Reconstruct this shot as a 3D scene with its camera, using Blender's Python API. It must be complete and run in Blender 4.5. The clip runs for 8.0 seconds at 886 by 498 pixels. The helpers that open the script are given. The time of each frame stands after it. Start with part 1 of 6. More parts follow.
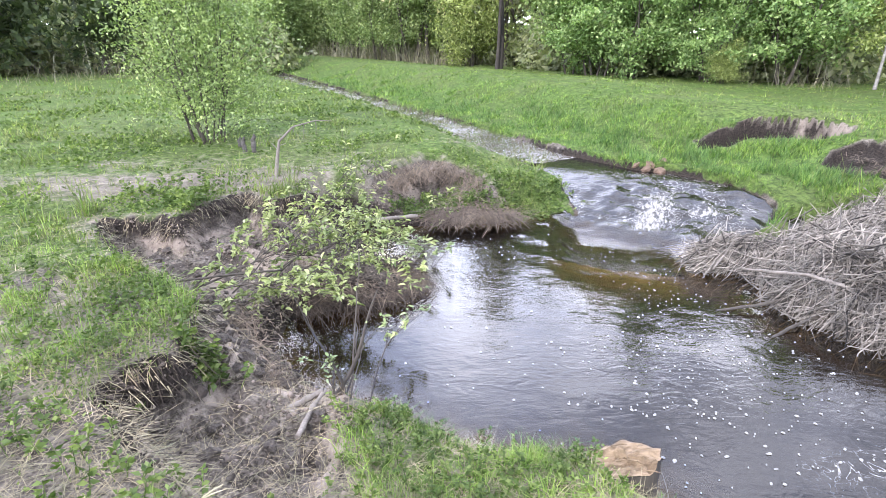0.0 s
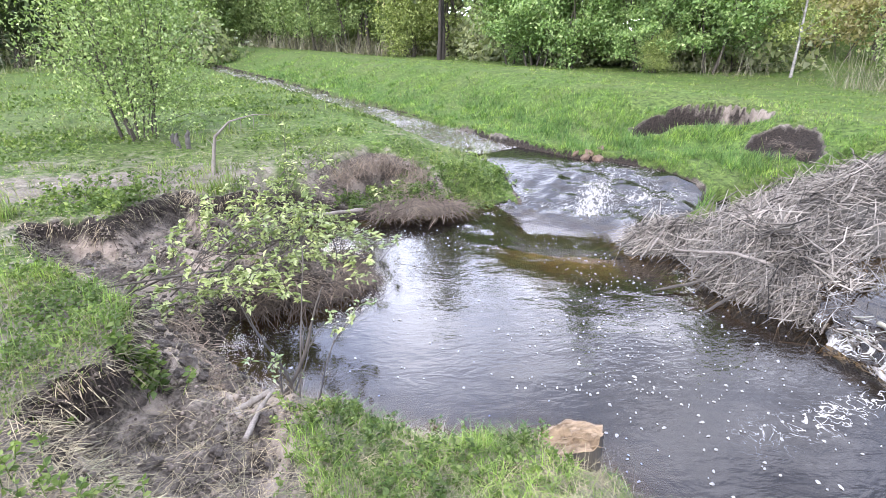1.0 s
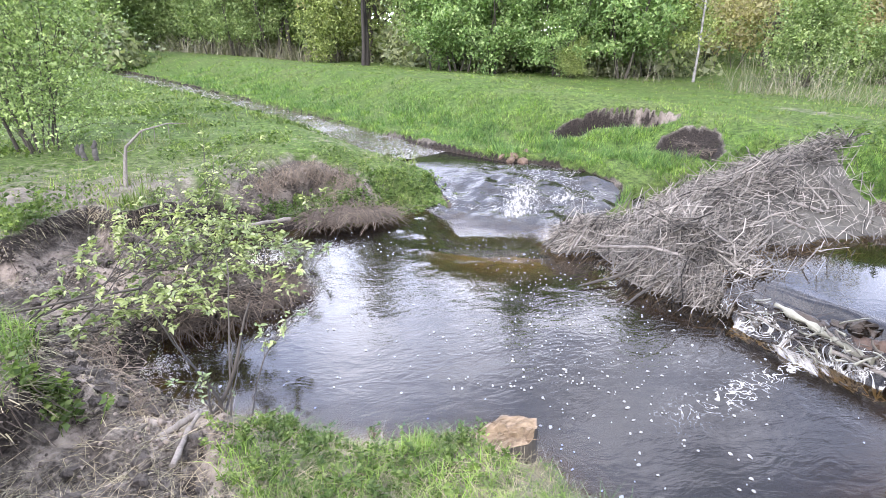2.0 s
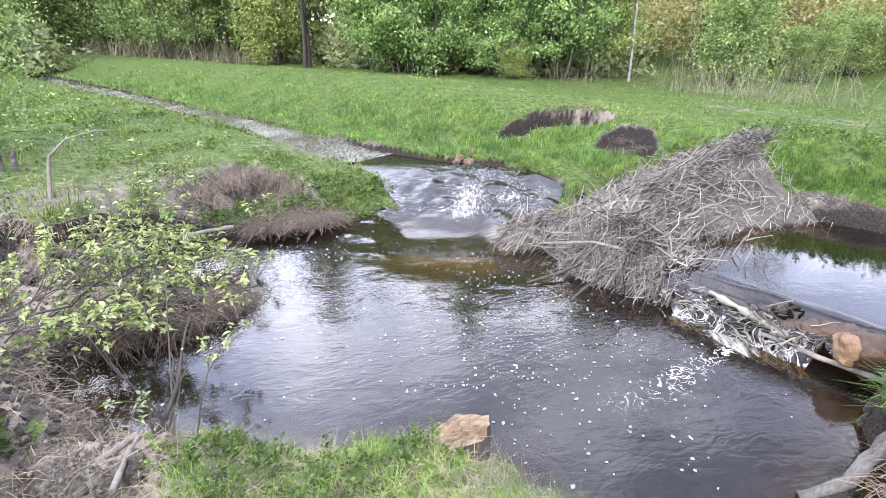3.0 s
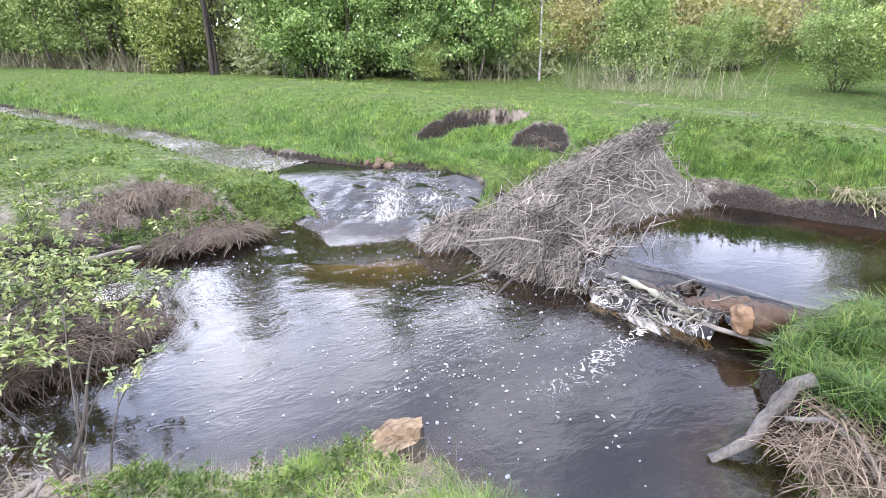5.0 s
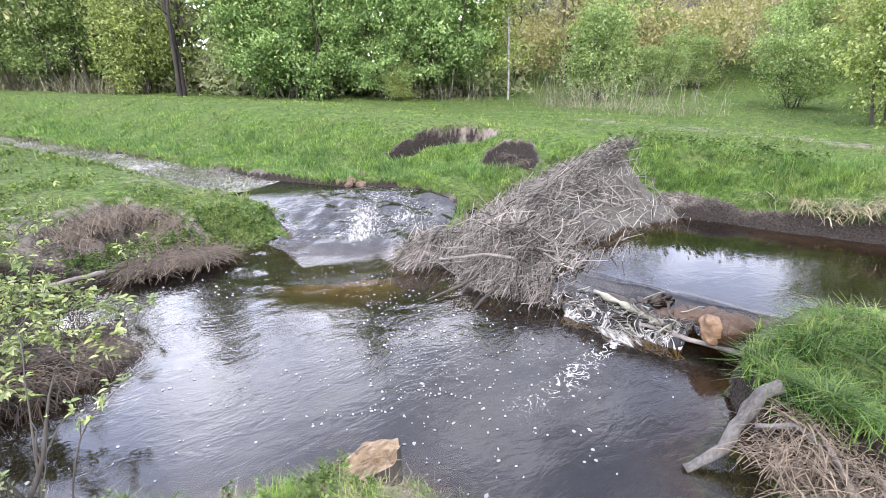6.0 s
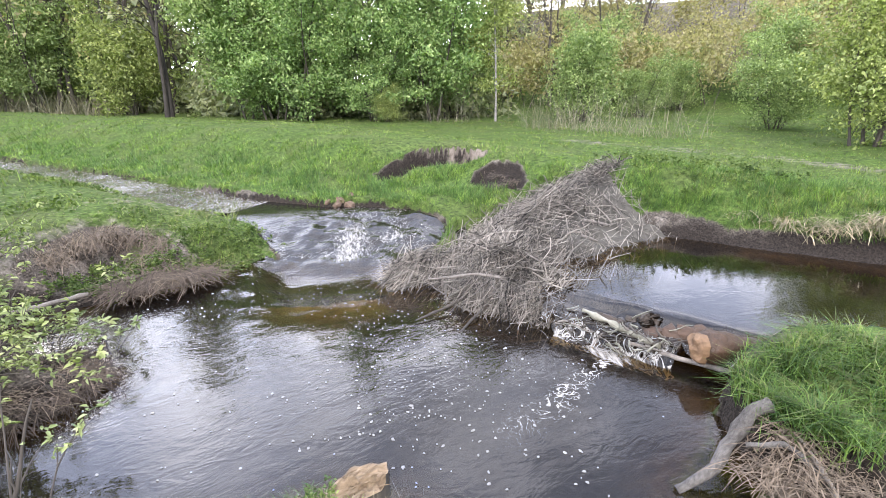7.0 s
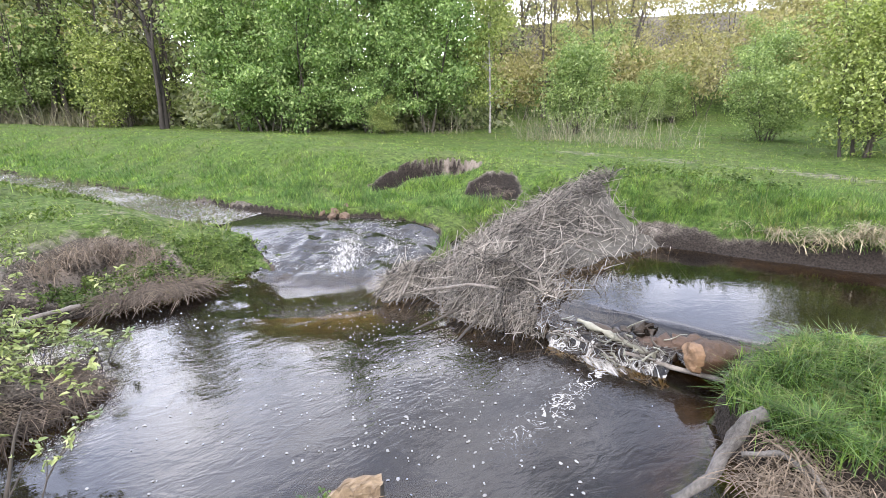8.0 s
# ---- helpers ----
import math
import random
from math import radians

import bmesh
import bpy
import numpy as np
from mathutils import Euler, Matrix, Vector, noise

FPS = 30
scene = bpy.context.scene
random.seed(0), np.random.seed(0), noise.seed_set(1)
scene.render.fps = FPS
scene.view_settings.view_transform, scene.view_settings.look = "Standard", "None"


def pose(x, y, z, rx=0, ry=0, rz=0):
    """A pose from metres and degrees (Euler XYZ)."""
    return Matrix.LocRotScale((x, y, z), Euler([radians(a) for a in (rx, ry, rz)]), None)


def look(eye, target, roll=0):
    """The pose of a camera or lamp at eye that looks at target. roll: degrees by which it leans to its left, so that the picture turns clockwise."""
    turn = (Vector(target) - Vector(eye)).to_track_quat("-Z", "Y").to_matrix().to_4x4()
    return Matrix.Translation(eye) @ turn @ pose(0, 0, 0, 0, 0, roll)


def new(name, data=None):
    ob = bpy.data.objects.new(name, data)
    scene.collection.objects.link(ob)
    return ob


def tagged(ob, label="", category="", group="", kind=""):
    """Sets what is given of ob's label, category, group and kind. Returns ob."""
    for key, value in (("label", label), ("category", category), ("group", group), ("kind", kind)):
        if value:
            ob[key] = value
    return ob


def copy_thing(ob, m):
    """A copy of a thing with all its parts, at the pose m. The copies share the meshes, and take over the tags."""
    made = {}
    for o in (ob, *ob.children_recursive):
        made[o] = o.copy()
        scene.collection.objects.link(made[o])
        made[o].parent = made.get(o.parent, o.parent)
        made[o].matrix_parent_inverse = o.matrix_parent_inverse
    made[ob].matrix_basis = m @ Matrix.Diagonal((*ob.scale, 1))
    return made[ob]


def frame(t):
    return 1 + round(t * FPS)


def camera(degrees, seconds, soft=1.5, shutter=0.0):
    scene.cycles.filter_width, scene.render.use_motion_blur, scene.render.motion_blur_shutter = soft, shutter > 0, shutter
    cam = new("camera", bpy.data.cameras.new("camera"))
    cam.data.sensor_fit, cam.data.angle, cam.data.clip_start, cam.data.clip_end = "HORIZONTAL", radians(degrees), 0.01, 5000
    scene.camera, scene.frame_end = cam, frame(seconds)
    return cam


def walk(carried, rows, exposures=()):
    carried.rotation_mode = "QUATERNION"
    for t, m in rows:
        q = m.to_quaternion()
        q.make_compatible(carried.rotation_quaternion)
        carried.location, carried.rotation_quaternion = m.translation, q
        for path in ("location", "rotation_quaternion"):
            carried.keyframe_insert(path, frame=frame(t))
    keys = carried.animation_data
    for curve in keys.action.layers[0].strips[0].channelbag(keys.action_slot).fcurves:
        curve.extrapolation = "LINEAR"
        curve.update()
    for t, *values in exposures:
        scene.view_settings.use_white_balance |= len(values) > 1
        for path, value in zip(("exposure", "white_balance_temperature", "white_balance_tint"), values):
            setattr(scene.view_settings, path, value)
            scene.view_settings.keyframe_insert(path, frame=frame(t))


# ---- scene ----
# ============ camera and walk ============
cam = camera(80.81, 8.0, soft=0.7)
ROWS = [
    (0.0, 0.003, -0.002, 2.604, 68.30, -0.08, -0.22),
    (0.5, 0.025, -0.012, 2.613, 67.58, -0.03, -2.38),
    (1.0, 0.040, -0.022, 2.615, 67.40, -0.08, -6.17),
    (1.5, 0.052, -0.032, 2.620, 67.62, -0.22, -10.15),
    (2.0, 0.054, -0.050, 2.626, 67.97, -0.49, -13.89),
    (3.5, 0.097, -0.068, 2.635, 68.06, -0.27, -21.84),
    (4.0, 0.109, -0.077, 2.638, 67.94, -0.14, -23.73),
    (4.5, 0.122, -0.081, 2.636, 68.04, 0.14, -25.94),
    (5.0, 0.125, -0.094, 2.642, 68.44, 0.43, -28.43),
    (6.5, 0.134, -0.098, 2.646, 71.51, 0.57, -32.30),
    (7.0, 0.136, -0.093, 2.642, 72.54, 0.49, -32.79),
    (7.5, 0.133, -0.095, 2.629, 73.35, 0.48, -33.14),
    (8.0, 0.134, -0.101, 2.632, 73.78, 0.47, -33.35),
]
walk(cam, [(t, pose(x, y, z, a, b, c)) for t, x, y, z, a, b, c in ROWS], exposures=[(0.0, 0.57, 6080, 20), (5.0, 0.53, 6120, 20), (8.0, 0.26, 6400, 17)])

# ============ sky and sun: bright broken cloud ============
world = bpy.data.worlds.new("sky")
scene.world = world
world.use_nodes = True
wn, wl = world.node_tree.nodes, world.node_tree.links
wn.clear()
SUN_ELEV, SUN_ROT = radians(36), radians(215)
CLOUD_ROT, CLOUD_ELEV = radians(2), radians(12)
sky = wn.new("ShaderNodeTexSky")
sky.sky_type = "NISHITA"
sky.sun_disc = False
sky.sun_elevation, sky.sun_rotation = SUN_ELEV, SUN_ROT
sky.air_density, sky.dust_density = 1.0, 1.5
wtc = wn.new("ShaderNodeTexCoord")
wmap = wn.new("ShaderNodeMapping")
wmap.inputs["Scale"].default_value = (1.0, 1.0, 2.2)
cloud = wn.new("ShaderNodeTexNoise")
cloud.inputs["Scale"].default_value, cloud.inputs["Detail"].default_value, cloud.inputs["Roughness"].default_value = 2.3, 6.0, 0.55
ramp = wn.new("ShaderNodeValToRGB")
ramp.color_ramp.elements[0].position, ramp.color_ramp.elements[1].position = 0.24, 0.46
shade = wn.new("ShaderNodeTexNoise")
shade.inputs["Scale"].default_value, shade.inputs["Detail"].default_value = 3.4, 4.0
tone = wn.new("ShaderNodeValToRGB")
tone.color_ramp.elements[0].color, tone.color_ramp.elements[0].position = (11.0, 12.6, 16.0, 1), 0.38
tone.color_ramp.elements[1].color, tone.color_ramp.elements[1].position = (26.0, 27.0, 28.6, 1), 0.6
mix = wn.new("ShaderNodeMixRGB")
bg = wn.new("ShaderNodeBackground")
bg.inputs["Strength"].default_value = 0.1
wout = wn.new("ShaderNodeOutputWorld")
wl.new(wtc.outputs["Generated"], wmap.inputs["Vector"])
wl.new(wmap.outputs["Vector"], cloud.inputs["Vector"])
wl.new(wmap.outputs["Vector"], shade.inputs["Vector"])
wl.new(cloud.outputs["Fac"], ramp.inputs["Fac"])
wl.new(shade.outputs["Fac"], tone.inputs["Fac"])
wl.new(ramp.outputs["Color"], mix.inputs["Fac"])
wl.new(sky.outputs["Color"], mix.inputs["Color1"])
# the cloud bank opposite the sun is the brightest
facing = wn.new("ShaderNodeVectorMath")
facing.operation = "DOT_PRODUCT"
facing.inputs[1].default_value = (math.sin(CLOUD_ROT) * math.cos(CLOUD_ELEV), math.cos(CLOUD_ROT) * math.cos(CLOUD_ELEV), math.sin(CLOUD_ELEV))
wl.new(wtc.outputs["Generated"], facing.inputs[0])
clip = wn.new("ShaderNodeMath")
clip.operation = "MAXIMUM"
clip.inputs[1].default_value = 0.0
wl.new(facing.outputs["Value"], clip.inputs[0])
power = wn.new("ShaderNodeMath")
power.operation = "POWER"
power.inputs[1].default_value = 2.0
wl.new(clip.outputs[0], power.inputs[0])
gain = wn.new("ShaderNodeMath")
gain.operation = "MULTIPLY_ADD"
gain.inputs[1].default_value, gain.inputs[2].default_value = 7.2, 1.0
apart = wn.new("ShaderNodeSeparateXYZ")
wl.new(wtc.outputs["Generated"], apart.inputs[0])
lowness = wn.new("ShaderNodeMath")
lowness.operation = "SUBTRACT"
lowness.use_clamp = True
lowness.inputs[0].default_value = 1.0
wl.new(apart.outputs["Z"], lowness.inputs[1])
fade = wn.new("ShaderNodeMath")
fade.operation = "POWER"
fade.inputs[1].default_value = 3.0
wl.new(lowness.outputs[0], fade.inputs[0])
glow = wn.new("ShaderNodeMath")
glow.operation = "MULTIPLY"
wl.new(power.outputs[0], glow.inputs[0])
wl.new(fade.outputs[0], glow.inputs[1])
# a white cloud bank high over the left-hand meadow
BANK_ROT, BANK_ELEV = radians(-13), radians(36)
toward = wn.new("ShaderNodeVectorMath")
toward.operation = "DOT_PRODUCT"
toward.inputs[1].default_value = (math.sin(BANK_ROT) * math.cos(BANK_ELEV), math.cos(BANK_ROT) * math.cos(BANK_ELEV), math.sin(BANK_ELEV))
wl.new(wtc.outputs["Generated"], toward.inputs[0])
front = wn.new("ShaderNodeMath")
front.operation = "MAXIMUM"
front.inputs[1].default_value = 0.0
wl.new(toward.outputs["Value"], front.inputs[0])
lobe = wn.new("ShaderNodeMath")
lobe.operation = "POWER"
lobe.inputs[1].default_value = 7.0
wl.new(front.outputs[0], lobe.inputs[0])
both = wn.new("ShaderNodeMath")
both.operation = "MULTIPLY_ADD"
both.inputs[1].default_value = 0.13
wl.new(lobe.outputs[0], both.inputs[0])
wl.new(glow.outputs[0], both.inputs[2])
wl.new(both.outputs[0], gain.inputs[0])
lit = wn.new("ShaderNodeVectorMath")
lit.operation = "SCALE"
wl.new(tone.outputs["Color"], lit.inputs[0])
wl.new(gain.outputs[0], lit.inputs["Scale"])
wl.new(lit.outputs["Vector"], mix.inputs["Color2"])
wl.new(mix.outputs["Color"], bg.inputs["Color"])
wl.new(bg.outputs["Background"], wout.inputs["Surface"])

sun_data = bpy.data.lights.new("sun", "SUN")
sun_data.energy, sun_data.angle, sun_data.color = 2.8, radians(15), (1.0, 0.95, 0.87)
sun = new("sun", sun_data)
sun_way = Vector((math.sin(SUN_ROT) * math.cos(SUN_ELEV), math.cos(SUN_ROT) * math.cos(SUN_ELEV), math.sin(SUN_ELEV)))
sun.matrix_world = look(sun_way * 60, (0, 0, 0))


# ============ materials ============
def mat(name):
    m = bpy.data.materials.new(name)
    m.use_nodes = True
    nt = m.node_tree
    return m, nt, nt.nodes["Principled BSDF"]


def node(nt, kind, **values):
    n = nt.nodes.new(kind)
    for key, value in values.items():
        n.inputs[key.replace("_", " ")].default_value = value
    return n


def noise_tex(nt, scale, detail=4.0, rough=0.55, coord="Object"):
    tc = nt.nodes.new("ShaderNodeTexCoord")
    n = node(nt, "ShaderNodeTexNoise", Scale=scale, Detail=detail, Roughness=rough)
    nt.links.new(tc.outputs[coord], n.inputs["Vector"])
    return n.outputs["Fac"]


def ramp_of(nt, fac, stops):
    r = nt.nodes.new("ShaderNodeValToRGB")
    els = r.color_ramp.elements
    while len(els) < len(stops):
        els.new(0.5)
    for e, (p, c) in zip(els, stops):
        e.position, e.color = p, (*c, 1)
    nt.links.new(fac, r.inputs["Fac"])
    return r.outputs["Color"]


def blend(nt, fac, a, b, how="MIX"):
    m = nt.nodes.new("ShaderNodeMixRGB")
    m.blend_type = how
    for sock, v in (("Fac", fac), ("Color1", a), ("Color2", b)):
        if isinstance(v, (int, float)):
            m.inputs[sock].default_value = v
        elif isinstance(v, tuple):
            m.inputs[sock].default_value = (*v, 1)
        else:
            nt.links.new(v, m.inputs[sock])
    return m.outputs["Color"]


def bump(nt, bsdf, fac, strength, dist):
    b = node(nt, "ShaderNodeBump", Strength=strength, Distance=dist)
    nt.links.new(fac, b.inputs["Height"])
    nt.links.new(b.outputs["Normal"], bsdf.inputs["Normal"])
    return b


def simple(name, dark, light, scale, rough=0.85, relief=0.4, dist=0.01, island=0.0, stretch=None):
    """Two-scale mottled material; island: how much separate pieces differ in brightness."""
    m, nt, b = mat(name)
    tc = nt.nodes.new("ShaderNodeTexCoord")
    vec = tc.outputs["Object"]
    if stretch:
        mp = nt.nodes.new("ShaderNodeMapping")
        mp.inputs["Scale"].default_value = stretch
        nt.links.new(vec, mp.inputs["Vector"])
        vec = mp.outputs["Vector"]
    n1 = node(nt, "ShaderNodeTexNoise", Scale=scale, Detail=5.0, Roughness=0.6)
    n2 = node(nt, "ShaderNodeTexNoise", Scale=scale * 0.13, Detail=2.0)
    nt.links.new(vec, n1.inputs["Vector"])
    nt.links.new(vec, n2.inputs["Vector"])
    col = ramp_of(nt, n1.outputs["Fac"], [(0.3, dark), (0.7, light)])
    col = blend(nt, 0.5, col, ramp_of(nt, n2.outputs["Fac"], [(0.3, dark), (0.7, light)]))
    if island:
        g = nt.nodes.new("ShaderNodeNewGeometry")
        col = blend(nt, 1.0, col, ramp_of(nt, g.outputs["Random Per Island"], [(0.0, (1 - island,) * 3), (1.0, (1 + island * 0.6,) * 3)]), "MULTIPLY")
        oi = nt.nodes.new("ShaderNodeObjectInfo")
        col = blend(nt, 1.0, col, ramp_of(nt, oi.outputs["Random"], [(0.0, (1 - island * 0.5,) * 3), (1.0, (1 + island * 0.3,) * 3)]), "MULTIPLY")
    nt.links.new(col, b.inputs["Base Color"])
    b.inputs["Roughness"].default_value = rough
    if relief:
        bump(nt, b, n1.outputs["Fac"], relief, dist)
    return m


def leaf_mat(name, dark, light, tip, through_light=0.35, vary=1.0):
    """Leaves and grass: each leaf its own shade, with light passing through."""
    m, nt, b = mat(name)
    g = nt.nodes.new("ShaderNodeNewGeometry")
    col = ramp_of(nt, g.outputs["Random Per Island"], [(0.0, dark), (0.6, light), (1.0, tip)])
    n = noise_tex(nt, 1.1, 3.0)
    col = blend(nt, 1.0, col, ramp_of(nt, n, [(0.3, (1 - 0.42 * vary, 1 - 0.36 * vary, 1 - 0.45 * vary)), (0.7, (1.25, 1.18, 1.05))]), "MULTIPLY")
    n = noise_tex(nt, 5.0, 3.0)
    col = blend(nt, 1.0, col, ramp_of(nt, n, [(0.35, (1 - 0.45 * vary, 1 - 0.4 * vary, 1 - 0.48 * vary)), (0.65, (1.28, 1.22, 1.12))]), "MULTIPLY")
    nt.links.new(col, b.inputs["Base Color"])
    b.inputs["Roughness"].default_value = 0.55
    b.inputs["Specular IOR Level"].default_value = 0.3
    tr = nt.nodes.new("ShaderNodeBsdfTranslucent")
    nt.links.new(blend(nt, 1.0, col, (1.0, 1.15, 0.55), "MULTIPLY"), tr.inputs["Color"])
    mx = nt.nodes.new("ShaderNodeMixShader")
    mx.inputs["Fac"].default_value = through_light
    nt.links.new(b.outputs["BSDF"], mx.inputs[1])
    nt.links.new(tr.outputs["BSDF"], mx.inputs[2])
    nt.links.new(mx.outputs["Shader"], nt.nodes["Material Output"].inputs["Surface"])
    return m


def ground_material():
    m, nt, b = mat("ground_cover")

    def mask(name):
        a = nt.nodes.new("ShaderNodeAttribute")
        a.attribute_name = name
        return a.outputs["Fac"]

    fine, mid, big = noise_tex(nt, 38, 5), noise_tex(nt, 5.5, 5), noise_tex(nt, 0.7, 3)
    grass = ramp_of(nt, mid, [(0.25, (0.035, 0.07, 0.015)), (0.5, (0.085, 0.15, 0.03)), (0.75, (0.15, 0.225, 0.055))])
    grass = blend(nt, 1.0, grass, ramp_of(nt, fine, [(0.3, (0.65, 0.65, 0.6)), (0.7, (1.2, 1.2, 1.15))]), "MULTIPLY")
    grass = blend(nt, ramp_of(nt, big, [(0.4, (0, 0, 0)), (0.7, (0.6, 0.6, 0.6))]), grass, (0.11, 0.13, 0.05))
    tufts = noise_tex(nt, 13, 3)
    grass = blend(nt, 1.0, grass, ramp_of(nt, tufts, [(0.35, (0.5, 0.52, 0.45)), (0.65, (1.35, 1.3, 1.25))]), "MULTIPLY")
    straw = ramp_of(nt, mid, [(0.3, (0.13, 0.113, 0.091)), (0.7, (0.31, 0.28, 0.232))])
    straw = blend(nt, 1.0, straw, ramp_of(nt, fine, [(0.3, (0.6, 0.6, 0.6)), (0.7, (1.2, 1.2, 1.2))]), "MULTIPLY")
    mud = ramp_of(nt, mid, [(0.3, (0.065, 0.053, 0.043)), (0.55, (0.165, 0.144, 0.12)), (0.75, (0.295, 0.262, 0.225))])
    mud = blend(nt, 1.0, mud, ramp_of(nt, fine, [(0.35, (0.4, 0.4, 0.4)), (0.65, (1.3, 1.3, 1.3))]), "MULTIPLY")
    sand = ramp_of(nt, mid, [(0.3, (0.22, 0.18, 0.145)), (0.7, (0.42, 0.36, 0.3))])
    bed = ramp_of(nt, mid, [(0.3, (0.03, 0.022, 0.014)), (0.7, (0.09, 0.066, 0.04))])

    def soft(name):
        # breaks the mask's edge up with grain
        v = nt.nodes.new("ShaderNodeMath")
        v.operation = "MULTIPLY_ADD"
        nt.links.new(mid, v.inputs[0])
        v.inputs[1].default_value = 0.9
        v.inputs[2].default_value = -0.45
        s = nt.nodes.new("ShaderNodeMath")
        s.operation = "ADD"
        nt.links.new(v.outputs[0], s.inputs[0])
        nt.links.new(mask(name), s.inputs[1])
        return ramp_of(nt, s.outputs[0], [(0.35, (0, 0, 0)), (0.65, (1, 1, 1))])

    col = blend(nt, soft("straw"), grass, straw)
    col = blend(nt, soft("mud"), col, mud)
    col = blend(nt, soft("sand"), col, sand)
    # peat tone, also laid on as painted shade under rims and in pits
    peat_and_shade = ramp_of(nt, fine, [(0.3, (0.009, 0.007, 0.006)), (0.7, (0.05, 0.04, 0.032))])
    col = blend(nt, soft("peat_and_shade"), col, peat_and_shade)
    col = blend(nt, mask("bed"), col, bed)
    nt.links.new(col, b.inputs["Base Color"])
    b.inputs["Roughness"].default_value = 0.92
    b.inputs["Specular IOR Level"].default_value = 0.25
    h = blend(nt, 0.5, fine, mid)
    bump(nt, b, h, 0.9, 0.1)
    return m


def water_material(name, tint, ripple, calm, silty=0.13):
    """Peat-brown clear water: a mirror by Fresnel over a tinted view of the bed, with small waves."""
    m, nt, b = mat(name)
    nt.nodes.remove(b)
    clear = nt.nodes.new("ShaderNodeBsdfTransparent")
    depth = nt.nodes.new("ShaderNodeAttribute")
    depth.attribute_name = "depth"
    away = nt.nodes.new("ShaderNodeMath")
    away.operation = "SUBTRACT"
    away.use_clamp = True
    away.inputs[0].default_value = 1.0
    nt.links.new(depth.outputs["Fac"], away.inputs[1])
    nt.links.new(blend(nt, away.outputs[0], tint, (0.92, 0.68, 0.26)), clear.inputs["Color"])
    gloss = nt.nodes.new("ShaderNodeBsdfGlossy")
    gloss.inputs["Roughness"].default_value = 0.02
    gloss.inputs["Color"].default_value = (1, 1, 1, 1)
    fres = node(nt, "ShaderNodeFresnel", IOR=1.5)
    tc = nt.nodes.new("ShaderNodeTexCoord")
    mp = nt.nodes.new("ShaderNodeMapping")
    mp.inputs["Rotation"].default_value = (0, 0, 0.5)
    mp.inputs["Scale"].default_value = (1.0, 1.9, 1.0)
    nt.links.new(tc.outputs["Object"], mp.inputs["Vector"])
    n1 = node(nt, "ShaderNodeTexNoise", Scale=10.0, Detail=3.0, Roughness=0.5, Distortion=1.2)
    n2 = node(nt, "ShaderNodeTexNoise", Scale=4.2, Detail=2.0, Distortion=1.4)
    n3 = node(nt, "ShaderNodeTexNoise", Scale=0.9, Detail=2.0)
    for n in (n1, n2, n3):
        nt.links.new(mp.outputs["Vector"], n.inputs["Vector"])
    h = blend(nt, 0.68, n1.outputs["Fac"], n2.outputs["Fac"])
    # patches of rougher and calmer water
    amp = ramp_of(nt, n3.outputs["Fac"], [(0.35, (calm,) * 3), (0.65, (1, 1, 1))])
    h = blend(nt, 1.0, h, amp, "MULTIPLY")
    lively = nt.nodes.new("ShaderNodeAttribute")
    lively.attribute_name = "chop"
    boost = nt.nodes.new("ShaderNodeMath")
    boost.operation = "MULTIPLY_ADD"
    nt.links.new(lively.outputs["Fac"], boost.inputs[0])
    boost.inputs[1].default_value, boost.inputs[2].default_value = 4.0, 1.0
    tall = nt.nodes.new("ShaderNodeMath")
    tall.operation = "MULTIPLY"
    nt.links.new(h, tall.inputs[0])
    nt.links.new(boost.outputs[0], tall.inputs[1])
    h = tall.outputs[0]
    bm_ = node(nt, "ShaderNodeBump", Strength=ripple, Distance=0.06)
    nt.links.new(h, bm_.inputs["Height"])
    nt.links.new(bm_.outputs["Normal"], gloss.inputs["Normal"])
    nt.links.new(bm_.outputs["Normal"], fres.inputs["Normal"])
    # a little suspended silt
    silt = nt.nodes.new("ShaderNodeBsdfDiffuse")
    silt.inputs["Color"].default_value = (0.13, 0.115, 0.1, 1)
    body = nt.nodes.new("ShaderNodeMixShader")
    body.inputs["Fac"].default_value = silty
    nt.links.new(clear.outputs["BSDF"], body.inputs[1])
    nt.links.new(silt.outputs["BSDF"], body.inputs[2])
    mx = nt.nodes.new("ShaderNodeMixShader")
    nt.links.new(fres.outputs["Fac"], mx.inputs["Fac"])
    nt.links.new(body.outputs["Shader"], mx.inputs[1])
    nt.links.new(gloss.outputs["BSDF"], mx.inputs[2])
    # broken white water where the stream tumbles
    at = nt.nodes.new("ShaderNodeAttribute")
    at.attribute_name = "foam"
    nf = node(nt, "ShaderNodeTexNoise", Scale=17.0, Detail=6.0, Roughness=0.7, Distortion=0.7)
    flow = nt.nodes.new("ShaderNodeMapping")
    flow.vector_type = "TEXTURE"
    flow.inputs["Rotation"].default_value = (0, 0, radians(64.5))
    flow.inputs["Scale"].default_value = (2.6, 0.8, 1.0)
    nt.links.new(tc.outputs["Object"], flow.inputs["Vector"])
    nt.links.new(flow.outputs["Vector"], nf.inputs["Vector"])
    v = nt.nodes.new("ShaderNodeMath")
    v.operation = "MULTIPLY_ADD"
    nt.links.new(at.outputs["Fac"], v.inputs[0])
    v.inputs[1].default_value = 0.42
    nt.links.new(nf.outputs["Fac"], v.inputs[2])
    cut = ramp_of(nt, v.outputs[0], [(0.7, (0, 0, 0)), (0.93, (0.8, 0.8, 0.8))])
    # winding threads of drifting foam
    lace = nt.nodes.new("ShaderNodeAttribute")
    lace.attribute_name = "lace"
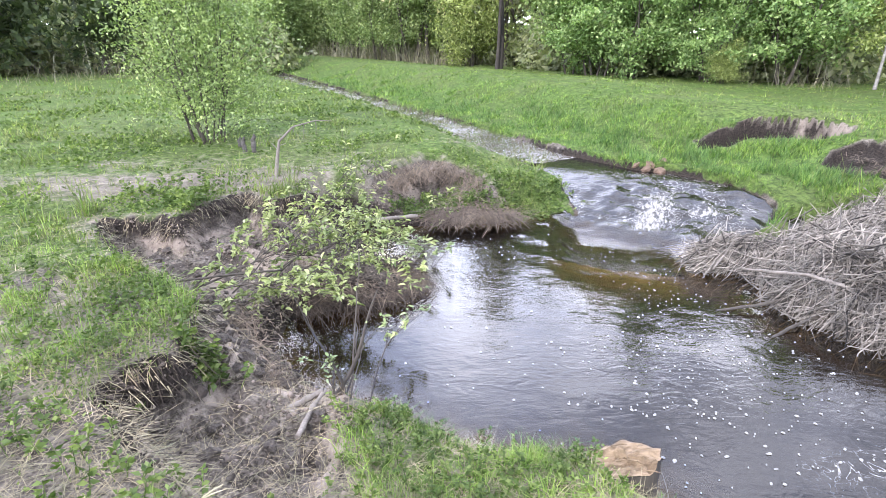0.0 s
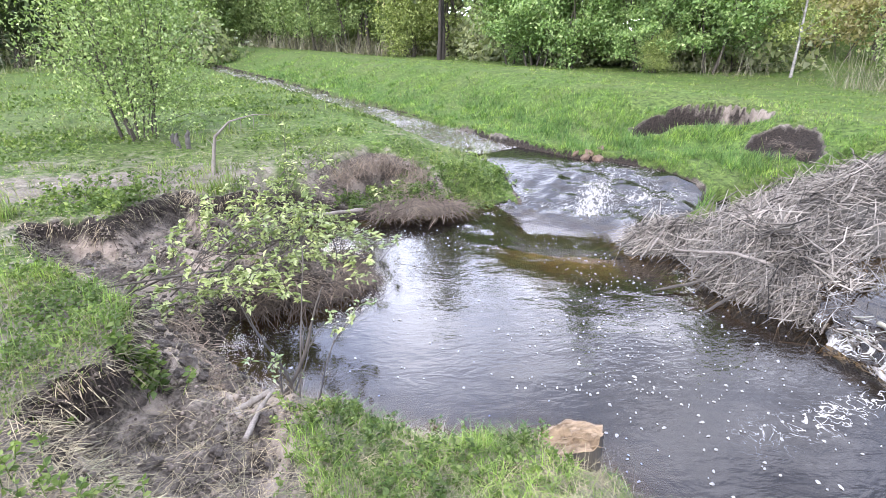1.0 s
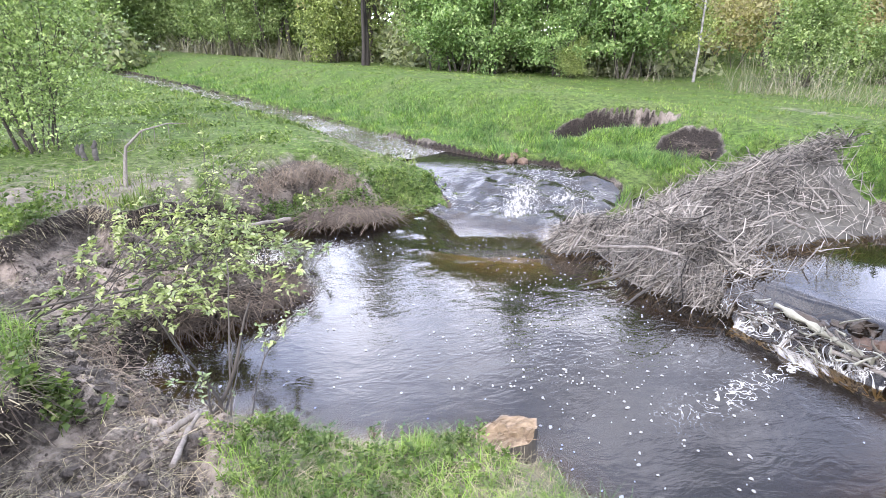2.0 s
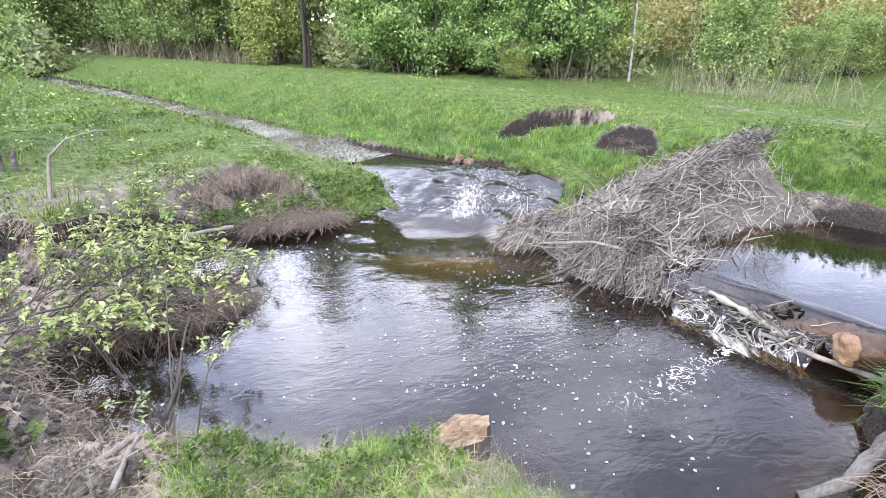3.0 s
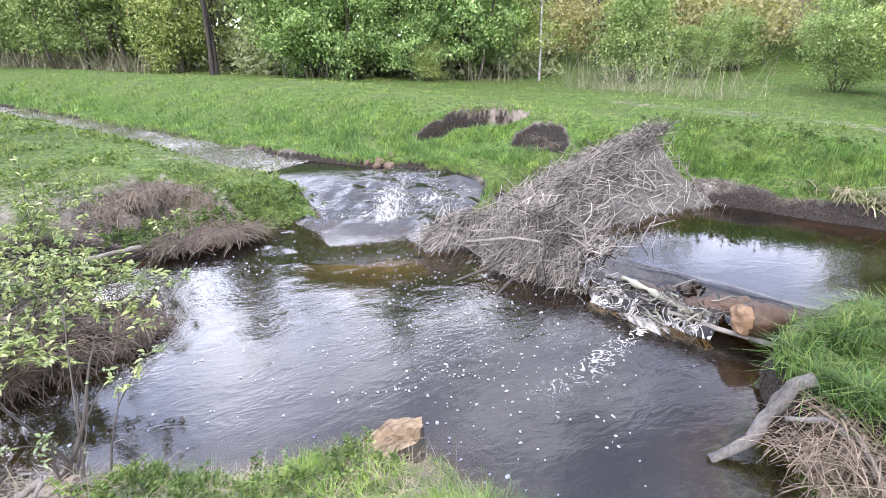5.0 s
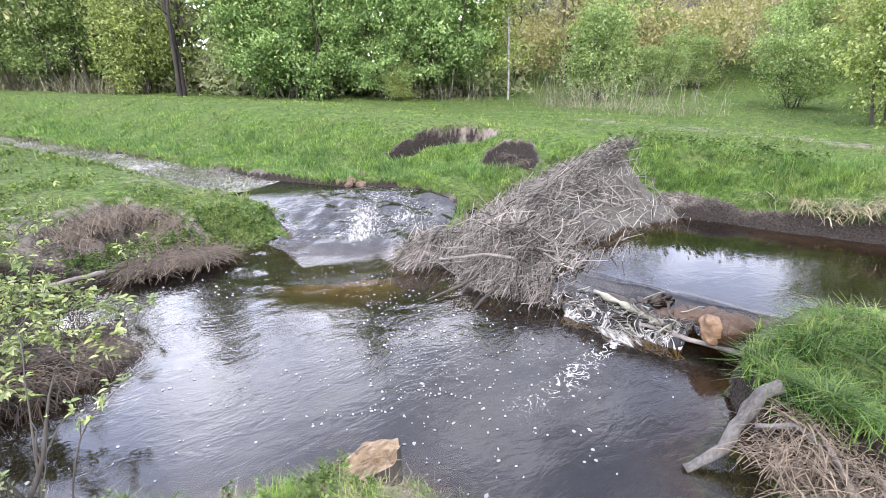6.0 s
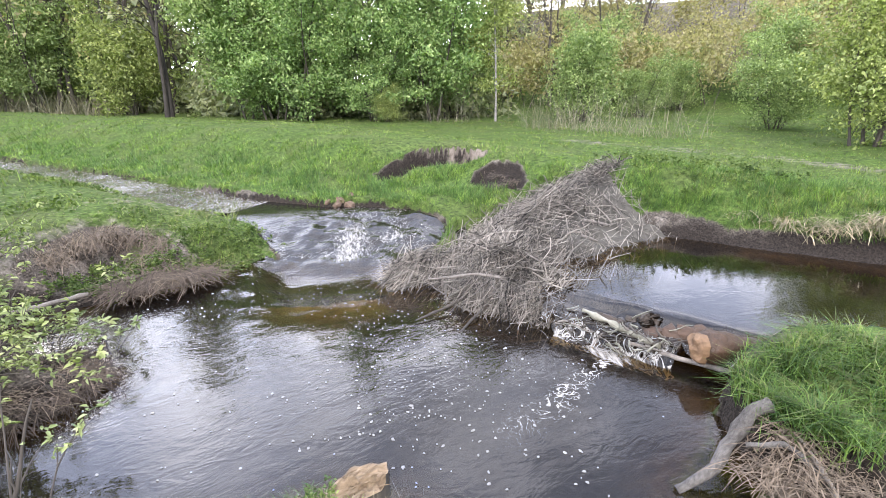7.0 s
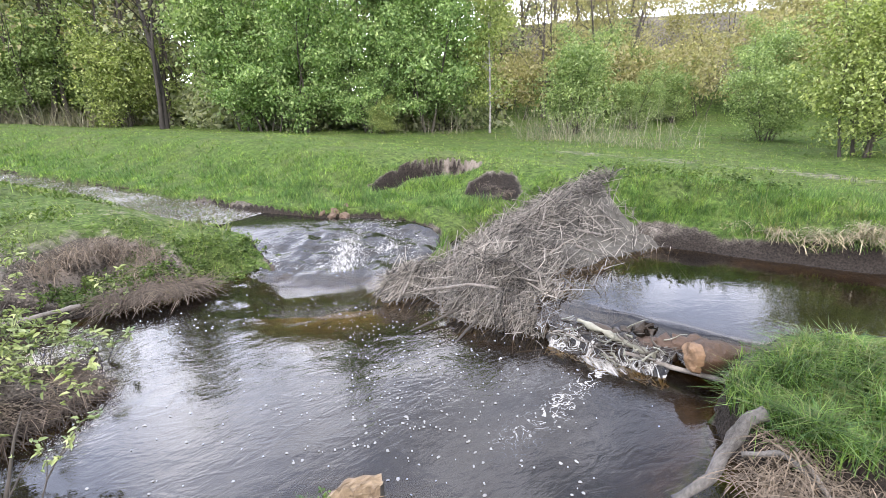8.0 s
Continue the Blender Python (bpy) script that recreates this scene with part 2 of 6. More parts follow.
    nl = node(nt, "ShaderNodeTexNoise", Scale=4.6, Detail=2.5, Roughness=0.55, Distortion=2.2)
    nt.links.new(tc.outputs["Object"], nl.inputs["Vector"])
    band = nt.nodes.new("ShaderNodeMath")
    band.operation = "SUBTRACT"
    nt.links.new(nl.outputs["Fac"], band.inputs[0])
    band.inputs[1].default_value = 0.5
    size = nt.nodes.new("ShaderNodeMath")
    size.operation = "ABSOLUTE"
    nt.links.new(band.outputs[0], size.inputs[0])
    thread = nt.nodes.new("ShaderNodeMath")
    thread.operation = "MULTIPLY_ADD"
    nt.links.new(lace.outputs["Fac"], thread.inputs[0])
    thread.inputs[1].default_value = 0.042
    near_ = nt.nodes.new("ShaderNodeMath")
    near_.operation = "SUBTRACT"
    near_.inputs[0].default_value = 0.0
    nt.links.new(size.outputs[0], near_.inputs[1])
    nt.links.new(near_.outputs[0], thread.inputs[2])
    lines = ramp_of(nt, thread.outputs[0], [(0.0, (0, 0, 0)), (0.016, (0.75, 0.75, 0.75))])
    cut = blend(nt, 1.0, cut, lines, "LIGHTEN")
    froth = node(nt, "ShaderNodeBsdfPrincipled", Roughness=0.5)
    froth.inputs["Base Color"].default_value = (0.55, 0.53, 0.49, 1)
    mf = nt.nodes.new("ShaderNodeMixShader")
    nt.links.new(cut, mf.inputs["Fac"])
    nt.links.new(mx.outputs["Shader"], mf.inputs[1])
    nt.links.new(froth.outputs["BSDF"], mf.inputs[2])
    nt.links.new(mf.outputs["Shader"], nt.nodes["Material Output"].inputs["Surface"])
    return m


GROUND = ground_material()
GREYLOG = simple("weathered_grey_wood", (0.028, 0.025, 0.022), (0.21, 0.195, 0.178), 17, 0.85, 1.0, 0.03, 0.0, (1.2, 3, 1.5))
LONGGRASS = leaf_mat("long_bank_grass", (0.05, 0.115, 0.042), (0.135, 0.255, 0.09), (0.27, 0.4, 0.17))
WATER = water_material("stream_water", (0.1, 0.075, 0.045), 0.095, 0.3, 0.07)
RIFFLE = water_material("riffled_water", (0.40, 0.27, 0.13), 0.55, 0.7, 0.3)
POOLWATER = water_material("still_water", (0.3, 0.2, 0.1), 0.05, 0.2, 0.03)
BARK = simple("bark", (0.03, 0.026, 0.021), (0.13, 0.113, 0.093), 14, 0.9, 0.6, 0.02, 0.2, (1, 1, 0.25))
DARKBARK = simple("dark_bark", (0.016, 0.014, 0.011), (0.062, 0.054, 0.045), 12, 0.9, 0.8, 0.03, 0.0, (1, 1, 0.25))
BIRCHBARK = simple("birch_bark", (0.06, 0.057, 0.05), (0.5, 0.48, 0.45), 7, 0.7, 0.3, 0.01, 0.0, (1, 1, 3))
DEADWOOD = simple("grey_driftwood", (0.12, 0.105, 0.09), (0.36, 0.325, 0.285), 20, 0.8, 0.5, 0.008, 0.45, (4, 4, 0.6))
TWIG = simple("grey_brown_twigs", (0.06, 0.053, 0.045), (0.43, 0.39, 0.335), 16, 0.85, 0.3, 0.005, 0.95)
DAMMUD = simple("dam_mud", (0.022, 0.02, 0.016), (0.125, 0.117, 0.096), 7, 0.85, 0.9, 0.05)
STRAWMAT = leaf_mat("dead_straw", (0.18, 0.155, 0.12), (0.32, 0.28, 0.22), (0.46, 0.42, 0.34), 0.1)
REEDMAT = leaf_mat("bleached_reeds", (0.23, 0.215, 0.19), (0.35, 0.33, 0.295), (0.5, 0.48, 0.44), 0.2)
MUD = simple("wet_mud", (0.05, 0.04, 0.033), (0.23, 0.195, 0.165), 18, 0.75, 0.9, 0.04)
FRESHWOOD = simple("fresh_cut_wood", (0.06, 0.036, 0.02), (0.44, 0.33, 0.21), 20, 0.8, 1.0, 0.02, 0.0, (0.6, 3.0, 1.0))
STONE = simple("ochre_stone", (0.06, 0.04, 0.027), (0.24, 0.165, 0.115), 14, 0.8, 0.6, 0.01, 0.25)
MOSSWOOD = simple("mossy_wet_wood", (0.06, 0.06, 0.038), (0.36, 0.35, 0.28), 16, 0.5, 0.6, 0.01)
FOAM = simple("foam", (0.2, 0.195, 0.18), (0.42, 0.41, 0.385), 30, 0.6, 0.3, 0.004)
GRASS = leaf_mat("fresh_grass", (0.11, 0.205, 0.042), (0.245, 0.4, 0.095), (0.4, 0.53, 0.185))
GRASSPALE = leaf_mat("pale_grass", (0.12, 0.155, 0.06), (0.2, 0.25, 0.1), (0.34, 0.35, 0.19))
HERB = leaf_mat("herb_leaves", (0.075, 0.125, 0.04), (0.155, 0.23, 0.08), (0.27, 0.345, 0.145))
SHRUBLEAF = leaf_mat("young_shrub_leaves", (0.2, 0.26, 0.12), (0.35, 0.42, 0.22), (0.52, 0.58, 0.38), 0.25)


# ============ lie of the land ============
def sdist(x, y, poly):
    """Signed distance to a closed outline, negative inside."""
    best, inside = np.full(x.shape, 1e9), np.zeros(x.shape, bool)
    for (ax, ay), (bx, by) in zip(poly, poly[1:] + poly[:1]):
        ex, ey = bx - ax, by - ay
        s = np.clip(((x - ax) * ex + (y - ay) * ey) / (ex * ex + ey * ey), 0, 1)
        best = np.minimum(best, np.hypot(x - ax - s * ex, y - ay - s * ey))
        cross = ((ay > y) != (by > y)) & (x < (bx - ax) * (y - ay) / (by - ay + 1e-12) + ax)
        inside ^= cross
    return np.where(inside, -best, best)


def along(x, y, line):
    """Distance to an open line, its third value there, and the side (positive to the right)."""
    best, val, side = np.full(x.shape, 1e9), np.zeros(x.shape), np.zeros(x.shape)
    for a, b in zip(line, line[1:]):
        ex, ey = b[0] - a[0], b[1] - a[1]
        s = np.clip(((x - a[0]) * ex + (y - a[1]) * ey) / (ex * ex + ey * ey), 0, 1)
        dd = np.hypot(x - a[0] - s * ex, y - a[1] - s * ey)
        near = dd < best
        best = np.where(near, dd, best)
        val = np.where(near, a[2] + s * (b[2] - a[2]), val)
        side = np.where(near, np.sign((x - a[0]) * ey - (y - a[1]) * ex), side)
    return best, val, side


def smooth(a, b, v):
    s = np.clip((v - a) / (b - a), 0, 1)
    return s * s * (3 - 2 * s)


LATTICE = np.random.RandomState(7).rand(256, 256)


def vnoise(x, y, scale, seed=0):
    """Smooth value noise, 0 to 1."""
    u, v = np.asarray(x) * scale + seed * 17.3, np.asarray(y) * scale + seed * 9.1
    i, j = np.floor(u).astype(int), np.floor(v).astype(int)
    fu, fv = u - i, v - j
    fu, fv = fu * fu * (3 - 2 * fu), fv * fv * (3 - 2 * fv)
    i0, i1, j0, j1 = i % 256, (i + 1) % 256, j % 256, (j + 1) % 256
    return (LATTICE[i0, j0] * (1 - fu) + LATTICE[i1, j0] * fu) * (1 - fv) + (LATTICE[i0, j1] * (1 - fu) + LATTICE[i1, j1] * fu) * fv


def fbm(x, y, scale, octaves=4, seed=0):
    t, a, n = 0, 0.5, 0
    for k in range(octaves):
        t, n = t + a * vnoise(x, y, scale * 2 ** k, seed + k), n + a
        a *= 0.5
    return t / n


POOL = [(-1.5, 7.5), (-0.6, 7.5), (0.1, 7.5), (0.9, 7.6), (2.0, 8.2), (3.6, 7.0), (3.45, 5.6), (3.4, 4.6), (4.0, 3.8), (4.15, 3.3),
        (4.5, 2.4), (4.8, 2.0), (4.2, 1.9), (3.7, 1.6), (3.1, 1.5), (2.6, 0.6), (1.9, 0.6), (1.55, 1.6), (1.35, 2.4), (1.0, 2.72),
        (0.3, 2.8), (-0.3, 3.1), (-1.05, 3.5), (-1.5, 4.1), (-1.5, 4.65), (-0.55, 4.9), (-0.25, 5.25), (-0.65, 6.0), (-1.1, 6.7)]
RAPID = [(0.9, 7.55), (2.25, 7.75), (2.25, 8.6), (2.1, 9.4), (1.5, 10.6), (2.6, 11.0), (3.3, 9.75), (4.2, 9.5), (4.95, 8.6), (5.15, 7.7), (4.8, 7.2), (3.9, 6.6), (3.3, 6.4), (2.0, 6.9)]
CHANNEL = [(3.2, 9.1, 0), (1.95, 10.9, 0), (1.1, 12.9, 0), (-0.7, 16.8, 0), (-3.6, 22.8, 0), (-7.2, 30.0, 0), (-11.2, 37.8, 0), (-16.0, 47.2, 0), (-27.0, 66.0, 0)]
RPOOL = [(4.1, 3.5), (4.9, 4.4), (5.7, 4.6), (7.0, 4.7), (7.5, 4.0), (8.0, 3.0), (8.5, 2.1), (9.5, -1.0), (7.0, -1.8), (5.6, 0.9), (4.9, 1.75), (4.55, 2.2), (4.3, 3.0)]
GULLY = [(-3.75, 5.55), (-3.2, 5.6), (-2.85, 5.4), (-2.9, 6.0), (-2.65, 6.8), (-2.2, 6.3), (-1.7, 6.7), (-1.1, 7.0), (-0.95, 8.3), (-0.2, 9.4), (0.5, 9.0), (0.9, 8.1),
         (0.0, 7.4), (-1.0, 6.4), (-0.4, 5.2), (-1.2, 4.6), (-1.2, 4.0), (-0.9, 3.4), (-0.72, 2.9), (-0.6, 2.1), (-0.5, 1.4), (-0.75, 1.5), (-1.25, 1.95), (-1.6, 2.2),
         (-1.9, 2.4), (-1.6, 2.75), (-1.62, 3.1), (-1.85, 3.6), (-2.6, 4.3), (-3.3, 4.95)]
RIDGE = [(3.75, 6.1, 0.22), (4.6, 5.5, 0.52), (6.0, 5.9, 0.86), (7.8, 6.2, 1.26), (8.05, 6.7, 1.0)]
SPUR = [(4.5, 5.5, 0.52), (4.28, 4.85, 0.54), (4.45, 4.3, 0.44)]
HOLES = [([(5.2, 10.85), (5.8, 11.0), (6.3, 11.1), (6.75, 10.95), (7.25, 10.4), (7.65, 9.65), (7.35, 9.4), (6.9, 9.7), (6.5, 10.1), (6.1, 10.35), (5.7, 10.3), (5.15, 10.35)], 0.5),
         ([(6.4, 8.8), (7.0, 9.05), (7.4, 9.2), (7.55, 8.7), (7.4, 8.2), (7.05, 7.6), (6.75, 7.55), (6.55, 8.1), (6.45, 8.5)], 0.55)]
CHANNEL_LEVEL, RPOOL_LEVEL = 0.35, 0.35


def dam_top(x, y):
    """Top of the dam: its long ridge and the low spur that runs towards the spillway."""
    d_, zr, side = along(x, y, RIDGE)
    slope = np.where(side > 0, 0.85 - 0.55 * smooth(4.25, 5.0, x) + 0.25 * smooth(5.2, 7.2, x), 0.62)
    top = zr - slope * (np.sqrt(d_ * d_ + 0.03) - 0.17)
    d2, z2, _ = along(x, y, SPUR)
    return np.maximum(top, z2 - 1.0 * (np.sqrt(d2 * d2 + 0.04) - 0.2)) + 0.2 * (fbm(x, y, 2.1, 4, 61) - 0.5)


def chute(x, y):
    """Mean level of the running water: the channel, its steep drop, and the pool at nought."""
    return CHANNEL_LEVEL * smooth(0.1, 2.3, 0.43 * (x - 3.0) + 0.9 * (y - 7.2))


def land(x, y):
    """Height of the ground and the masks of mud, straw, sand and stream bed."""
    x, y = np.asarray(x, float), np.asarray(y, float)
    rough = fbm(x, y, 0.35, 4, 3) - 0.5
    fine = fbm(x, y, 2.6, 3, 11) - 0.5
    cd, _, cside = along(x, y, CHANNEL)
    east = smooth(-0.6, 0.6, cside * cd + 0.0)
    ch = cd - 0.74 - 0.12 * (fbm(x, y, 1.2, 2, 8) - 0.5)
    rp = sdist(x, y, RAPID) + 0.25 * (fbm(x, y, 1.5, 3, 9) - 0.5)
    low = np.minimum(ch, rp)
    # the open ground before the water cut it, with a low levee along the far side
    base = 0.76 + 0.2 * rough + 0.05 * fine
    base = base + 0.2 * east + 0.42 * east * smooth(0.4, 3.2, low) * smooth(12.0, 4.6, low) * smooth(10.5, 7.0, x)
    base = base - 0.3 * smooth(1.3, 0.2, np.hypot((x - 1.5) / 1.5, (y - 8.9) / 1.7)) + 0.14 * smooth(3.0, 1.0, np.hypot(x + 1.5, y - 1.0))
    # rise towards a low hill beyond the right-hand meadow
    hill = smooth(24, 64, np.hypot(x, y)) * smooth(18, 40, x) * smooth(80, 40, y) * 9.5
    base = base + hill
    h = base.copy()
    # knoll below the camera
    near = smooth(3.6, 2.6, y) * smooth(-0.95, -0.55, x) * smooth(1.9, 1.2, x)
    knoll = 0.34 + 0.62 * smooth(2.3, 0.3, y) + 0.05 * fine
    h = np.where(near > 0, h * (1 - near) + np.minimum(knoll, h) * near, h)
    # eroded gully
    gd = sdist(x, y, GULLY) + 0.22 * (fbm(x, y, 1.8, 3, 5) - 0.5)
    floor_z = 0.26 + 0.5 * (fbm(x, y, 1.6, 4, 21) - 0.5) + 0.16 * smooth(-1.2, -3.2, x) - 0.2 * smooth(5.5, 7.5, y)
    floor_z = floor_z + 0.26 * (fbm(x, y, 4.8, 3, 23) - 0.5) + 0.28 * smooth(2.6, 1.5, y)
    floor_z = floor_z + smooth(0.5, 0.12, np.hypot(x + 1.58, (y - 3.55) * 0.9)) * (0.16 + 0.34 * fbm(x, y, 4.5, 3, 24))
    gentle = smooth(-1.7, -1.1, x) * smooth(7.2, 7.8, y)
    h = np.where(gd < 0.12 + 0.3 * gentle, floor_z + (np.maximum(h, floor_z) - floor_z) * smooth(-0.13 - 0.5 * gentle, 0.1 + 0.3 * gentle, gd), h)
    # waters and their banks
    pl = sdist(x, y, POOL) + 0.2 * (fbm(x, y, 1.9, 3, 10) - 0.5)
    rl = sdist(x, y, RPOOL) + 0.2 * (fbm(x, y, 1.6, 3, 12) - 0.5)
    width = 0.9 + 2.9 * east
    lev = chute(x, y)
    bank = lev + 0.15 * smooth(0, 0.12, low) + (np.maximum(h, lev + 0.16) - lev - 0.15) * smooth(0.05, 1.0, low / width)
    h = np.where(low > 0, np.minimum(h, bank), np.minimum(h, lev - 0.2 * smooth(0, -0.5, low) - 0.03))
    # the pool's shores: steep on the gully side, gentle by the knoll
    shore = 0.03 + (h - 0.03) * smooth(-0.02, 0.55, pl)
    h = np.where(pl > 0, np.where(low > 0, np.minimum(h, shore), h), np.minimum(h, lev - 0.02 - 0.5 * smooth(0, -0.9, pl)))
    # shallow gravel bar where the stream runs into the pool
    bar = smooth(1.5, 0.6, np.hypot((x - 2.3) * 0.8, (y - 6.45) * 1.1))
    h = np.where((np.minimum(pl, rp) < -0.1), np.maximum(h, lev - 0.5 + 0.2 * bar), h)
    h = h - 0.22 * smooth(1.7, 0.9, np.hypot(x - 2.6, y - 6.4)) * (np.minimum(pl, rp) < 0.3)
    # upper pool: muddy beach, then a grassy bank
    rbank = RPOOL_LEVEL + 0.3 * smooth(0, 0.36, rl) + (np.maximum(h, 0.95) - RPOOL_LEVEL - 0.3) * smooth(0.25, 1.8, rl)
    h = np.where(rl > 0, np.where((x > 5.0) & (y < 7.5) & (y > -3), np.minimum(h, rbank), h), np.minimum(h, RPOOL_LEVEL - 0.02 - 0.6 * smooth(0, -1.2, rl)))
    # the sill of the spillway
    sd_ = along(x, y, [(4.05, 3.7, 0), (4.55, 2.38, 0)])[0]
    h = np.where(sd_ < 0.4, np.minimum(h, -0.12), h)
    # overgrown mound beside the spillway
    md = np.hypot((x - 5.0) / 1.35, (y - 1.2) / 0.85) + 0.1 * (fbm(x, y, 2.4, 3, 26) - 0.5)
    mound = -0.3 + 0.7 * smooth(1.06, 0.9, md) + 0.12 * smooth(0.85, 0.3, md) + 0.06 * fine
    spit = smooth(2.5, 2.95, x) * smooth(7.4, 6.4, x) * smooth(-1.8, -0.2, y) * (y < 2.2)
    h = np.where(np.minimum(pl, rl) > 0, h + spit * (np.minimum(h, np.maximum(mound, -0.1)) - h), h)
    h = np.maximum(h, np.where(md < 1.1, mound, -9))
    # low neck of land between the two pools
    neck = along(x, y, [(4.85, 1.85, 0), (5.3, 1.3, 0)])[0]
    h = np.maximum(h, 0.36 - 0.7 * smooth(0.08, 0.34, neck))
    # the ground lies lower under the dam
    under = dam_top(x, y)
    lower = smooth(-0.25, -0.1, under) * smooth(3.1, 3.3, x) * smooth(7.75, 7.0, x) * smooth(7.5, 7.2, y)
    h = h + lower * (np.minimum(h, np.maximum(under - 0.1, -0.3)) - h)
    # the two collapsed burrows in the far bank
    pit, scarp = np.zeros(x.shape), np.zeros(x.shape)
    for outline, deep in HOLES:
        q = sdist(x, y, outline) + 0.3 * (fbm(x, y, 1.9, 4, 30) - 0.5)
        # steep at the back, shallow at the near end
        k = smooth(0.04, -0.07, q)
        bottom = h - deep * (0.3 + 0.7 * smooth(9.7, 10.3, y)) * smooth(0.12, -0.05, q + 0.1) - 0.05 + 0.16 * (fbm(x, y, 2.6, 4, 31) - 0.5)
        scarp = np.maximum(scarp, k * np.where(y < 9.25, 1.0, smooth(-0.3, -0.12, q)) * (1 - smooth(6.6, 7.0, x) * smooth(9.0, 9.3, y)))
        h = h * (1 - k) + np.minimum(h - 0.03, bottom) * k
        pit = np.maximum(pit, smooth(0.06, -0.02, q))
    mud = np.maximum.reduce([smooth(0.16, 0.02, gd), pit, smooth(0.1, 0.03, low + 0.3 * (fbm(x, y, 1.6, 3, 35) - 0.5)) * smooth(15.0, 12.0, y),
                             smooth(0.36 + 0.22 * smooth(3.9, 4.8, y), 0.2 + 0.22 * smooth(3.9, 4.8, y), rl + 0.4 * (fbm(x, y, 1.3, 3, 33) - 0.5)) * (x > 4.9) * (y < 7.0) * (rl > -0.1), smooth(1.12, 0.98, md) * smooth(0.8, 1.0, md)])
    mud = np.maximum(mud, 0.8 * smooth(0.56, 0.64, fbm(x, y, 1.7, 3, 39)) * smooth(4.2, 2.5, np.hypot(x + 1.6, y - 1.6)) * (x < -0.9))
    mud = mud * (1 - 0.85 * smooth(0.7, 0.2, np.hypot(x - 0.55, (y - 8.7) * 1.2)))
    # worn path in the left meadow and the trodden track on the right
    bare = smooth(1.4, 0.3, along(x, y, [(-9, 7.4, 0), (-5.2, 6.9, 0), (-3.4, 7.2, 0), (-2.4, 7.6, 0)])[0]) * 0.6
    track = smooth(0.9, 0.3, np.abs(along(x, y, [(13.0, -2, 0), (13.2, 6.0, 0), (12.0, 12.0, 0)])[0])) * 0.45
    nearbare = smooth(3.2, 1.5, np.hypot(x + 2.6, y - 1.6)) * 0.7 + 0.3 * (1 - east) * smooth(16, 9, y)
    straw = np.maximum.reduce([bare, track, nearbare, 0.5 * smooth(0.6, 0.15, gd), 0.2 * smooth(1.3, 0.7, np.hypot(x + 0.1, y - 9.0))])
    straw = np.clip(straw + 0.6 * (fbm(x, y, 0.8, 3, 14) - 0.5) + 0.7 * smooth(1.0, 3.0, hill), 0, 1)
    sand = np.maximum(0.8 * smooth(0.54, 0.66, fbm(x, y, 1.3, 3, 17)) * smooth(0.0, -0.2, gd), 0.75 * smooth(0.1, 0.04, gd) * smooth(-0.2, -0.1, gd) * smooth(0.4, 0.6, fbm(x, y, 1.1, 2, 18)) * smooth(7.4, 6.8, y)) + pit * smooth(6.9, 7.2, x) * smooth(9.1, 9.4, y) * 0.7
    bed = np.maximum.reduce([smooth(0.02, -0.1, np.minimum(np.minimum(low, pl), rl))])
    bed = bed * (h < 0.36)
    bed, sand = bed * (1 - 0.9 * bar), np.maximum(sand * (1 - bed), 0.8 * bar * bed)
    # burrows: dark soil with the hollows' shade painted in, left off the lit floor
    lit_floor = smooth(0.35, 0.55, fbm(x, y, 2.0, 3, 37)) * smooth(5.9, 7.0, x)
    # dark soil by channel and upper pool; mound's rim paints shade under its overhang
    peat_and_shade = np.maximum.reduce([0.95 * np.maximum(scarp, pit * (1 - lit_floor) * 0.7), 0.9 * smooth(0.1, 0.04, low + 0.16 * (fbm(x, y, 2.6, 3, 38) - 0.5)) * smooth(13.5, 12.0, y), 0.72 * smooth(0.5, 0.2, rl + 0.3 * (fbm(x, y, 3.0, 2, 36) - 0.5)) * (x > 4.9) * (rl > -0.1), 0.9 * smooth(1.06, 0.98, md) * smooth(0.78, 0.92, md)])
    # painted shade along the left shore, below the overhanging dead grass
    peat_and_shade = np.maximum(peat_and_shade, 0.9 * smooth(0.4, 0.15, pl) * (x < 0.4) * (y > 3.4) * (pl > -0.2))
    # painted shade just under the gully's undercut turf
    peat_and_shade = np.maximum(peat_and_shade, 0.9 * smooth(-0.05, 0.0, gd) * smooth(0.13, 0.09, gd) * (x < -1.3))
    return h, dict(mud=np.maximum(mud, smooth(0.45, 0.3, neck)), straw=straw, sand=sand, bed=bed, peat_and_shade=peat_and_shade), dict(gully=gd, low=low, pool=pl, rpool=rl, pit=pit, mound=md, east=east)


def spread(lo, hi, step, far_lo, far_hi):
    """Grid lines, close together between lo and hi and wider outwards."""
    out = list(np.arange(lo, hi, step))
    for way, end in ((1, far_hi), (-1, far_lo)):
        p, s, tail = (out[-1] if way > 0 else lo), step, []
        while way * (end - p) > 0:
            s = min(s * 1.05, 0.85) if abs(p) < 72 else s * 1.3
            p += way * s
            tail.append(p)
        out = out + tail if way > 0 else tail[::-1] + out
    return np.array(out)


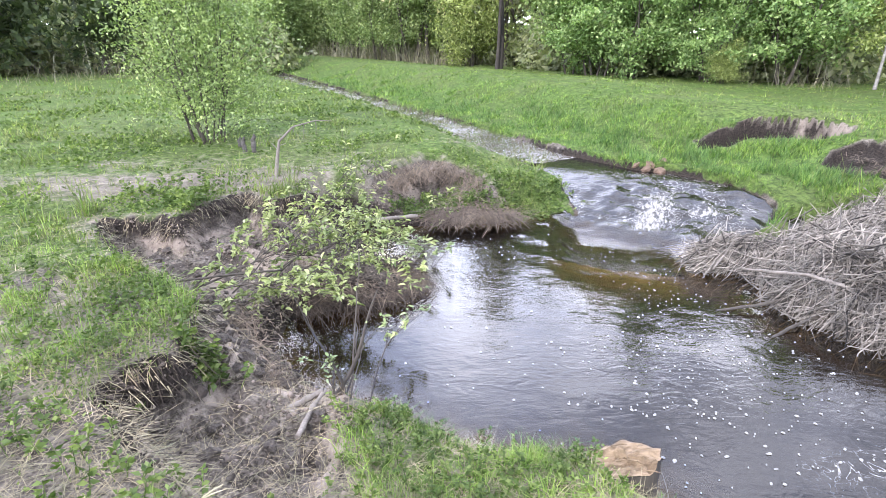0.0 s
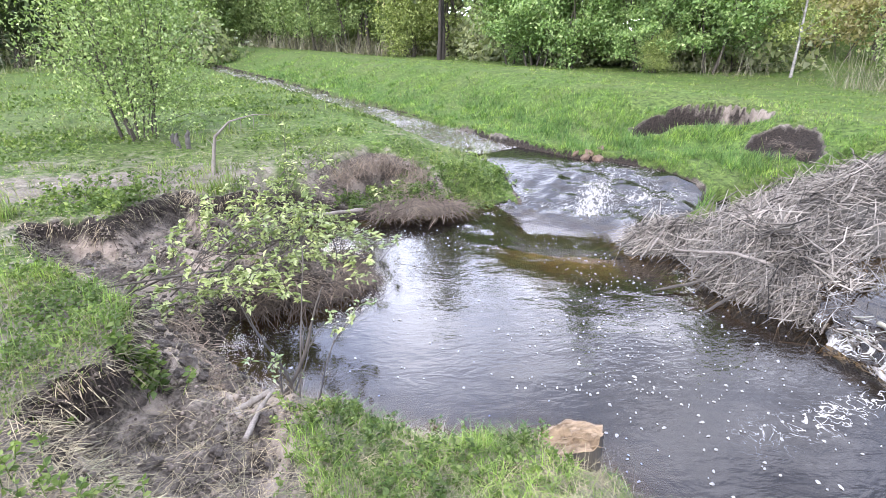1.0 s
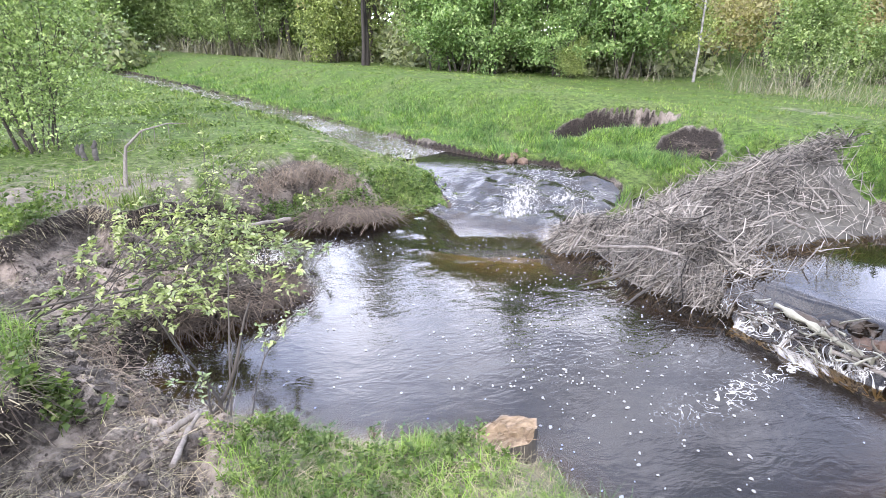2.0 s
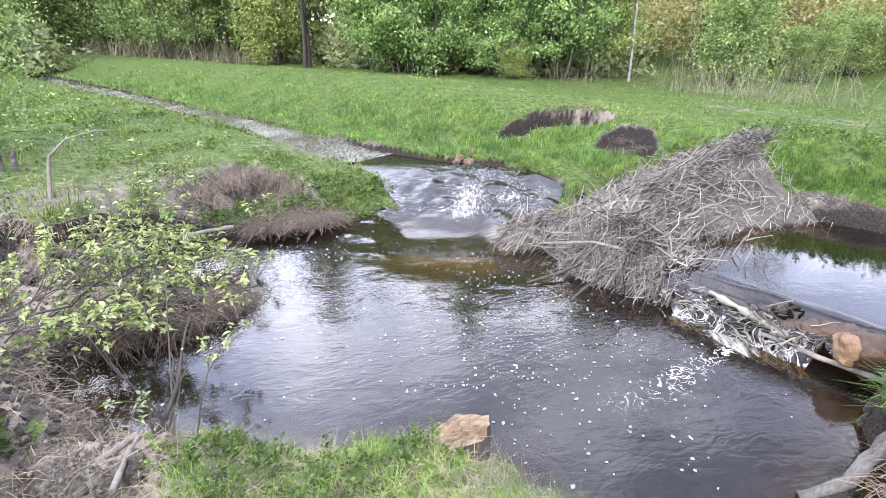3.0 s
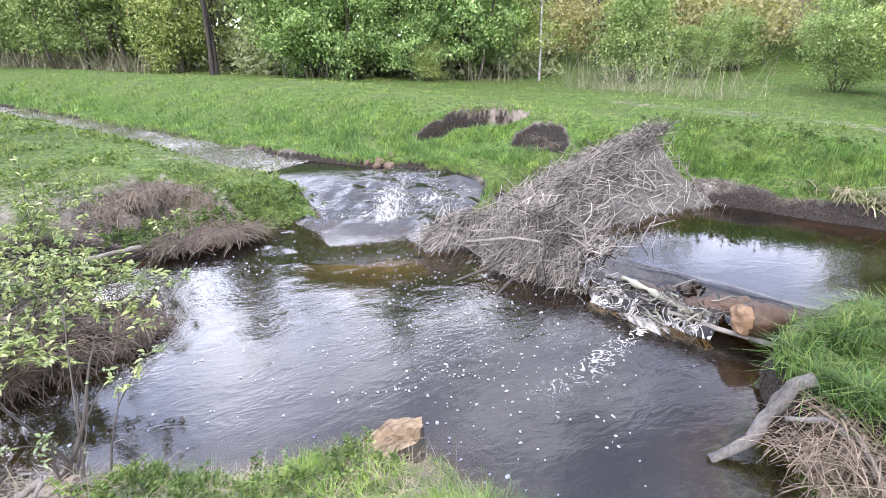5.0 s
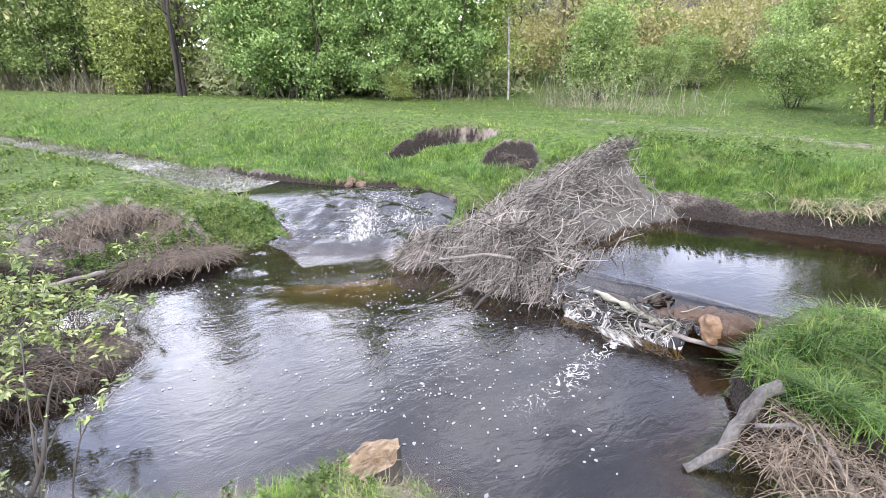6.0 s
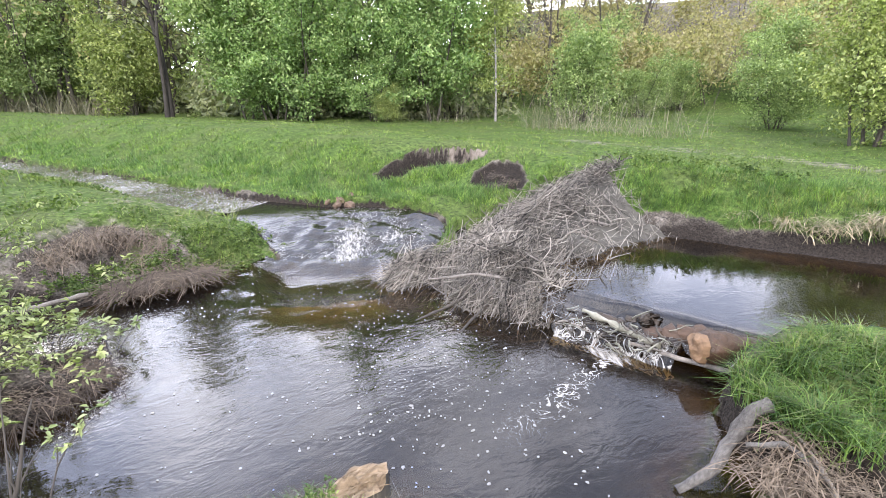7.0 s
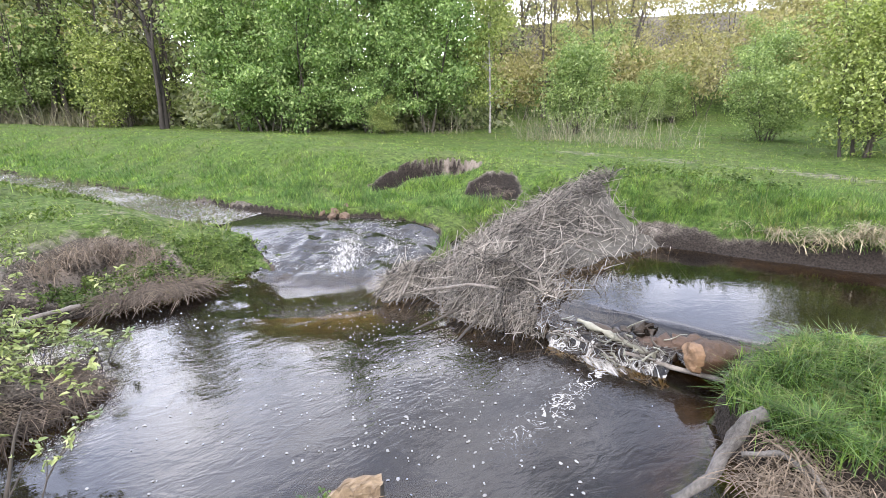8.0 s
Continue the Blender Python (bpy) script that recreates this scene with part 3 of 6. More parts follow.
def grid_mesh(name, xs, ys, z, keep=None):
    nx, ny = len(xs), len(ys)
    X, Y = np.meshgrid(xs, ys)
    co = np.stack([X, Y, z], -1).reshape(-1, 3)
    i, j = np.meshgrid(np.arange(nx - 1), np.arange(ny - 1))
    a = (j * nx + i).ravel()
    quads = np.stack([a, a + 1, a + 1 + nx, a + nx], 1)
    if keep is not None:
        k = keep.ravel()
        quads = quads[k[quads].any(1)]
        used = np.unique(quads)
        remap = np.zeros(len(co), int)
        remap[used] = np.arange(len(used))
        co, quads = co[used], remap[quads]
    return raw_mesh(name, co, quads)


def raw_mesh(name, co, faces):
    """A mesh from arrays; all faces have the same number of corners."""
    me = bpy.data.meshes.new(name)
    n, k = faces.shape
    me.vertices.add(len(co))
    me.vertices.foreach_set("co", np.ascontiguousarray(co, dtype=np.float32).ravel())
    me.loops.add(n * k)
    me.loops.foreach_set("vertex_index", np.ascontiguousarray(faces, dtype=np.int32).ravel())
    me.polygons.add(n)
    me.polygons.foreach_set("loop_start", np.arange(0, n * k, k, dtype=np.int32))
    me.polygons.foreach_set("loop_total", np.full(n, k, dtype=np.int32))
    me.update(calc_edges=True)
    me.validate()
    return me


def shade_smooth(me):
    me.polygons.foreach_set("use_smooth", np.ones(len(me.polygons), bool))
    return me


XS, YS = spread(-4.2, 8.8, 0.08, -420, 420), spread(1.3, 12.0, 0.08, -320, 480)
GX, GY = np.meshgrid(XS, YS)
GZ, MASKS, _ = land(GX, GY)


def lookup(xs, ys, grid, x, y):
    """The value of a gridded surface at one place."""
    i = min(max(int(np.searchsorted(xs, x)) - 1, 0), len(xs) - 2)
    j = min(max(int(np.searchsorted(ys, y)) - 1, 0), len(ys) - 2)
    u, v = (x - xs[i]) / (xs[i + 1] - xs[i]), (y - ys[j]) / (ys[j + 1] - ys[j])
    return float((grid[j, i] * (1 - u) + grid[j, i + 1] * u) * (1 - v) + (grid[j + 1, i] * (1 - u) + grid[j + 1, i + 1] * u) * v)


def height(x, y):
    return lookup(XS, YS, GZ, x, y)


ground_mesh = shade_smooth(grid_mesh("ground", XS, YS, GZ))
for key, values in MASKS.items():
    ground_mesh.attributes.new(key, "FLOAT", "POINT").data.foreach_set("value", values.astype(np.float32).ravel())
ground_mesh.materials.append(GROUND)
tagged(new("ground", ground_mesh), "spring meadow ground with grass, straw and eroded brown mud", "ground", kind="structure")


def water_level(x, y):
    """Surface of the lower water: the pool, the riffle that drops into it and the channel's mouth."""
    z = chute(x, y)
    q, r = 0.43 * (x - 3.0) + 0.9 * (y - 7.2), 0.9 * (x - 3.0) - 0.43 * (y - 7.2)
    churn = smooth(-0.35, 0.3, q) * smooth(3.0, 1.4, q) * smooth(2.0, 0.9, np.abs(r - 0.3))
    z = z + churn * (0.09 * (fbm(x, y, 4.2, 3, 41) - 0.5) + 0.012 * np.sin(6.5 * q + 2 * r))
    # the stream plunges under: a smooth trough at the chute's foot, and a standing rim behind it
    z = z - 0.18 * smooth(-2.35, -0.5, q) * smooth(0.75, -0.5, q) * smooth(1.2, 0.6, np.abs(r + 0.3 + 0.25 * q))
    edge = smooth(0.35, 0.0, np.abs(np.hypot(q + 0.6, (r + 0.3) * 0.8) - 1.0))
    z = z + edge * 0.03 * (fbm(x, y, 5.0, 2, 44) - 0.5)
    wave = 0.35 + 0.65 * smooth(3.6, 1.0, np.hypot(x - 2.8, y - 6.4))
    return z + wave * 0.012 * (fbm(x + 0.4 * y, y, 2.6, 3, 43) - 0.5)


wx, wy = np.arange(-2.2, 7.4, 0.05), np.arange(0.0, 10.9, 0.05)
WX, WY = np.meshgrid(wx, wy)
_, _, WD = land(WX, WY)
wet = (np.minimum(WD["low"], WD["pool"]) < 0.35) & (WD["rpool"] > -0.12)
pool_mesh = shade_smooth(grid_mesh("stream_water", wx, wy, water_level(WX, WY), wet))
keep_xy = np.empty(len(pool_mesh.vertices) * 3, np.float32)
pool_mesh.vertices.foreach_get("co", keep_xy)
px_, py_ = keep_xy[0::3].astype(float), keep_xy[1::3].astype(float)
q_, r_ = 0.43 * (px_ - 3.0) + 0.9 * (py_ - 7.2), 0.9 * (px_ - 3.0) - 0.43 * (py_ - 7.2)
white = 0.68 * smooth(-0.1, 0.35, q_) * smooth(2.3, 0.9, q_) * smooth(0.5, 0.06, np.abs(r_ + 0.02 - 0.12 * q_))
white = np.maximum(white, 0.55 * smooth(0.45, 0.1, np.hypot((px_ - 4.1) / 1.2, (py_ - 7.75) / 0.8)))
white = np.maximum(white, 0.18 * smooth(0.0, 0.5, q_) * smooth(3.2, 1.5, q_) * smooth(1.9, 0.8, np.abs(r_ - 0.7)))
white = np.maximum(white, 0.85 * smooth(0.3, 0.06, np.hypot((px_ - 4.1) / 0.8, (py_ - 3.0) / 1.7)))
deep = np.clip((water_level(px_, py_) - land(px_, py_)[0]) / 0.4, 0, 1)
# stirred-up water hides the bed
deep = np.maximum(deep, smooth(0.0, 0.5, q_))
# the smooth trough below the chute is clear amber
deep = deep * (1 - 0.95 * smooth(-2.3, -1.2, q_) * smooth(0.4, -0.1, q_) * smooth(1.3, 0.7, np.abs(r_ + 0.3 + 0.25 * q_)))
pool_mesh.attributes.new("depth", "FLOAT", "POINT").data.foreach_set("value", deep.astype(np.float32))
trail, run_, _ = along(px_, py_, [(4.2, 3.2, 1.0), (4.04, 2.92, 1.0), (3.69, 2.86, 0.75), (3.38, 2.78, 0.6), (3.1, 2.68, 0.55), (2.7, 2.62, 0.35), (2.3, 2.5, 0.1)])
lace = run_ * smooth(0.1 + 0.3 * (1 - run_), 0.02, trail) * smooth(0.3, 0.5, fbm(px_, py_, 3.0, 2, 56) + 0.3 * run_)
lace = np.maximum(lace, 0.36 * smooth(-0.1, 0.5, q_) * smooth(3.4, 2.0, q_) * smooth(0.42, 0.62, fbm(px_, py_, 1.6, 3, 58) + 0.25 * smooth(1.2, 0.2, np.abs(r_ - 0.5))))
pool_mesh.attributes.new("lace", "FLOAT", "POINT").data.foreach_set("value", lace.astype(np.float32))
pool_mesh.attributes.new("foam", "FLOAT", "POINT").data.foreach_set("value", white.astype(np.float32))
chop = 0.7 * smooth(-0.4, 0.1, q_) * smooth(4.5, 2.0, np.abs(r_)) + 0.5 * smooth(1.1, 0.2, np.hypot((px_ - 3.95) / 0.7, (py_ - 2.8) / 0.9)) + 0.12 * smooth(3.2, 0.6, np.hypot(px_ - 2.6, py_ - 4.6))
pool_mesh.attributes.new("chop", "FLOAT", "POINT").data.foreach_set("value", chop.astype(np.float32))
pool_mesh.materials.append(WATER)
tagged(new("stream_water", pool_mesh), "dark peat-brown rippled stream water with foam flecks", "water", kind="structure")

# the straight channel beyond, a strip along its line
co, n_across = [], 9
line = [Vector(p) for p in CHANNEL]
samples = []
for a, b in zip(line, line[1:]):
    for k in range(max(2, int((b - a).length / 0.25))):
        samples.append(a.lerp(b, k / max(2, int((b - a).length / 0.25))))
samples = [p for p in samples if p.y > 10.4]
for i, p in enumerate(samples):
    q = samples[min(i + 1, len(samples) - 1)] - samples[max(i - 1, 0)]
    side = Vector((q.y, -q.x, 0)).normalized()
    for k in range(n_across):
        w = p + side * (k / (n_across - 1) - 0.5) * 2.1
        co.append((w.x, w.y, CHANNEL_LEVEL + 0.005 + 0.09 * (fbm(w.x, w.y, 2.0, 3, 51) - 0.5)))
quads = np.array([(i * n_across + k, i * n_across + k + 1, (i + 1) * n_across + k + 1, (i + 1) * n_across + k) for i in range(len(samples) - 1) for k in range(n_across - 1)])
chan_mesh = shade_smooth(raw_mesh("channel_water", np.array(co), quads))
flat = np.array(co)
riff = 0.1 + 0.66 * fbm(flat[:, 0], flat[:, 1], 1.1, 3, 53)
chan_mesh.attributes.new("depth", "FLOAT", "POINT").data.foreach_set("value", np.full(len(flat), 0.6, np.float32))
chan_mesh.attributes.new("foam", "FLOAT", "POINT").data.foreach_set("value", riff.astype(np.float32))
chan_mesh.materials.append(RIFFLE)
tagged(new("channel_water", chan_mesh), "straight narrow channel of bright riffled water", "water", kind="structure")

rx_, ry_ = np.arange(3.6, 10.2, 0.06), np.arange(-2.2, 5.0, 0.06)
RX, RY = np.meshgrid(rx_, ry_)
_, _, RD = land(RX, RY)
over = (RX - 4.05) * -0.935 + (RY - 3.7) * -0.354
along_sill = (RX - 4.05) * 0.354 + (RY - 3.7) * -0.935
on_sill = (along_sill > 0.06) & (along_sill < 1.25)
lumps = fbm(RX, RY, 3.2, 2, 52) - 0.5
sheet = RPOOL_LEVEL - 0.33 * smooth(-0.02, 0.18, over + 0.14 * (fbm(RX, RY, 4.0, 2, 54) - 0.5)) - 0.075 * smooth(-0.42, -0.05, over + 0.3 * lumps) + 0.07 * lumps * smooth(-0.5, -0.15, over)
rp_mesh = shade_smooth(grid_mesh("upper_pool_water", rx_, ry_, sheet, ((RD["rpool"] < 0.25) & (over < 0.0) & ((along_sill < 1.65) | (RD["rpool"] < 0.03))) | (on_sill & (over > -0.2) & (over < 0.2) & (along_sill < 1.5))))
flat = np.empty(len(rp_mesh.vertices) * 3, np.float32)
rp_mesh.vertices.foreach_get("co", flat)
fx, fy = flat[0::3].astype(float), flat[1::3].astype(float)
over_v = (fx - 4.05) * -0.935 + (fy - 3.7) * -0.354
deep = np.clip((RPOOL_LEVEL - land(fx, fy)[0]) / 0.5, 0, 1)
rp_mesh.attributes.new("depth", "FLOAT", "POINT").data.foreach_set("value", deep.astype(np.float32))
rp_mesh.attributes.new("lace", "FLOAT", "POINT").data.foreach_set("value", (0.9 * smooth(-0.03, 0.08, over_v)).astype(np.float32))
rp_mesh.attributes.new("foam", "FLOAT", "POINT").data.foreach_set("value", (smooth(0.02, 0.12, over_v) * (0.25 + 0.45 * smooth(0.42, 0.6, fbm(fx, fy, 5.0, 2, 57)))).astype(np.float32))
rp_mesh.materials.append(POOLWATER)
tagged(new("upper_pool_water", rp_mesh), "still dark upper pool held back by the dam", "water", kind="structure")


# ============ builders ============
def part(name, me, material, parent, label=""):
    """Links a mesh as one part under a thing or under another part."""
    ob = new(name, me)
    if material and not me.materials:
        me.materials.append(material)
    ob.parent = parent
    if label:
        tagged(ob, label)
    return ob


def thing(name, at, label, category, group="", kind=""):
    ob = new(name)
    ob.empty_display_size = 0.2
    ob.matrix_basis = Matrix.Translation(at) if not isinstance(at, Matrix) else at
    return tagged(ob, label, category, group, kind)


class Soup:
    """Collects tubes, blades and leaves as arrays and turns them into one mesh."""

    def __init__(self):
        self.co, self.quads, self.n = [], [], 0

    def add(self, co, quads):
        self.co.append(np.asarray(co, float))
        self.quads.append(np.asarray(quads, int) + self.n)
        self.n += len(co)

    def tube(self, pts, radii, sides=6, cap=True):
        pts = np.asarray(pts, float)
        k = len(pts)
        tan = np.gradient(pts, axis=0)
        tan /= np.linalg.norm(tan, axis=1)[:, None] + 1e-9
        ref = np.array([0.0, 0.0, 1.0]) if abs(tan[:, 2]).mean() < 0.8 else np.array([1.0, 0.0, 0.0])
        u = np.cross(tan, ref)
        u /= np.linalg.norm(u, axis=1)[:, None] + 1e-9
        v = np.cross(tan, u)
        ang = np.arange(sides) * 2 * math.pi / sides
        ring = pts[:, None] + np.asarray(radii, float)[:, None, None] * (np.cos(ang)[None, :, None] * u[:, None] + np.sin(ang)[None, :, None] * v[:, None])
        i, j = np.meshgrid(np.arange(k - 1), np.arange(sides), indexing="ij")
        a, b = i * sides + j, i * sides + (j + 1) % sides
        quads = np.stack([a, b, b + sides, a + sides], -1).reshape(-1, 4)
        co = ring.reshape(-1, 3)
        if cap and sides % 2 == 0:
            caps = []
            for base in (0, (k - 1) * sides):
                for s in range(1, sides - 2, 2):
                    caps.append((base, base + s, base + s + 1, base + s + 2))
            quads = np.concatenate([quads, np.array(caps)])
        self.add(co, quads)

    def leaves(self, p, way, size, rs, wide=0.55, fold=0.0):
        """Pointed leaves at p along the unit directions way."""
        n = len(p)
        r = rs.normal(size=(n, 3))
        v = np.cross(way, r)
        v /= np.linalg.norm(v, axis=1)[:, None] + 1e-9
        nrm = np.cross(way, v)
        s = np.asarray(size)[:, None] if np.ndim(size) else size
        mid = p + way * s * 0.45
        co = np.stack([p, mid + v * s * wide * 0.5 + nrm * s * fold, p + way * s, mid - v * s * wide * 0.5 + nrm * s * fold], 1).reshape(-1, 3)
        self.add(co, np.arange(4 * n).reshape(n, 4))

    def tri_leaves(self, p, way, size, rs, wide=0.7):
        """Small three-cornered leaves for far crowns."""
        n = len(p)
        v = np.cross(way, rs.normal(size=(n, 3)))
        v /= np.linalg.norm(v, axis=1)[:, None] + 1e-9
        s = np.asarray(size)[:, None]
        co = np.stack([p + v * s * wide * 0.5, p - v * s * wide * 0.5, p + way * s], 1).reshape(-1, 3)
        self.add(co, np.arange(3 * n).reshape(n, 3))

    def oval_leaves(self, p, way, size, rs, wide=0.42, fold=0.12):
        """Pointed oval leaves, folded a little along the midrib and drooping at the tip."""
        n = len(p)
        up = np.array([[0, 0, 1.0]]) + rs.normal(size=(n, 3)) * 0.45
        v = np.cross(way, up)
        v /= np.linalg.norm(v, axis=1)[:, None] + 1e-9
        nrm = np.cross(v, way)
        s = np.asarray(size)[:, None]
        droop = np.array([[0, 0, -1.0]]) * s * 0.14
        a, b = p + way * s * 0.3, p + way * s * 0.68 + droop * 0.4
        w, tip = v * s * wide * 0.5, p + way * s + droop
        lift = nrm * s * fold
        co = np.stack([p, a + w + lift, b + w * 0.75 + lift, tip, b - w * 0.75 + lift, a - w + lift], 1).reshape(-1, 3)
        k = np.arange(n)[:, None] * 6
        self.add(co, np.concatenate([k + np.array([[0, 1, 2, 3]]), k + np.array([[0, 3, 4, 5]])]))

    def blades(self, p, height, lean, width, rs, bend=0.6):
        """Grass blades: a broad foot, a bent middle, a thin tip."""
        n = len(p)
        az = rs.rand(n) * 2 * math.pi
        out = np.stack([np.cos(az), np.sin(az), np.zeros(n)], 1)
        side = np.stack([-np.sin(az), np.cos(az), np.zeros(n)], 1)
        up = np.array([[0, 0, 1.0]])
        h, l, w = height[:, None], lean[:, None], np.asarray(width)[:, None] if np.ndim(width) else width
        mid = p + up * h * 0.6 + out * l * h * (1 - bend) * 0.6
        tip = p + up * h * (1 - 0.25 * l) + out * l * h
        co = np.stack([p - side * w * 0.5, p + side * w * 0.5, mid + side * w * 0.4, mid - side * w * 0.4, tip + side * w * 0.08, tip - side * w * 0.08], 1).reshape(-1, 3)
        b = np.arange(n)[:, None] * 6
        quads = np.concatenate([b + np.array([[0, 1, 2, 3]]), b + np.array([[3, 2, 4, 5]])])
        self.add(co, quads)

    def straws(self, p, way, length, width, rs, sag=0.1):
        """Thin dead stalks lying along way."""
        n = len(p)
        side = np.cross(way, np.array([[0, 0, 1.0]]))
        side /= np.linalg.norm(side, axis=1)[:, None] + 1e-9
        L, w = length[:, None], width[:, None]
        mid = p + way * L * 0.5 + np.array([[0, 0, 1.0]]) * L * sag
        tip = p + way * L
        co = np.stack([p - side * w / 2, p + side * w / 2, mid + side * w / 2, mid - side * w / 2, tip + side * w / 4, tip - side * w / 4], 1).reshape(-1, 3)
        b = np.arange(n)[:, None] * 6
        self.add(co, np.concatenate([b + np.array([[0, 1, 2, 3]]), b + np.array([[3, 2, 4, 5]])]))

    def mesh(self, name, smooth_faces=False):
        me = raw_mesh(name, np.concatenate(self.co), np.concatenate(self.quads))
        return shade_smooth(me) if smooth_faces else me


def wander(start, way, length, steps, rs, wobble=0.15, lift=0.0):
    """A crooked line of points for a limb."""
    pts, w = [np.asarray(start, float)], np.asarray(way, float)
    w = w / np.linalg.norm(w)
    for _ in range(steps):
        w = w + rs.normal(size=3) * wobble + np.array([0, 0, lift])
        w /= np.linalg.norm(w)
        pts.append(pts[-1] + w * length / steps)
    return np.array(pts)


def unit(v):
    return v / (np.linalg.norm(v, axis=-1, keepdims=True) + 1e-9)


def build_tree(seed, high, wide, stems=1, bare=0.25, leaves=7000, leaf=0.13, trunk=0.09, lean=0.08, clump=0.32, slim=0.5, detail=1.0):
    """Wood and crown meshes of a broad-leaved tree or bush: stems, limbs, twigs and loose clumps of leaves."""
    rs = np.random.RandomState(seed)
    wood, crown, anchors = Soup(), Soup(), []
    for s in range(stems):
        az = rs.rand() * 6.28
        tilt = lean * (0.4 + rs.rand()) * (2.6 if stems > 1 else 1)
        top = high * (1 if s == 0 else 0.6 + 0.38 * rs.rand())
        foot = np.array([math.cos(az), math.sin(az), 0]) * (0.1 * wide * rs.rand() if stems > 1 else 0)
        line_ = wander(foot - np.array([0, 0, 0.15]), (math.cos(az) * tilt, math.sin(az) * tilt, 1), top, 9, rs, 0.06, 0.03)
        r0 = trunk * (1 if s == 0 else 0.5 + 0.4 * rs.rand())
        radii = r0 * np.linspace(1, 0.12, 10) ** 0.9
        radii[0] *= 1.35
        wood.tube(line_, radii, 7)
        limbs = int(((11 if stems > 1 else 20) + high) * detail)
        for k in range(limbs):
            f = bare + (1 - bare) * ((k + rs.rand()) / limbs)
            i = min(int(f * 9), 8)
            p = line_[i] + (line_[i + 1] - line_[i]) * (f * 9 - i)
            a2 = rs.rand() * 6.28
            prof = math.sin(math.pi * min(1, 0.16 + 0.84 * (f - bare) / (1 - bare + 1e-6)) ** slim)
            ln = wide * 0.5 * (0.35 + 0.65 * prof) * (0.65 + 0.5 * rs.rand())
            limb = wander(p, (math.cos(a2), math.sin(a2), 0.55 + 0.5 * rs.rand()), ln, 5, rs, 0.16, 0.02)
            wood.tube(limb[[0, 2, 5]], r0 * 0.34 * (1 - 0.6 * f) * np.array([1, 0.65, 0.2]), 4, cap=False)
            for q in (2, 3, 4, 5):
                anchors.append(limb[q])
            for _ in range(3):
                g = 1 + rs.randint(4)
                tw = wander(limb[g], rs.normal(size=3) * 0.7 + np.array([math.cos(a2), math.sin(a2), 0.4]), ln * 0.45, 3, rs, 0.2)
                wood.tube(tw[[0, 3]], r0 * 0.12 * np.array([1, 0.35]), 3, cap=False)
                anchors += [tw[2], tw[3]]
    anchors = np.array(anchors)
    n = leaves
    pick = anchors[rs.randint(len(anchors), size=n)]
    weight = rs.rand(len(anchors)) ** 2.5
    keep = rs.choice(len(anchors), size=n, p=weight / weight.sum())
    pick = anchors[keep]
    p = pick + rs.normal(size=(n, 3)) * clump * np.array([1, 1, 0.6])
    p[:, 2] = np.maximum(p[:, 2], 0.05 * high * rs.rand(n))
    way = unit(rs.normal(size=(n, 3)) + np.array([0, 0, -0.15]))
    crown.tri_leaves(p, way, leaf * (0.6 + 0.8 * rs.rand(n)), rs)
    return wood.mesh("trunk", True), crown.mesh("crown")


LEAFMATS = {
    "green": leaf_mat("leaves_green", (0.13, 0.225, 0.09), (0.29, 0.44, 0.18), (0.48, 0.61, 0.33), 0.32, 0.8),
    "fresh": leaf_mat("leaves_fresh", (0.155, 0.23, 0.1), (0.31, 0.42, 0.19), (0.48, 0.58, 0.33), 0.32, 0.8),
    "yellow": leaf_mat("leaves_yellow", (0.17, 0.225, 0.08), (0.34, 0.41, 0.16), (0.5, 0.57, 0.29), 0.32, 0.8),
    "grey": leaf_mat("leaves_grey", (0.17, 0.2, 0.135), (0.31, 0.35, 0.23), (0.44, 0.48, 0.32), 0.4, 0.35),
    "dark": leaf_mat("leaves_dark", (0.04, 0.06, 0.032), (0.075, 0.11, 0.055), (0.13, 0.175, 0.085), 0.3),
    "bronze": leaf_mat("leaves_bronze", (0.27, 0.245, 0.155), (0.39, 0.365, 0.23), (0.5, 0.48, 0.31), 0.45, 0.5),
}
KINDS = {}


def plant(kind, x, y, scale=1.0, turn=None, squash=1.0, **new_kind):
    """Sets a tree of a kind on the ground; the first of a kind is built, the rest are copies."""
    rs = np.random.RandomState(int(abs(x * 131 + y * 77)) % 100000)
    turn = rs.rand() * 6.28 if turn is None else turn
    m = Matrix.Translation((x, y, height(x, y) - 0.05)) @ Matrix.Rotation(turn, 4, "Z") @ Matrix.Diagonal((scale * squash, scale * squash, scale, 1))
    if kind in KINDS:
        s0 = KINDS[kind].scale
        return copy_thing(KINDS[kind], m @ Matrix.Diagonal((1 / s0.x, 1 / s0.y, 1 / s0.z, 1)))
    spec = dict(new_kind)
    name, label, cat, group = spec.pop("name"), spec.pop("label"), spec.pop("cat"), spec.pop("group")
    leafm, bark = spec.pop("mat"), spec.pop("bark", BARK)
    wood, crown = build_tree(**spec)
    ob = thing(name, Matrix.Identity(4), label, cat, group)
    part("trunk", wood, bark, ob)
    part("crown", crown, LEAFMATS[leafm], ob)
    ob.matrix_basis = m
    KINDS[kind] = ob
    return ob


# ============ trees and bushes round the meadow ============
TREE = dict(cat="tree", group="trees at the edge of the wood")
BUSH = dict(cat="bush", group="bushes at the edge of the meadow")
plant("big", 12.2, 25.5, 1.0, name="leafy_tree", label="dense bright green leafy tree at the meadow's edge", mat="green", seed=1, high=11.5, wide=6.5, stems=3, bare=0.06,
      leaves=27000, leaf=0.155, trunk=0.075, clump=0.33, **TREE)
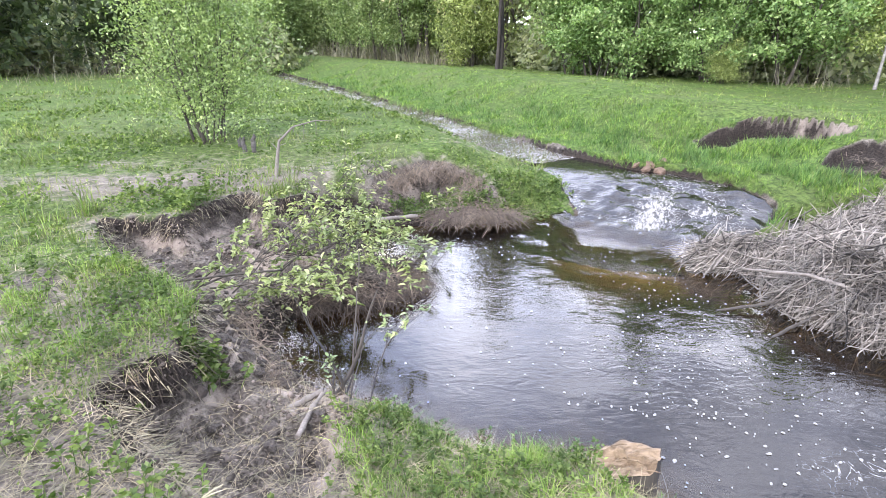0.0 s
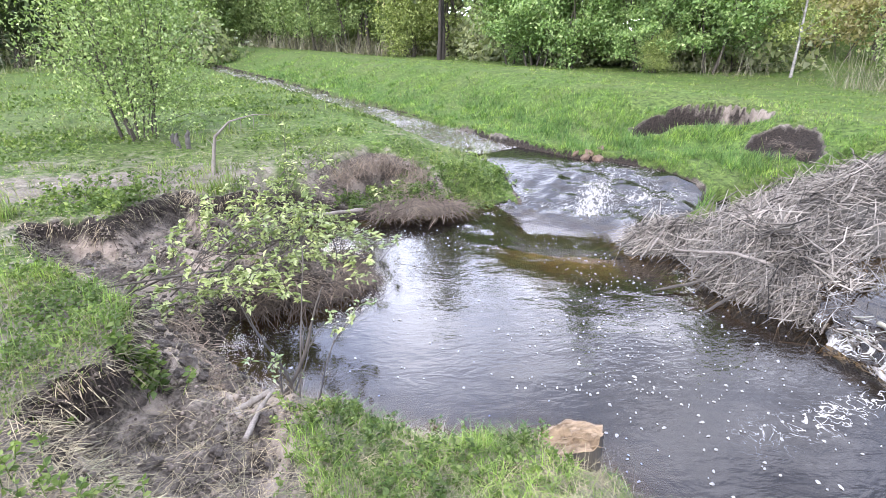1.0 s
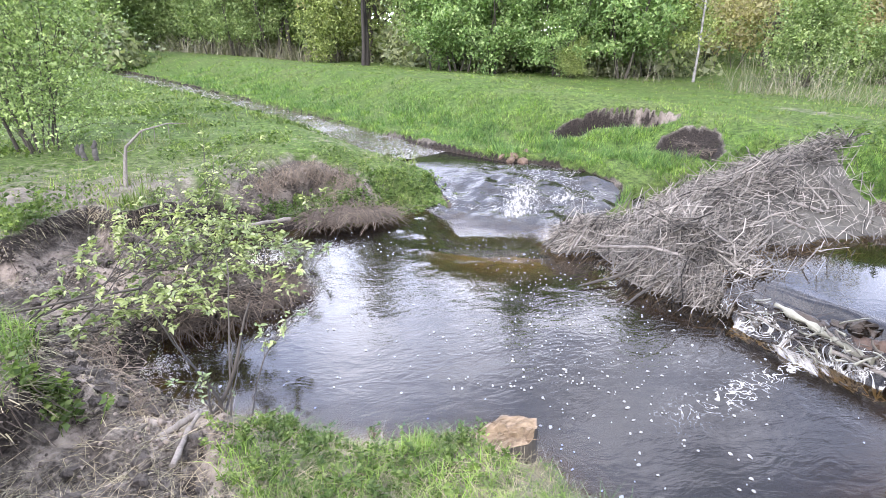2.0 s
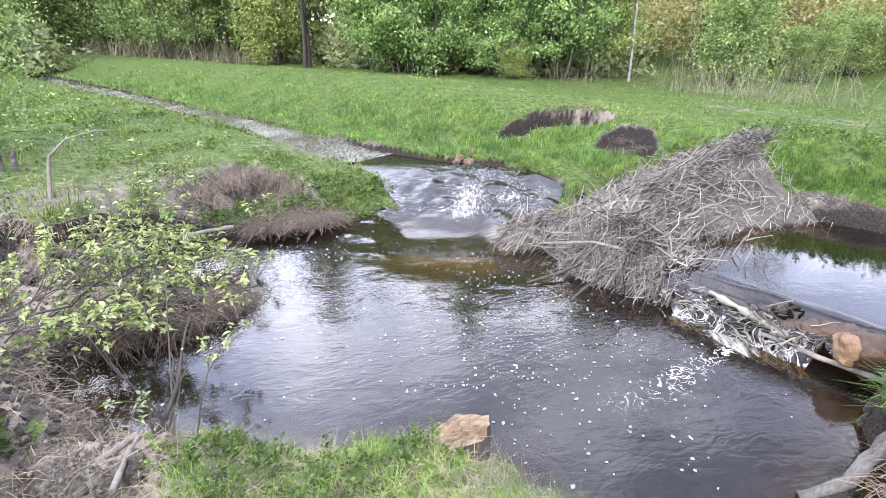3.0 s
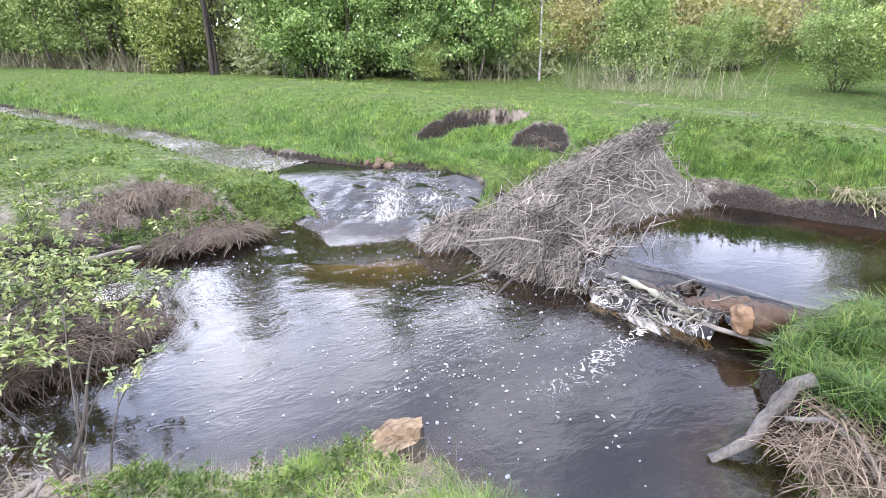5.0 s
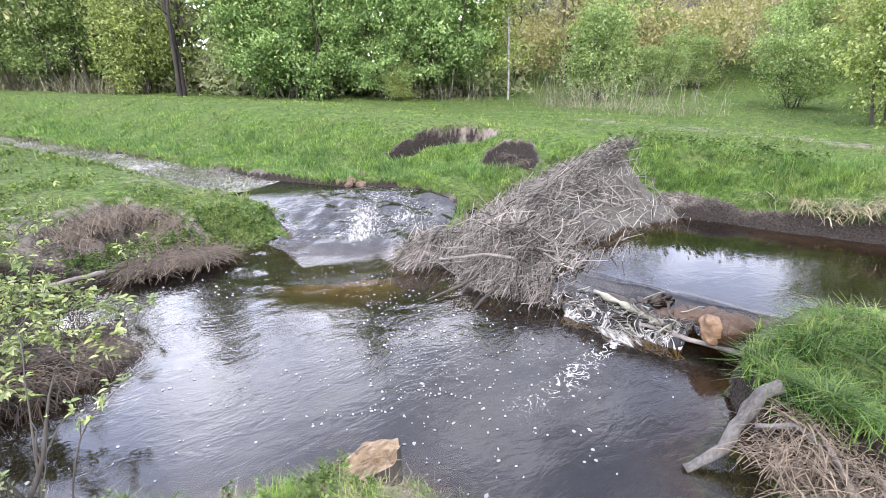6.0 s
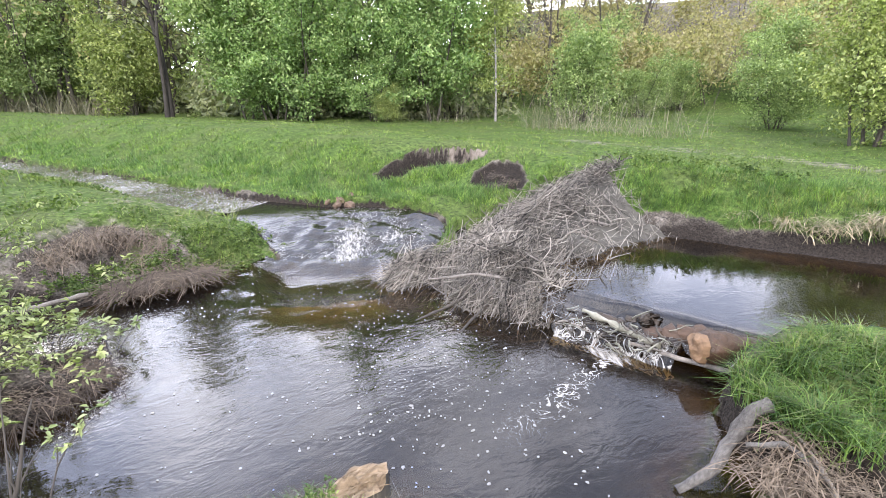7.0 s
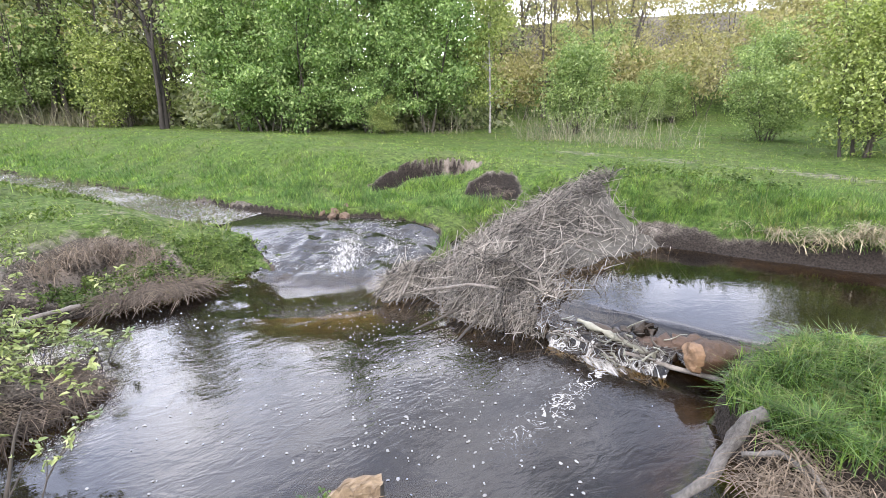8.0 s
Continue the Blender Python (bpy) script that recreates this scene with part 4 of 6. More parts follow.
plant("big2", 9.6, 27.5, 1.0, name="leafy_tree", label="broad green leafy tree with low branches", mat="green", seed=2, high=10.0, wide=6.0, stems=4, bare=0.04,
      leaves=23000, leaf=0.155, trunk=0.065, clump=0.32, **TREE)
plant("pale", 7.2, 30.6, 1.0, name="pale_tree", label="light green young tree with thin dark stems", mat="fresh", seed=3, high=10.5, wide=5.0, stems=4, bare=0.15,
      leaves=9000, leaf=0.19, trunk=0.05, clump=0.36, **TREE)
plant("ybush", 2.1, 40.0, 1.0, name="yellow_green_bush", label="rounded yellow-green bush before the wood", mat="yellow", seed=4, high=7.0, wide=6.0, stems=6, bare=0.04,
      leaves=15000, leaf=0.165, trunk=0.05, clump=0.36, **BUSH)
plant("rbush", -14.0, 60.0, 1.1, name="round_green_bush", label="tall rounded fresh green bush before the far wood", mat="fresh", seed=14, high=8.5, wide=5.0, stems=6, bare=0.03,
      leaves=17000, leaf=0.19, trunk=0.05, clump=0.45, **BUSH)
plant("bushr", 19.3, 17.6, 1.0, name="green_bush", label="dense fresh green bush behind dead reeds", mat="fresh", seed=5, high=5.2, wide=4.2, stems=7, bare=0.04,
      leaves=17000, leaf=0.105, trunk=0.05, clump=0.24, **BUSH)
plant("bushy", 17.6, 5.7, 1.0, name="yellow_green_bush", label="bright yellow-green bush with brown stems below", mat="yellow", seed=6, high=4.6, wide=4.6, stems=8, bare=0.08,
      leaves=22000, leaf=0.088, trunk=0.05, clump=0.2, **BUSH)
plant("tall", 3.5, 34.7, 1.0, name="tall_dark_tree", label="tall forked tree with a dark bare trunk", mat="grey", bark=DARKBARK, seed=7, high=19.0, wide=9.0, stems=2, bare=0.3,
      leaves=1800, leaf=0.2, trunk=0.19, clump=0.5, lean=0.1, **TREE)
plant("thin", -14.0, 70.0, 1.0, name="wood_tree", label="thin grey-green tree of the far wood", mat="grey", seed=8, detail=0.6, high=15.0, wide=5.0, stems=1, bare=0.2,
      leaves=2200, leaf=0.3, trunk=0.14, clump=0.6, **TREE)
plant("dark", -20.5, 33.0, 1.0, name="dark_tree", label="dark-leaved tree of the thicket and the far wood", mat="dark", seed=9, detail=0.6, high=9.0, wide=6.0, stems=4, bare=0.02,
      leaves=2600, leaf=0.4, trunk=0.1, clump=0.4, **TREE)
plant("birch", 16.35, 20.4, 1.0, name="birch_tree", label="slender young birch with white bark", mat="yellow", bark=BIRCHBARK, seed=10, high=12.0, wide=3.4, stems=1, bare=0.1,
      leaves=14000, leaf=0.12, trunk=0.055, clump=0.28, lean=0.02, **TREE)
plant("twiggy", 30.0, 30.0, 1.0, name="bare_tree", label="nearly leafless tree with brown twigs", mat="bronze", seed=11, high=11.0, wide=6.0, stems=2, bare=0.2,
      leaves=900, leaf=0.16, trunk=0.12, clump=0.4, **TREE)
plant("sapling", 44.0, 20.0, 1.0, name="bronze_sapling", label="brownish sapling in young spring leaf on the hill", mat="bronze", seed=12, detail=0.3, high=3.6, wide=3.0, stems=3, bare=0.1,
      leaves=1100, leaf=0.17, trunk=0.03, clump=0.4, **TREE)

for kind, x, y, s in (
        ("big", 14.6, 23.5, 0.98), ("big2", 11.6, 23.9, 0.62), ("big2", 16.6, 24.6, 0.8), ("twiggy", 18.5, 27.0, 1.1), ("big2", 8.2, 29.0, 0.9), ("thin", 10.6, 33.0, 0.9),
        ("pale", 8.4, 34.0, 1.05), ("twiggy", 1.0, 49.0, 1.4), ("thin", -1.5, 52.0, 0.9), ("tall", -2.5, 52.0, 0.9),
        ("thin", -3.6, 50.5, 0.8), ("ybush", 11.7, 22.9, 0.26),  ("pale", -9.5, 64.0, 1.1), ("pale", -22.0, 66.0, 1.1), ("pale", -19.0, 52.0, 1.15),
        ("tall", -6.0, 62.0, 0.8), ("tall", -12.5, 74.0, 0.85), ("tall", -18.0, 80.0, 0.9), ("tall", 10.0, 52.0, 0.95), ("tall", 16.0, 40.0, 0.85), ("tall", 1.0, 60.0, 0.9),
        ("thin", -10.0, 76.0, 1.0), ("thin", -5.0, 66.0, 1.1), ("thin", -8.0, 58.0, 0.95), ("thin", 0.5, 54.0, 1.1), ("thin", 5.0, 50.0, 1.2), ("thin", 9.0, 44.0, 1.1),
        ("thin", 13.0, 38.0, 1.0), ("thin", 18.0, 34.0, 1.0), ("thin", 22.0, 31.0, 0.95), ("thin", -24.0, 76.0, 1.0), ("thin", -30.0, 70.0, 1.1), ("thin", -17.0, 72.0, 1.1),
        ("dark", -24.5, 30.0, 1.05), ("dark", -17.5, 37.5, 1.0), ("dark", -29.0, 36.0, 1.3), ("dark", -22.0, 41.0, 1.35), ("dark", -26.0, 24.5, 1.0), ("dark", -31.0, 27.0, 1.4),
        ("pale", -14.8, 40.0, 0.95), ("pale", -17.0, 45.0, 1.0), ("dark", -21.5, 50.0, 1.3), ("dark", 8.0, 39.0, 0.6), ("dark", 20.5, 29.0, 0.6),
        ("bushr", 23.6, 17.6, 0.6), ("bushr", 26.5, 17.5, 0.65), ("bushr", 21.6, 10.2, 0.7), ("bushr", 28.5, 22.5, 0.9), ("bushy", 20.5, 4.2, 1.15), ("bushy", 19.5, 2.0, 1.0),
        ("bushr", 27.5, 7.0, 0.8), ("bushr", 30.0, 14.5, 1.0), ("bushy", 24.0, 0.5, 1.2), ("bushr", 22.5, -3.0, 1.2), ("big2", 33.0, -4.0, 1.1),
        ("big", 30.0, -9.0, 1.1), ("tall", 38.0, 2.0, 0.75), ("tall", 40.0, -9.0, 0.8), ("dark", 34.0, 3.0, 1.2), ("dark", 36.0, -2.0, 1.4), ("big2", 31.0, 1.0, 1.15),
        ("twiggy", 33.0, 38.0, 1.2), ("twiggy", 35.5, 36.0, 1.3), ("twiggy", 38.0, 34.5, 1.1), ("twiggy", 31.0, 41.0, 1.3), ("twiggy", -2.5, 46.0, 1.6), ("twiggy", 2.6, 44.5, 1.6), ("twiggy", -6.0, 55.0, 1.7), ("twiggy", 6.5, 41.0, 1.6), ("thin", -1.0, 45.5, 1.25), ("thin", 4.6, 40.5, 1.2), ("thin", -5.6, 52.0, 1.3), ("twiggy", 24.5, 25.5, 1.0), ("twiggy", 27.5, 22.5, 0.85), ("twiggy", 33.0, 26.0, 1.0), ("twiggy", 37.0, 30.0, 1.1), ("thin", 27.0, 33.0, 1.0), ("thin", 34.0, 38.0, 1.0)):
    plant(kind, x, y, s)

for deg, q, size in ((-11, 66, 1.0), (-8.5, 60, 0.95), (-6.2, 57, 0.9), (-4.4, 53, 0.95), (-2.6, 55, 1.05), (-0.8, 49, 0.95), (1.2, 46, 0.9), (-15.5, 62, 1.1), (-18, 58, 1.0), (-8.8, 47, 0.85), (-6.4, 45, 0.8), (-4.2, 46, 0.9)):
    plant("pale", q * math.sin(radians(deg)), q * math.cos(radians(deg)), size)
rs = np.random.RandomState(77)
# the wood closes the view all round behind the first trees
for k in range(24):
    f = k / 23
    plant(("thin", "twiggy", "twiggy", "tall")[k % 4], -58 + 88 * f + 3 * rs.normal(), 84 - 46 * f ** 1.6 + 4 * rs.rand() + (0 if f > 0.12 else -30 * (0.12 - f) / 0.12), 1.0 + 0.35 * rs.rand())
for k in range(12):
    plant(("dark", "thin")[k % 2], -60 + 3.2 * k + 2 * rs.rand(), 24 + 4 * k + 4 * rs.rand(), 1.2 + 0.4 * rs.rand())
for k in range(120):
    q, a = 31 + 33 * rs.rand(), radians(38 + 50 * rs.rand())
    plant("sapling", q * math.sin(a), q * math.cos(a), 0.8 + 0.6 * rs.rand())
plant("backing", 26.0, 44.0, 1.0, name="wood_tree", label="leafy grey-green tree deep in the wood", mat="grey", seed=16, detail=0.6, high=15.0, wide=8.5, stems=2, bare=0.03,
      leaves=4500, leaf=0.46, trunk=0.14, clump=0.7, **TREE)
for k in range(34):
    f = k / 33
    plant(("backing", "backing", "pale")[k % 3], -62 + 84 * f + 2.5 * rs.normal(), 92 - 50 * f ** 1.5 + 5 * rs.rand(), 1.0 + 0.3 * rs.rand())
for k in range(9):
    plant("backing", -47 + 4.2 * k + rs.rand(), 44 + 5.0 * k + 3 * rs.rand(), 0.9 + 0.3 * rs.rand())
# undergrowth below the first trees
plant("under", 13.4, 26.0, 1.0, name="undergrowth_bush", label="low greyish undergrowth bush beneath the trees", mat="grey", seed=15, detail=0.25, high=2.2, wide=3.6, stems=6, bare=0.0,
      leaves=1500, leaf=0.3, trunk=0.03, clump=0.4, cat="bush", group="undergrowth below the trees")
EDGE = [(-22, 72), (-10, 66), (-3, 56), (3, 47), (7.5, 34), (11.5, 28), (17.5, 24.5)]
for (ax, ay), (bx, by) in zip(EDGE, EDGE[1:]):
    for k in range(5):
        f = (k + rs.rand()) / 5
        plant("under", ax + f * (bx - ax) + 1.0 * rs.rand(), ay + f * (by - ay) + 1.5 * rs.rand(), 0.8 + 0.6 * rs.rand())
for k in range(14):
    plant("under", -36 + 1.7 * k + rs.rand(), 27 + 1.1 * k + 2 * rs.rand(), 1.0 + 0.5 * rs.rand())
for k in range(5):
    plant("dark", 62 + 6 * rs.rand(), 8 + 5 * k + 3 * rs.rand(), 0.55)

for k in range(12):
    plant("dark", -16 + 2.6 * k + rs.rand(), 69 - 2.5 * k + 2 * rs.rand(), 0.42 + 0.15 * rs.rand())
# low tree on the left bank, several thin stems
plant("willow", -4.65, 10.6, 1.0, name="young_alder", label="young many-stemmed tree with pale green spring leaves", mat="fresh", seed=21, high=5.2, wide=3.7, stems=10, bare=0.08,
      leaves=24000, leaf=0.056, trunk=0.028, lean=0.09, clump=0.2, cat="tree", group="")


# ============ the dam of sticks and mud ============
dx, dy = np.arange(2.9, 9.9, 0.06), np.arange(2.9, 8.3, 0.06)
DX, DY = np.meshgrid(dx, dy)
DZ = dam_top(DX, DY)
under = land(DX, DY)[0]
keep = (DZ > np.maximum(under - 0.05, -0.25)) & (DX - 3.1 > 0.05 * (DY - 5))
dam = thing("beaver_dam", (5.6, 5.3, 0.3), "beaver dam of grey sticks, dead stalks and mud", "dam")
core = shade_smooth(grid_mesh("core", dx - 5.6, dy - 5.3, DZ - 0.34 + 0.1 * (fbm(DX, DY, 5.0, 3, 63) - 0.5), keep))
part("mud_core", core, DAMMUD, dam, "grey-brown mud packed between the sticks")


def stick_soup(soup, p, way, length, radius, rs, crook=0.1, sides=5, steps=3):
    pts = wander(p, way, length, steps, rs, crook)
    soup.tube(pts, radius * np.linspace(1, 0.45, steps + 1), sides, cap=False)


def dam_at(x, y):
    return lookup(dx, dy, DZ, x, y)


def dam_point(rs, lo=0.0, hi=1.0):
    """A random place on the dam's body, with its height."""
    while True:
        x, y = 3.2 + 6.0 * rs.rand(), 3.6 + 4.0 * rs.rand()
        z = dam_at(x, y)
        g = height(x, y)
        # the upper mud slope behind carries few sticks
        mud_side = min(max((x - 5.0) / 0.5, 0), 1) * min(max((5.42 + 0.27 * (x - 4.6) - y) / 0.3, 0), 1)
        if z > max(g - 0.02, -0.06) and rs.rand() > 0.9 * mud_side and rs.rand() < 0.2 + 1.1 * smooth(0.35, 0.6, fbm(x, y, 2.6, 3, 65)):
            return x, y, z


rs = np.random.RandomState(31)
twigs = Soup()
for k in range(8000):
    x, y, z = dam_point(rs)
    az = rs.normal(0.25, 0.4) + (math.pi if rs.rand() < 0.5 else 0) if rs.rand() < 0.62 else rs.rand() * 6.28
    way = np.array([math.cos(az), math.sin(az), 0.0])
    z2 = dam_at(x + 0.3 * way[0], y + 0.3 * way[1])
    way[2] = (z2 - z) / 0.3 + rs.normal() * 0.25
    ln = 0.2 + 0.55 * rs.rand() ** 1.6
    stick_soup(twigs, np.array([x, y, z + 0.03 * rs.rand()]) - 0.4 * ln * way - np.array([5.6, 5.3, 0.3]), way, ln, 0.0035 + 0.0065 * rs.rand() ** 2, rs, 0.24, 4, 3)
# a mat of dead stalks between them
k = 9000
x, y = 3.2 + 5.6 * rs.rand(k), 3.6 + 3.7 * rs.rand(k)
z, g = dam_top(x, y), land(x, y)[0]
sel = (z > np.maximum(g - 0.02, -0.06)) & (rs.rand(k) > 0.8 * np.clip((x - 5.0) / 0.5, 0, 1) * np.clip((5.42 + 0.27 * (x - 4.6) - y) / 0.3, 0, 1))
az = rs.normal(0.25, 0.7, k)
run = np.stack([np.cos(az), np.sin(az)], 1)
dz = (dam_top(x + 0.25 * run[:, 0], y + 0.25 * run[:, 1]) - z) / 0.25
way = unit(np.stack([run[:, 0], run[:, 1], dz + 0.15 * rs.normal(size=k)], 1))
stalks = Soup()
stalks.straws((np.stack([x, y, z + 0.02], 1) - np.array([5.6, 5.3, 0.3]))[sel], way[sel], 0.15 + 0.35 * rs.rand(int(sel.sum())), 0.005 + 0.006 * rs.rand(int(sel.sum())), rs, 0.08)
tagged(part("stalk_mat", stalks.mesh("stalk_mat"), TWIG, dam, "mat of dead grey stalks"), kind="stuff")
tagged(part("twig_tangle", twigs.mesh("twig_tangle"), TWIG, dam, "tangle of thin grey twigs and stalks"), kind="stuff")

DAMSTICK = simple("dam_stick_bark", (0.06, 0.053, 0.045), (0.38, 0.345, 0.295), 20, 0.85, 0.5, 0.008, 0.6, (4, 4, 0.6))
stick_meshes = []
for k in range(9):
    s = Soup()
    stick_soup(s, np.zeros(3), (1, 0, 0), 1.0, 0.014, np.random.RandomState(200 + k), 0.13, 6, 6)
    me = s.mesh("stick", True)
    me.materials.append(DAMSTICK)
    stick_meshes.append(me)
for k in range(290):
    x, y, z = dam_point(rs)
    az = rs.normal(0.25, 0.45) + (math.pi if rs.rand() < 0.5 else 0) if rs.rand() < 0.6 else rs.rand() * 6.28
    ln = 0.45 + 0.8 * rs.rand() ** 1.8
    dx_, dy_ = math.cos(az), math.sin(az)
    z2 = dam_at(x + 0.4 * dx_, y + 0.4 * dy_)
    pitch = math.atan2(z2 - z, 0.4) + rs.normal() * 0.1
    ob = part("stick", stick_meshes[k % 9], None, dam)
    fat = 0.4 + 0.9 * rs.rand() ** 2.5
    ob.matrix_basis = (Matrix.Translation((x - 5.6 - 0.4 * ln * dx_, y - 5.3 - 0.4 * ln * dy_, z - 0.3 + 0.03 + 0.03 * rs.rand() - 0.4 * ln * math.sin(pitch)))
                       @ Euler((rs.rand() * 6, -pitch, az)).to_matrix().to_4x4() @ Matrix.Diagonal((ln, fat, fat, 1)))


# ============ logs and single sticks ============
WETBARK = simple("wet_brown_bark", (0.012, 0.009, 0.006), (0.07, 0.05, 0.034), 15, 0.35, 0.7, 0.02, 0.0, (2, 2, 2))
REDBARK = simple("wet_red_brown_bark", (0.012, 0.008, 0.005), (0.1, 0.055, 0.03), 13, 0.5, 1.0, 0.03, 0.0, (1, 1, 1))
ORANGEEND = simple("orange_end_grain", (0.06, 0.032, 0.016), (0.36, 0.225, 0.125), 12, 0.7, 0.8, 0.012)

def log(name, pts, r0, r1, material, label, cat="log", sides=10, knots=0.12, seed=1, group=""):
    """A worn log along a few points, with an uneven skin and closed ends."""
    rs = np.random.RandomState(seed)
    pts = np.asarray(pts, float)
    tt = np.linspace(0, len(pts) - 1, 14)
    fine = np.stack([np.interp(tt, np.arange(len(pts)), pts[:, c]) for c in range(3)], 1)
    fine[1:-1] += rs.normal(size=(12, 3)) * r0 * 0.16
    base = fine[0].copy()
    s = Soup()
    radii = np.linspace(r0, r1, 14) * (1 + knots * rs.normal(size=14))
    s.tube(fine - base, radii, sides)
    ob = new(name, s.mesh(name, False))
    ob.data.materials.append(material)
    for v in ob.data.vertices:
        v.co += Vector((noise.noise(v.co * 13), noise.noise(v.co * 13 + Vector((9, 0, 0))), noise.noise(v.co * 13 + Vector((0, 9, 0))))) * r0 * 0.3
    for p in ob.data.polygons:
        p.use_smooth = len(p.vertices) == 4 and p.index < 13 * sides
    ob.location = base
    return tagged(ob, label, cat, group)


# spillway between the two pools
jam = thing("driftwood_jam", (4.3, 2.95, 0.2), "jam of wet mossy sticks that the upper pool spills over", "driftwood")
rs = np.random.RandomState(63)
for k in range(120):
    f = rs.rand()
    c = np.array([-0.24 + 0.4 * f, 0.66 - 1.15 * f, 0.0]) + np.array([0.07 * rs.normal() - 0.06, 0.05 * rs.normal(), 0.05 * rs.normal()])
    c[2] += 0.05 - 0.9 * max(0.0, -(c[0] + 0.2 - 0.34 * f))
    a = rs.normal(-1.2, 0.5) if rs.rand() < 0.45 else rs.rand() * 6.28
    ln = 0.08 + 0.22 * rs.rand() ** 2
    s = Soup()
    stick_soup(s, c - 0.5 * ln * np.array([math.cos(a), math.sin(a), 0]), (math.cos(a), math.sin(a), 0.35 * rs.normal()), ln, 0.004 + 0.012 * rs.rand() ** 2, rs, 0.25, 6, 4)
    part("stick", s.mesh("stick", True), (MOSSWOOD, TWIG, BARK, MOSSWOOD, BARK)[k % 5], jam)
log("mossy_log", [(4.16, 3.42, 0.33), (4.24, 3.12, 0.28), (4.33, 2.84, 0.22), (4.36, 2.6, 0.2)], 0.03, 0.04, MOSSWOOD, "mossy pale wet log along the sill", seed=3, knots=0.3)
log("sunken_log", [(4.42, 2.86, 0.19), (4.58, 2.62, 0.22), (4.78, 2.32, 0.25)], 0.1, 0.13, REDBARK, "smooth brown log under the spilling water", seed=14, sides=14, knots=0.06)
log("wet_log", [(4.5, 3.05, 0.22), (4.56, 2.93, 0.25), (4.62, 2.84, 0.23)], 0.1, 0.11, WETBARK, "short dark wet log where the water bends over", seed=22, sides=14, knots=0.1)
log("wet_log", [(4.2, 3.5, 0.2), (4.32, 3.25, 0.22), (4.4, 3.02, 0.2)], 0.08, 0.09, WETBARK, "dark wet log under the spilling water", seed=23, sides=14, knots=0.1)
orange = thing("sawn_log", (4.5, 2.3, 0.28), "thick wet brown log with a broken orange end", "log")
AX, SIDE = Vector((0.86, -0.5, -0.1)).normalized(), Vector((0.5, 0.86, 0.0)).normalized()
axis_pts = np.array([AX * k + Vector((0, 0, z)) for k, z in ((0, 0), (0.06, 0.01), (0.14, 0.0), (0.24, 0.01), (0.36, -0.005), (0.5, -0.02), (0.8, -0.04))])
s = Soup()
s.tube(axis_pts, 0.15 * np.array([0.86, 1.04, 1.1, 1.02, 0.94, 0.97, 0.9]), 20)
stem = s.mesh("stem", True)
for v in stem.vertices:
    v.co += Vector((0.3, 0.4, 1.0)).normalized() * 0.035 * noise.noise(v.co * 9) + v.co.normalized() * 0.015 * noise.noise(v.co * 24)
part("stem", stem, REDBARK, orange)
bm = bmesh.new()
rings = []
for f in (1.08, 1.0, 0.86, 0.7, 0.52, 0.34, 0.16):
    ring = []
    for i in range(24):
        a = i * 2 * math.pi / 24
        w = 0.138 * f * (1 + 0.07 * math.sin(3 * a + 1) + 0.1 * noise.noise(Vector((math.cos(a) * 2, math.sin(a) * 2, 5.0))))
        out_ = (-0.03 if f > 1.05 else 0.03) + 0.06 * max(0.0, 1 - f) ** 0.8 + 0.05 * noise.noise(Vector((w * math.cos(a) * 16, w * math.sin(a) * 16, 2.0))) * 0.5
        ring.append(bm.verts.new(-AX * out_ + SIDE * w * math.cos(a) + Vector((0, 0, 1)) * w * math.sin(a)))
    rings.append(ring)
for p, q in zip(rings, rings[1:]):
    for i in range(24):
        bm.faces.new((p[i], p[(i + 1) % 24], q[(i + 1) % 24], q[i]))
bm.faces.new(rings[-1])
bmesh.ops.recalc_face_normals(bm, faces=bm.faces)
face = bpy.data.meshes.new("broken_end")
bm.to_mesh(face)
bm.free()
part("broken_end", face, ORANGEEND, orange, "orange-brown splintered end grain")
log("pale_pole", [(4.3, 2.9, 0.12), (4.42, 2.5, 0.12), (4.64, 1.92, 0.12)], 0.018, 0.026, DEADWOOD, "long pale peeled pole lying below the spillway", cat="stick", seed=5)
# protruding sticks by the dam
log("black_stick", [(2.85, 4.75, 0.03), (3.3, 4.8, 0.06), (3.9, 4.9, 0.16)], 0.012, 0.022, BARK, "dark wet stick reaching over the pool", cat="stick", seed=6)
log("black_stick", [(3.1, 4.25, -0.02), (3.4, 4.4, 0.03), (3.9, 4.6, 0.1)], 0.012, 0.022, BARK, "dark wet stick reaching over the pool", cat="stick", seed=7)
log("pale_branch", [(4.0, 4.5, 0.38), (3.75, 4.75, 0.42), (3.3, 5.2, 0.3)], 0.022, 0.014, DEADWOOD, "pale bleached branch on the dam", cat="stick", seed=8)
log("pale_branch", [(4.1, 6.35, 0.25), (3.6, 6.0, 0.25), (3.3, 5.75, 0.05)], 0.016, 0.01, DEADWOOD, "pale branch at the tip of the dam", cat="stick", seed=9)
for k, (x0, y0, x1, y1, r, label) in enumerate(((6.15, 5.3, 6.5, 5.1, 0.022, "grey split piece of wood on the mud slope"), (5.75, 4.95, 5.95, 4.8, 0.02, "short grey piece of wood on the mud slope"), (6.95, 5.6, 6.85, 5.05, 0.018, "grey stick sliding down the mud slope"))):
    z0, z1 = (max(float(dam_top(np.array([a]), np.array([b]))[0]), height(a, b)) + 0.015 for a, b in ((x0, y0), (x1, y1)))
    log("flat_plank", [(x0, y0, z0), (x1, y1, z1)], r, r * 0.8, DEADWOOD, label, cat="stick", seed=10 + k)
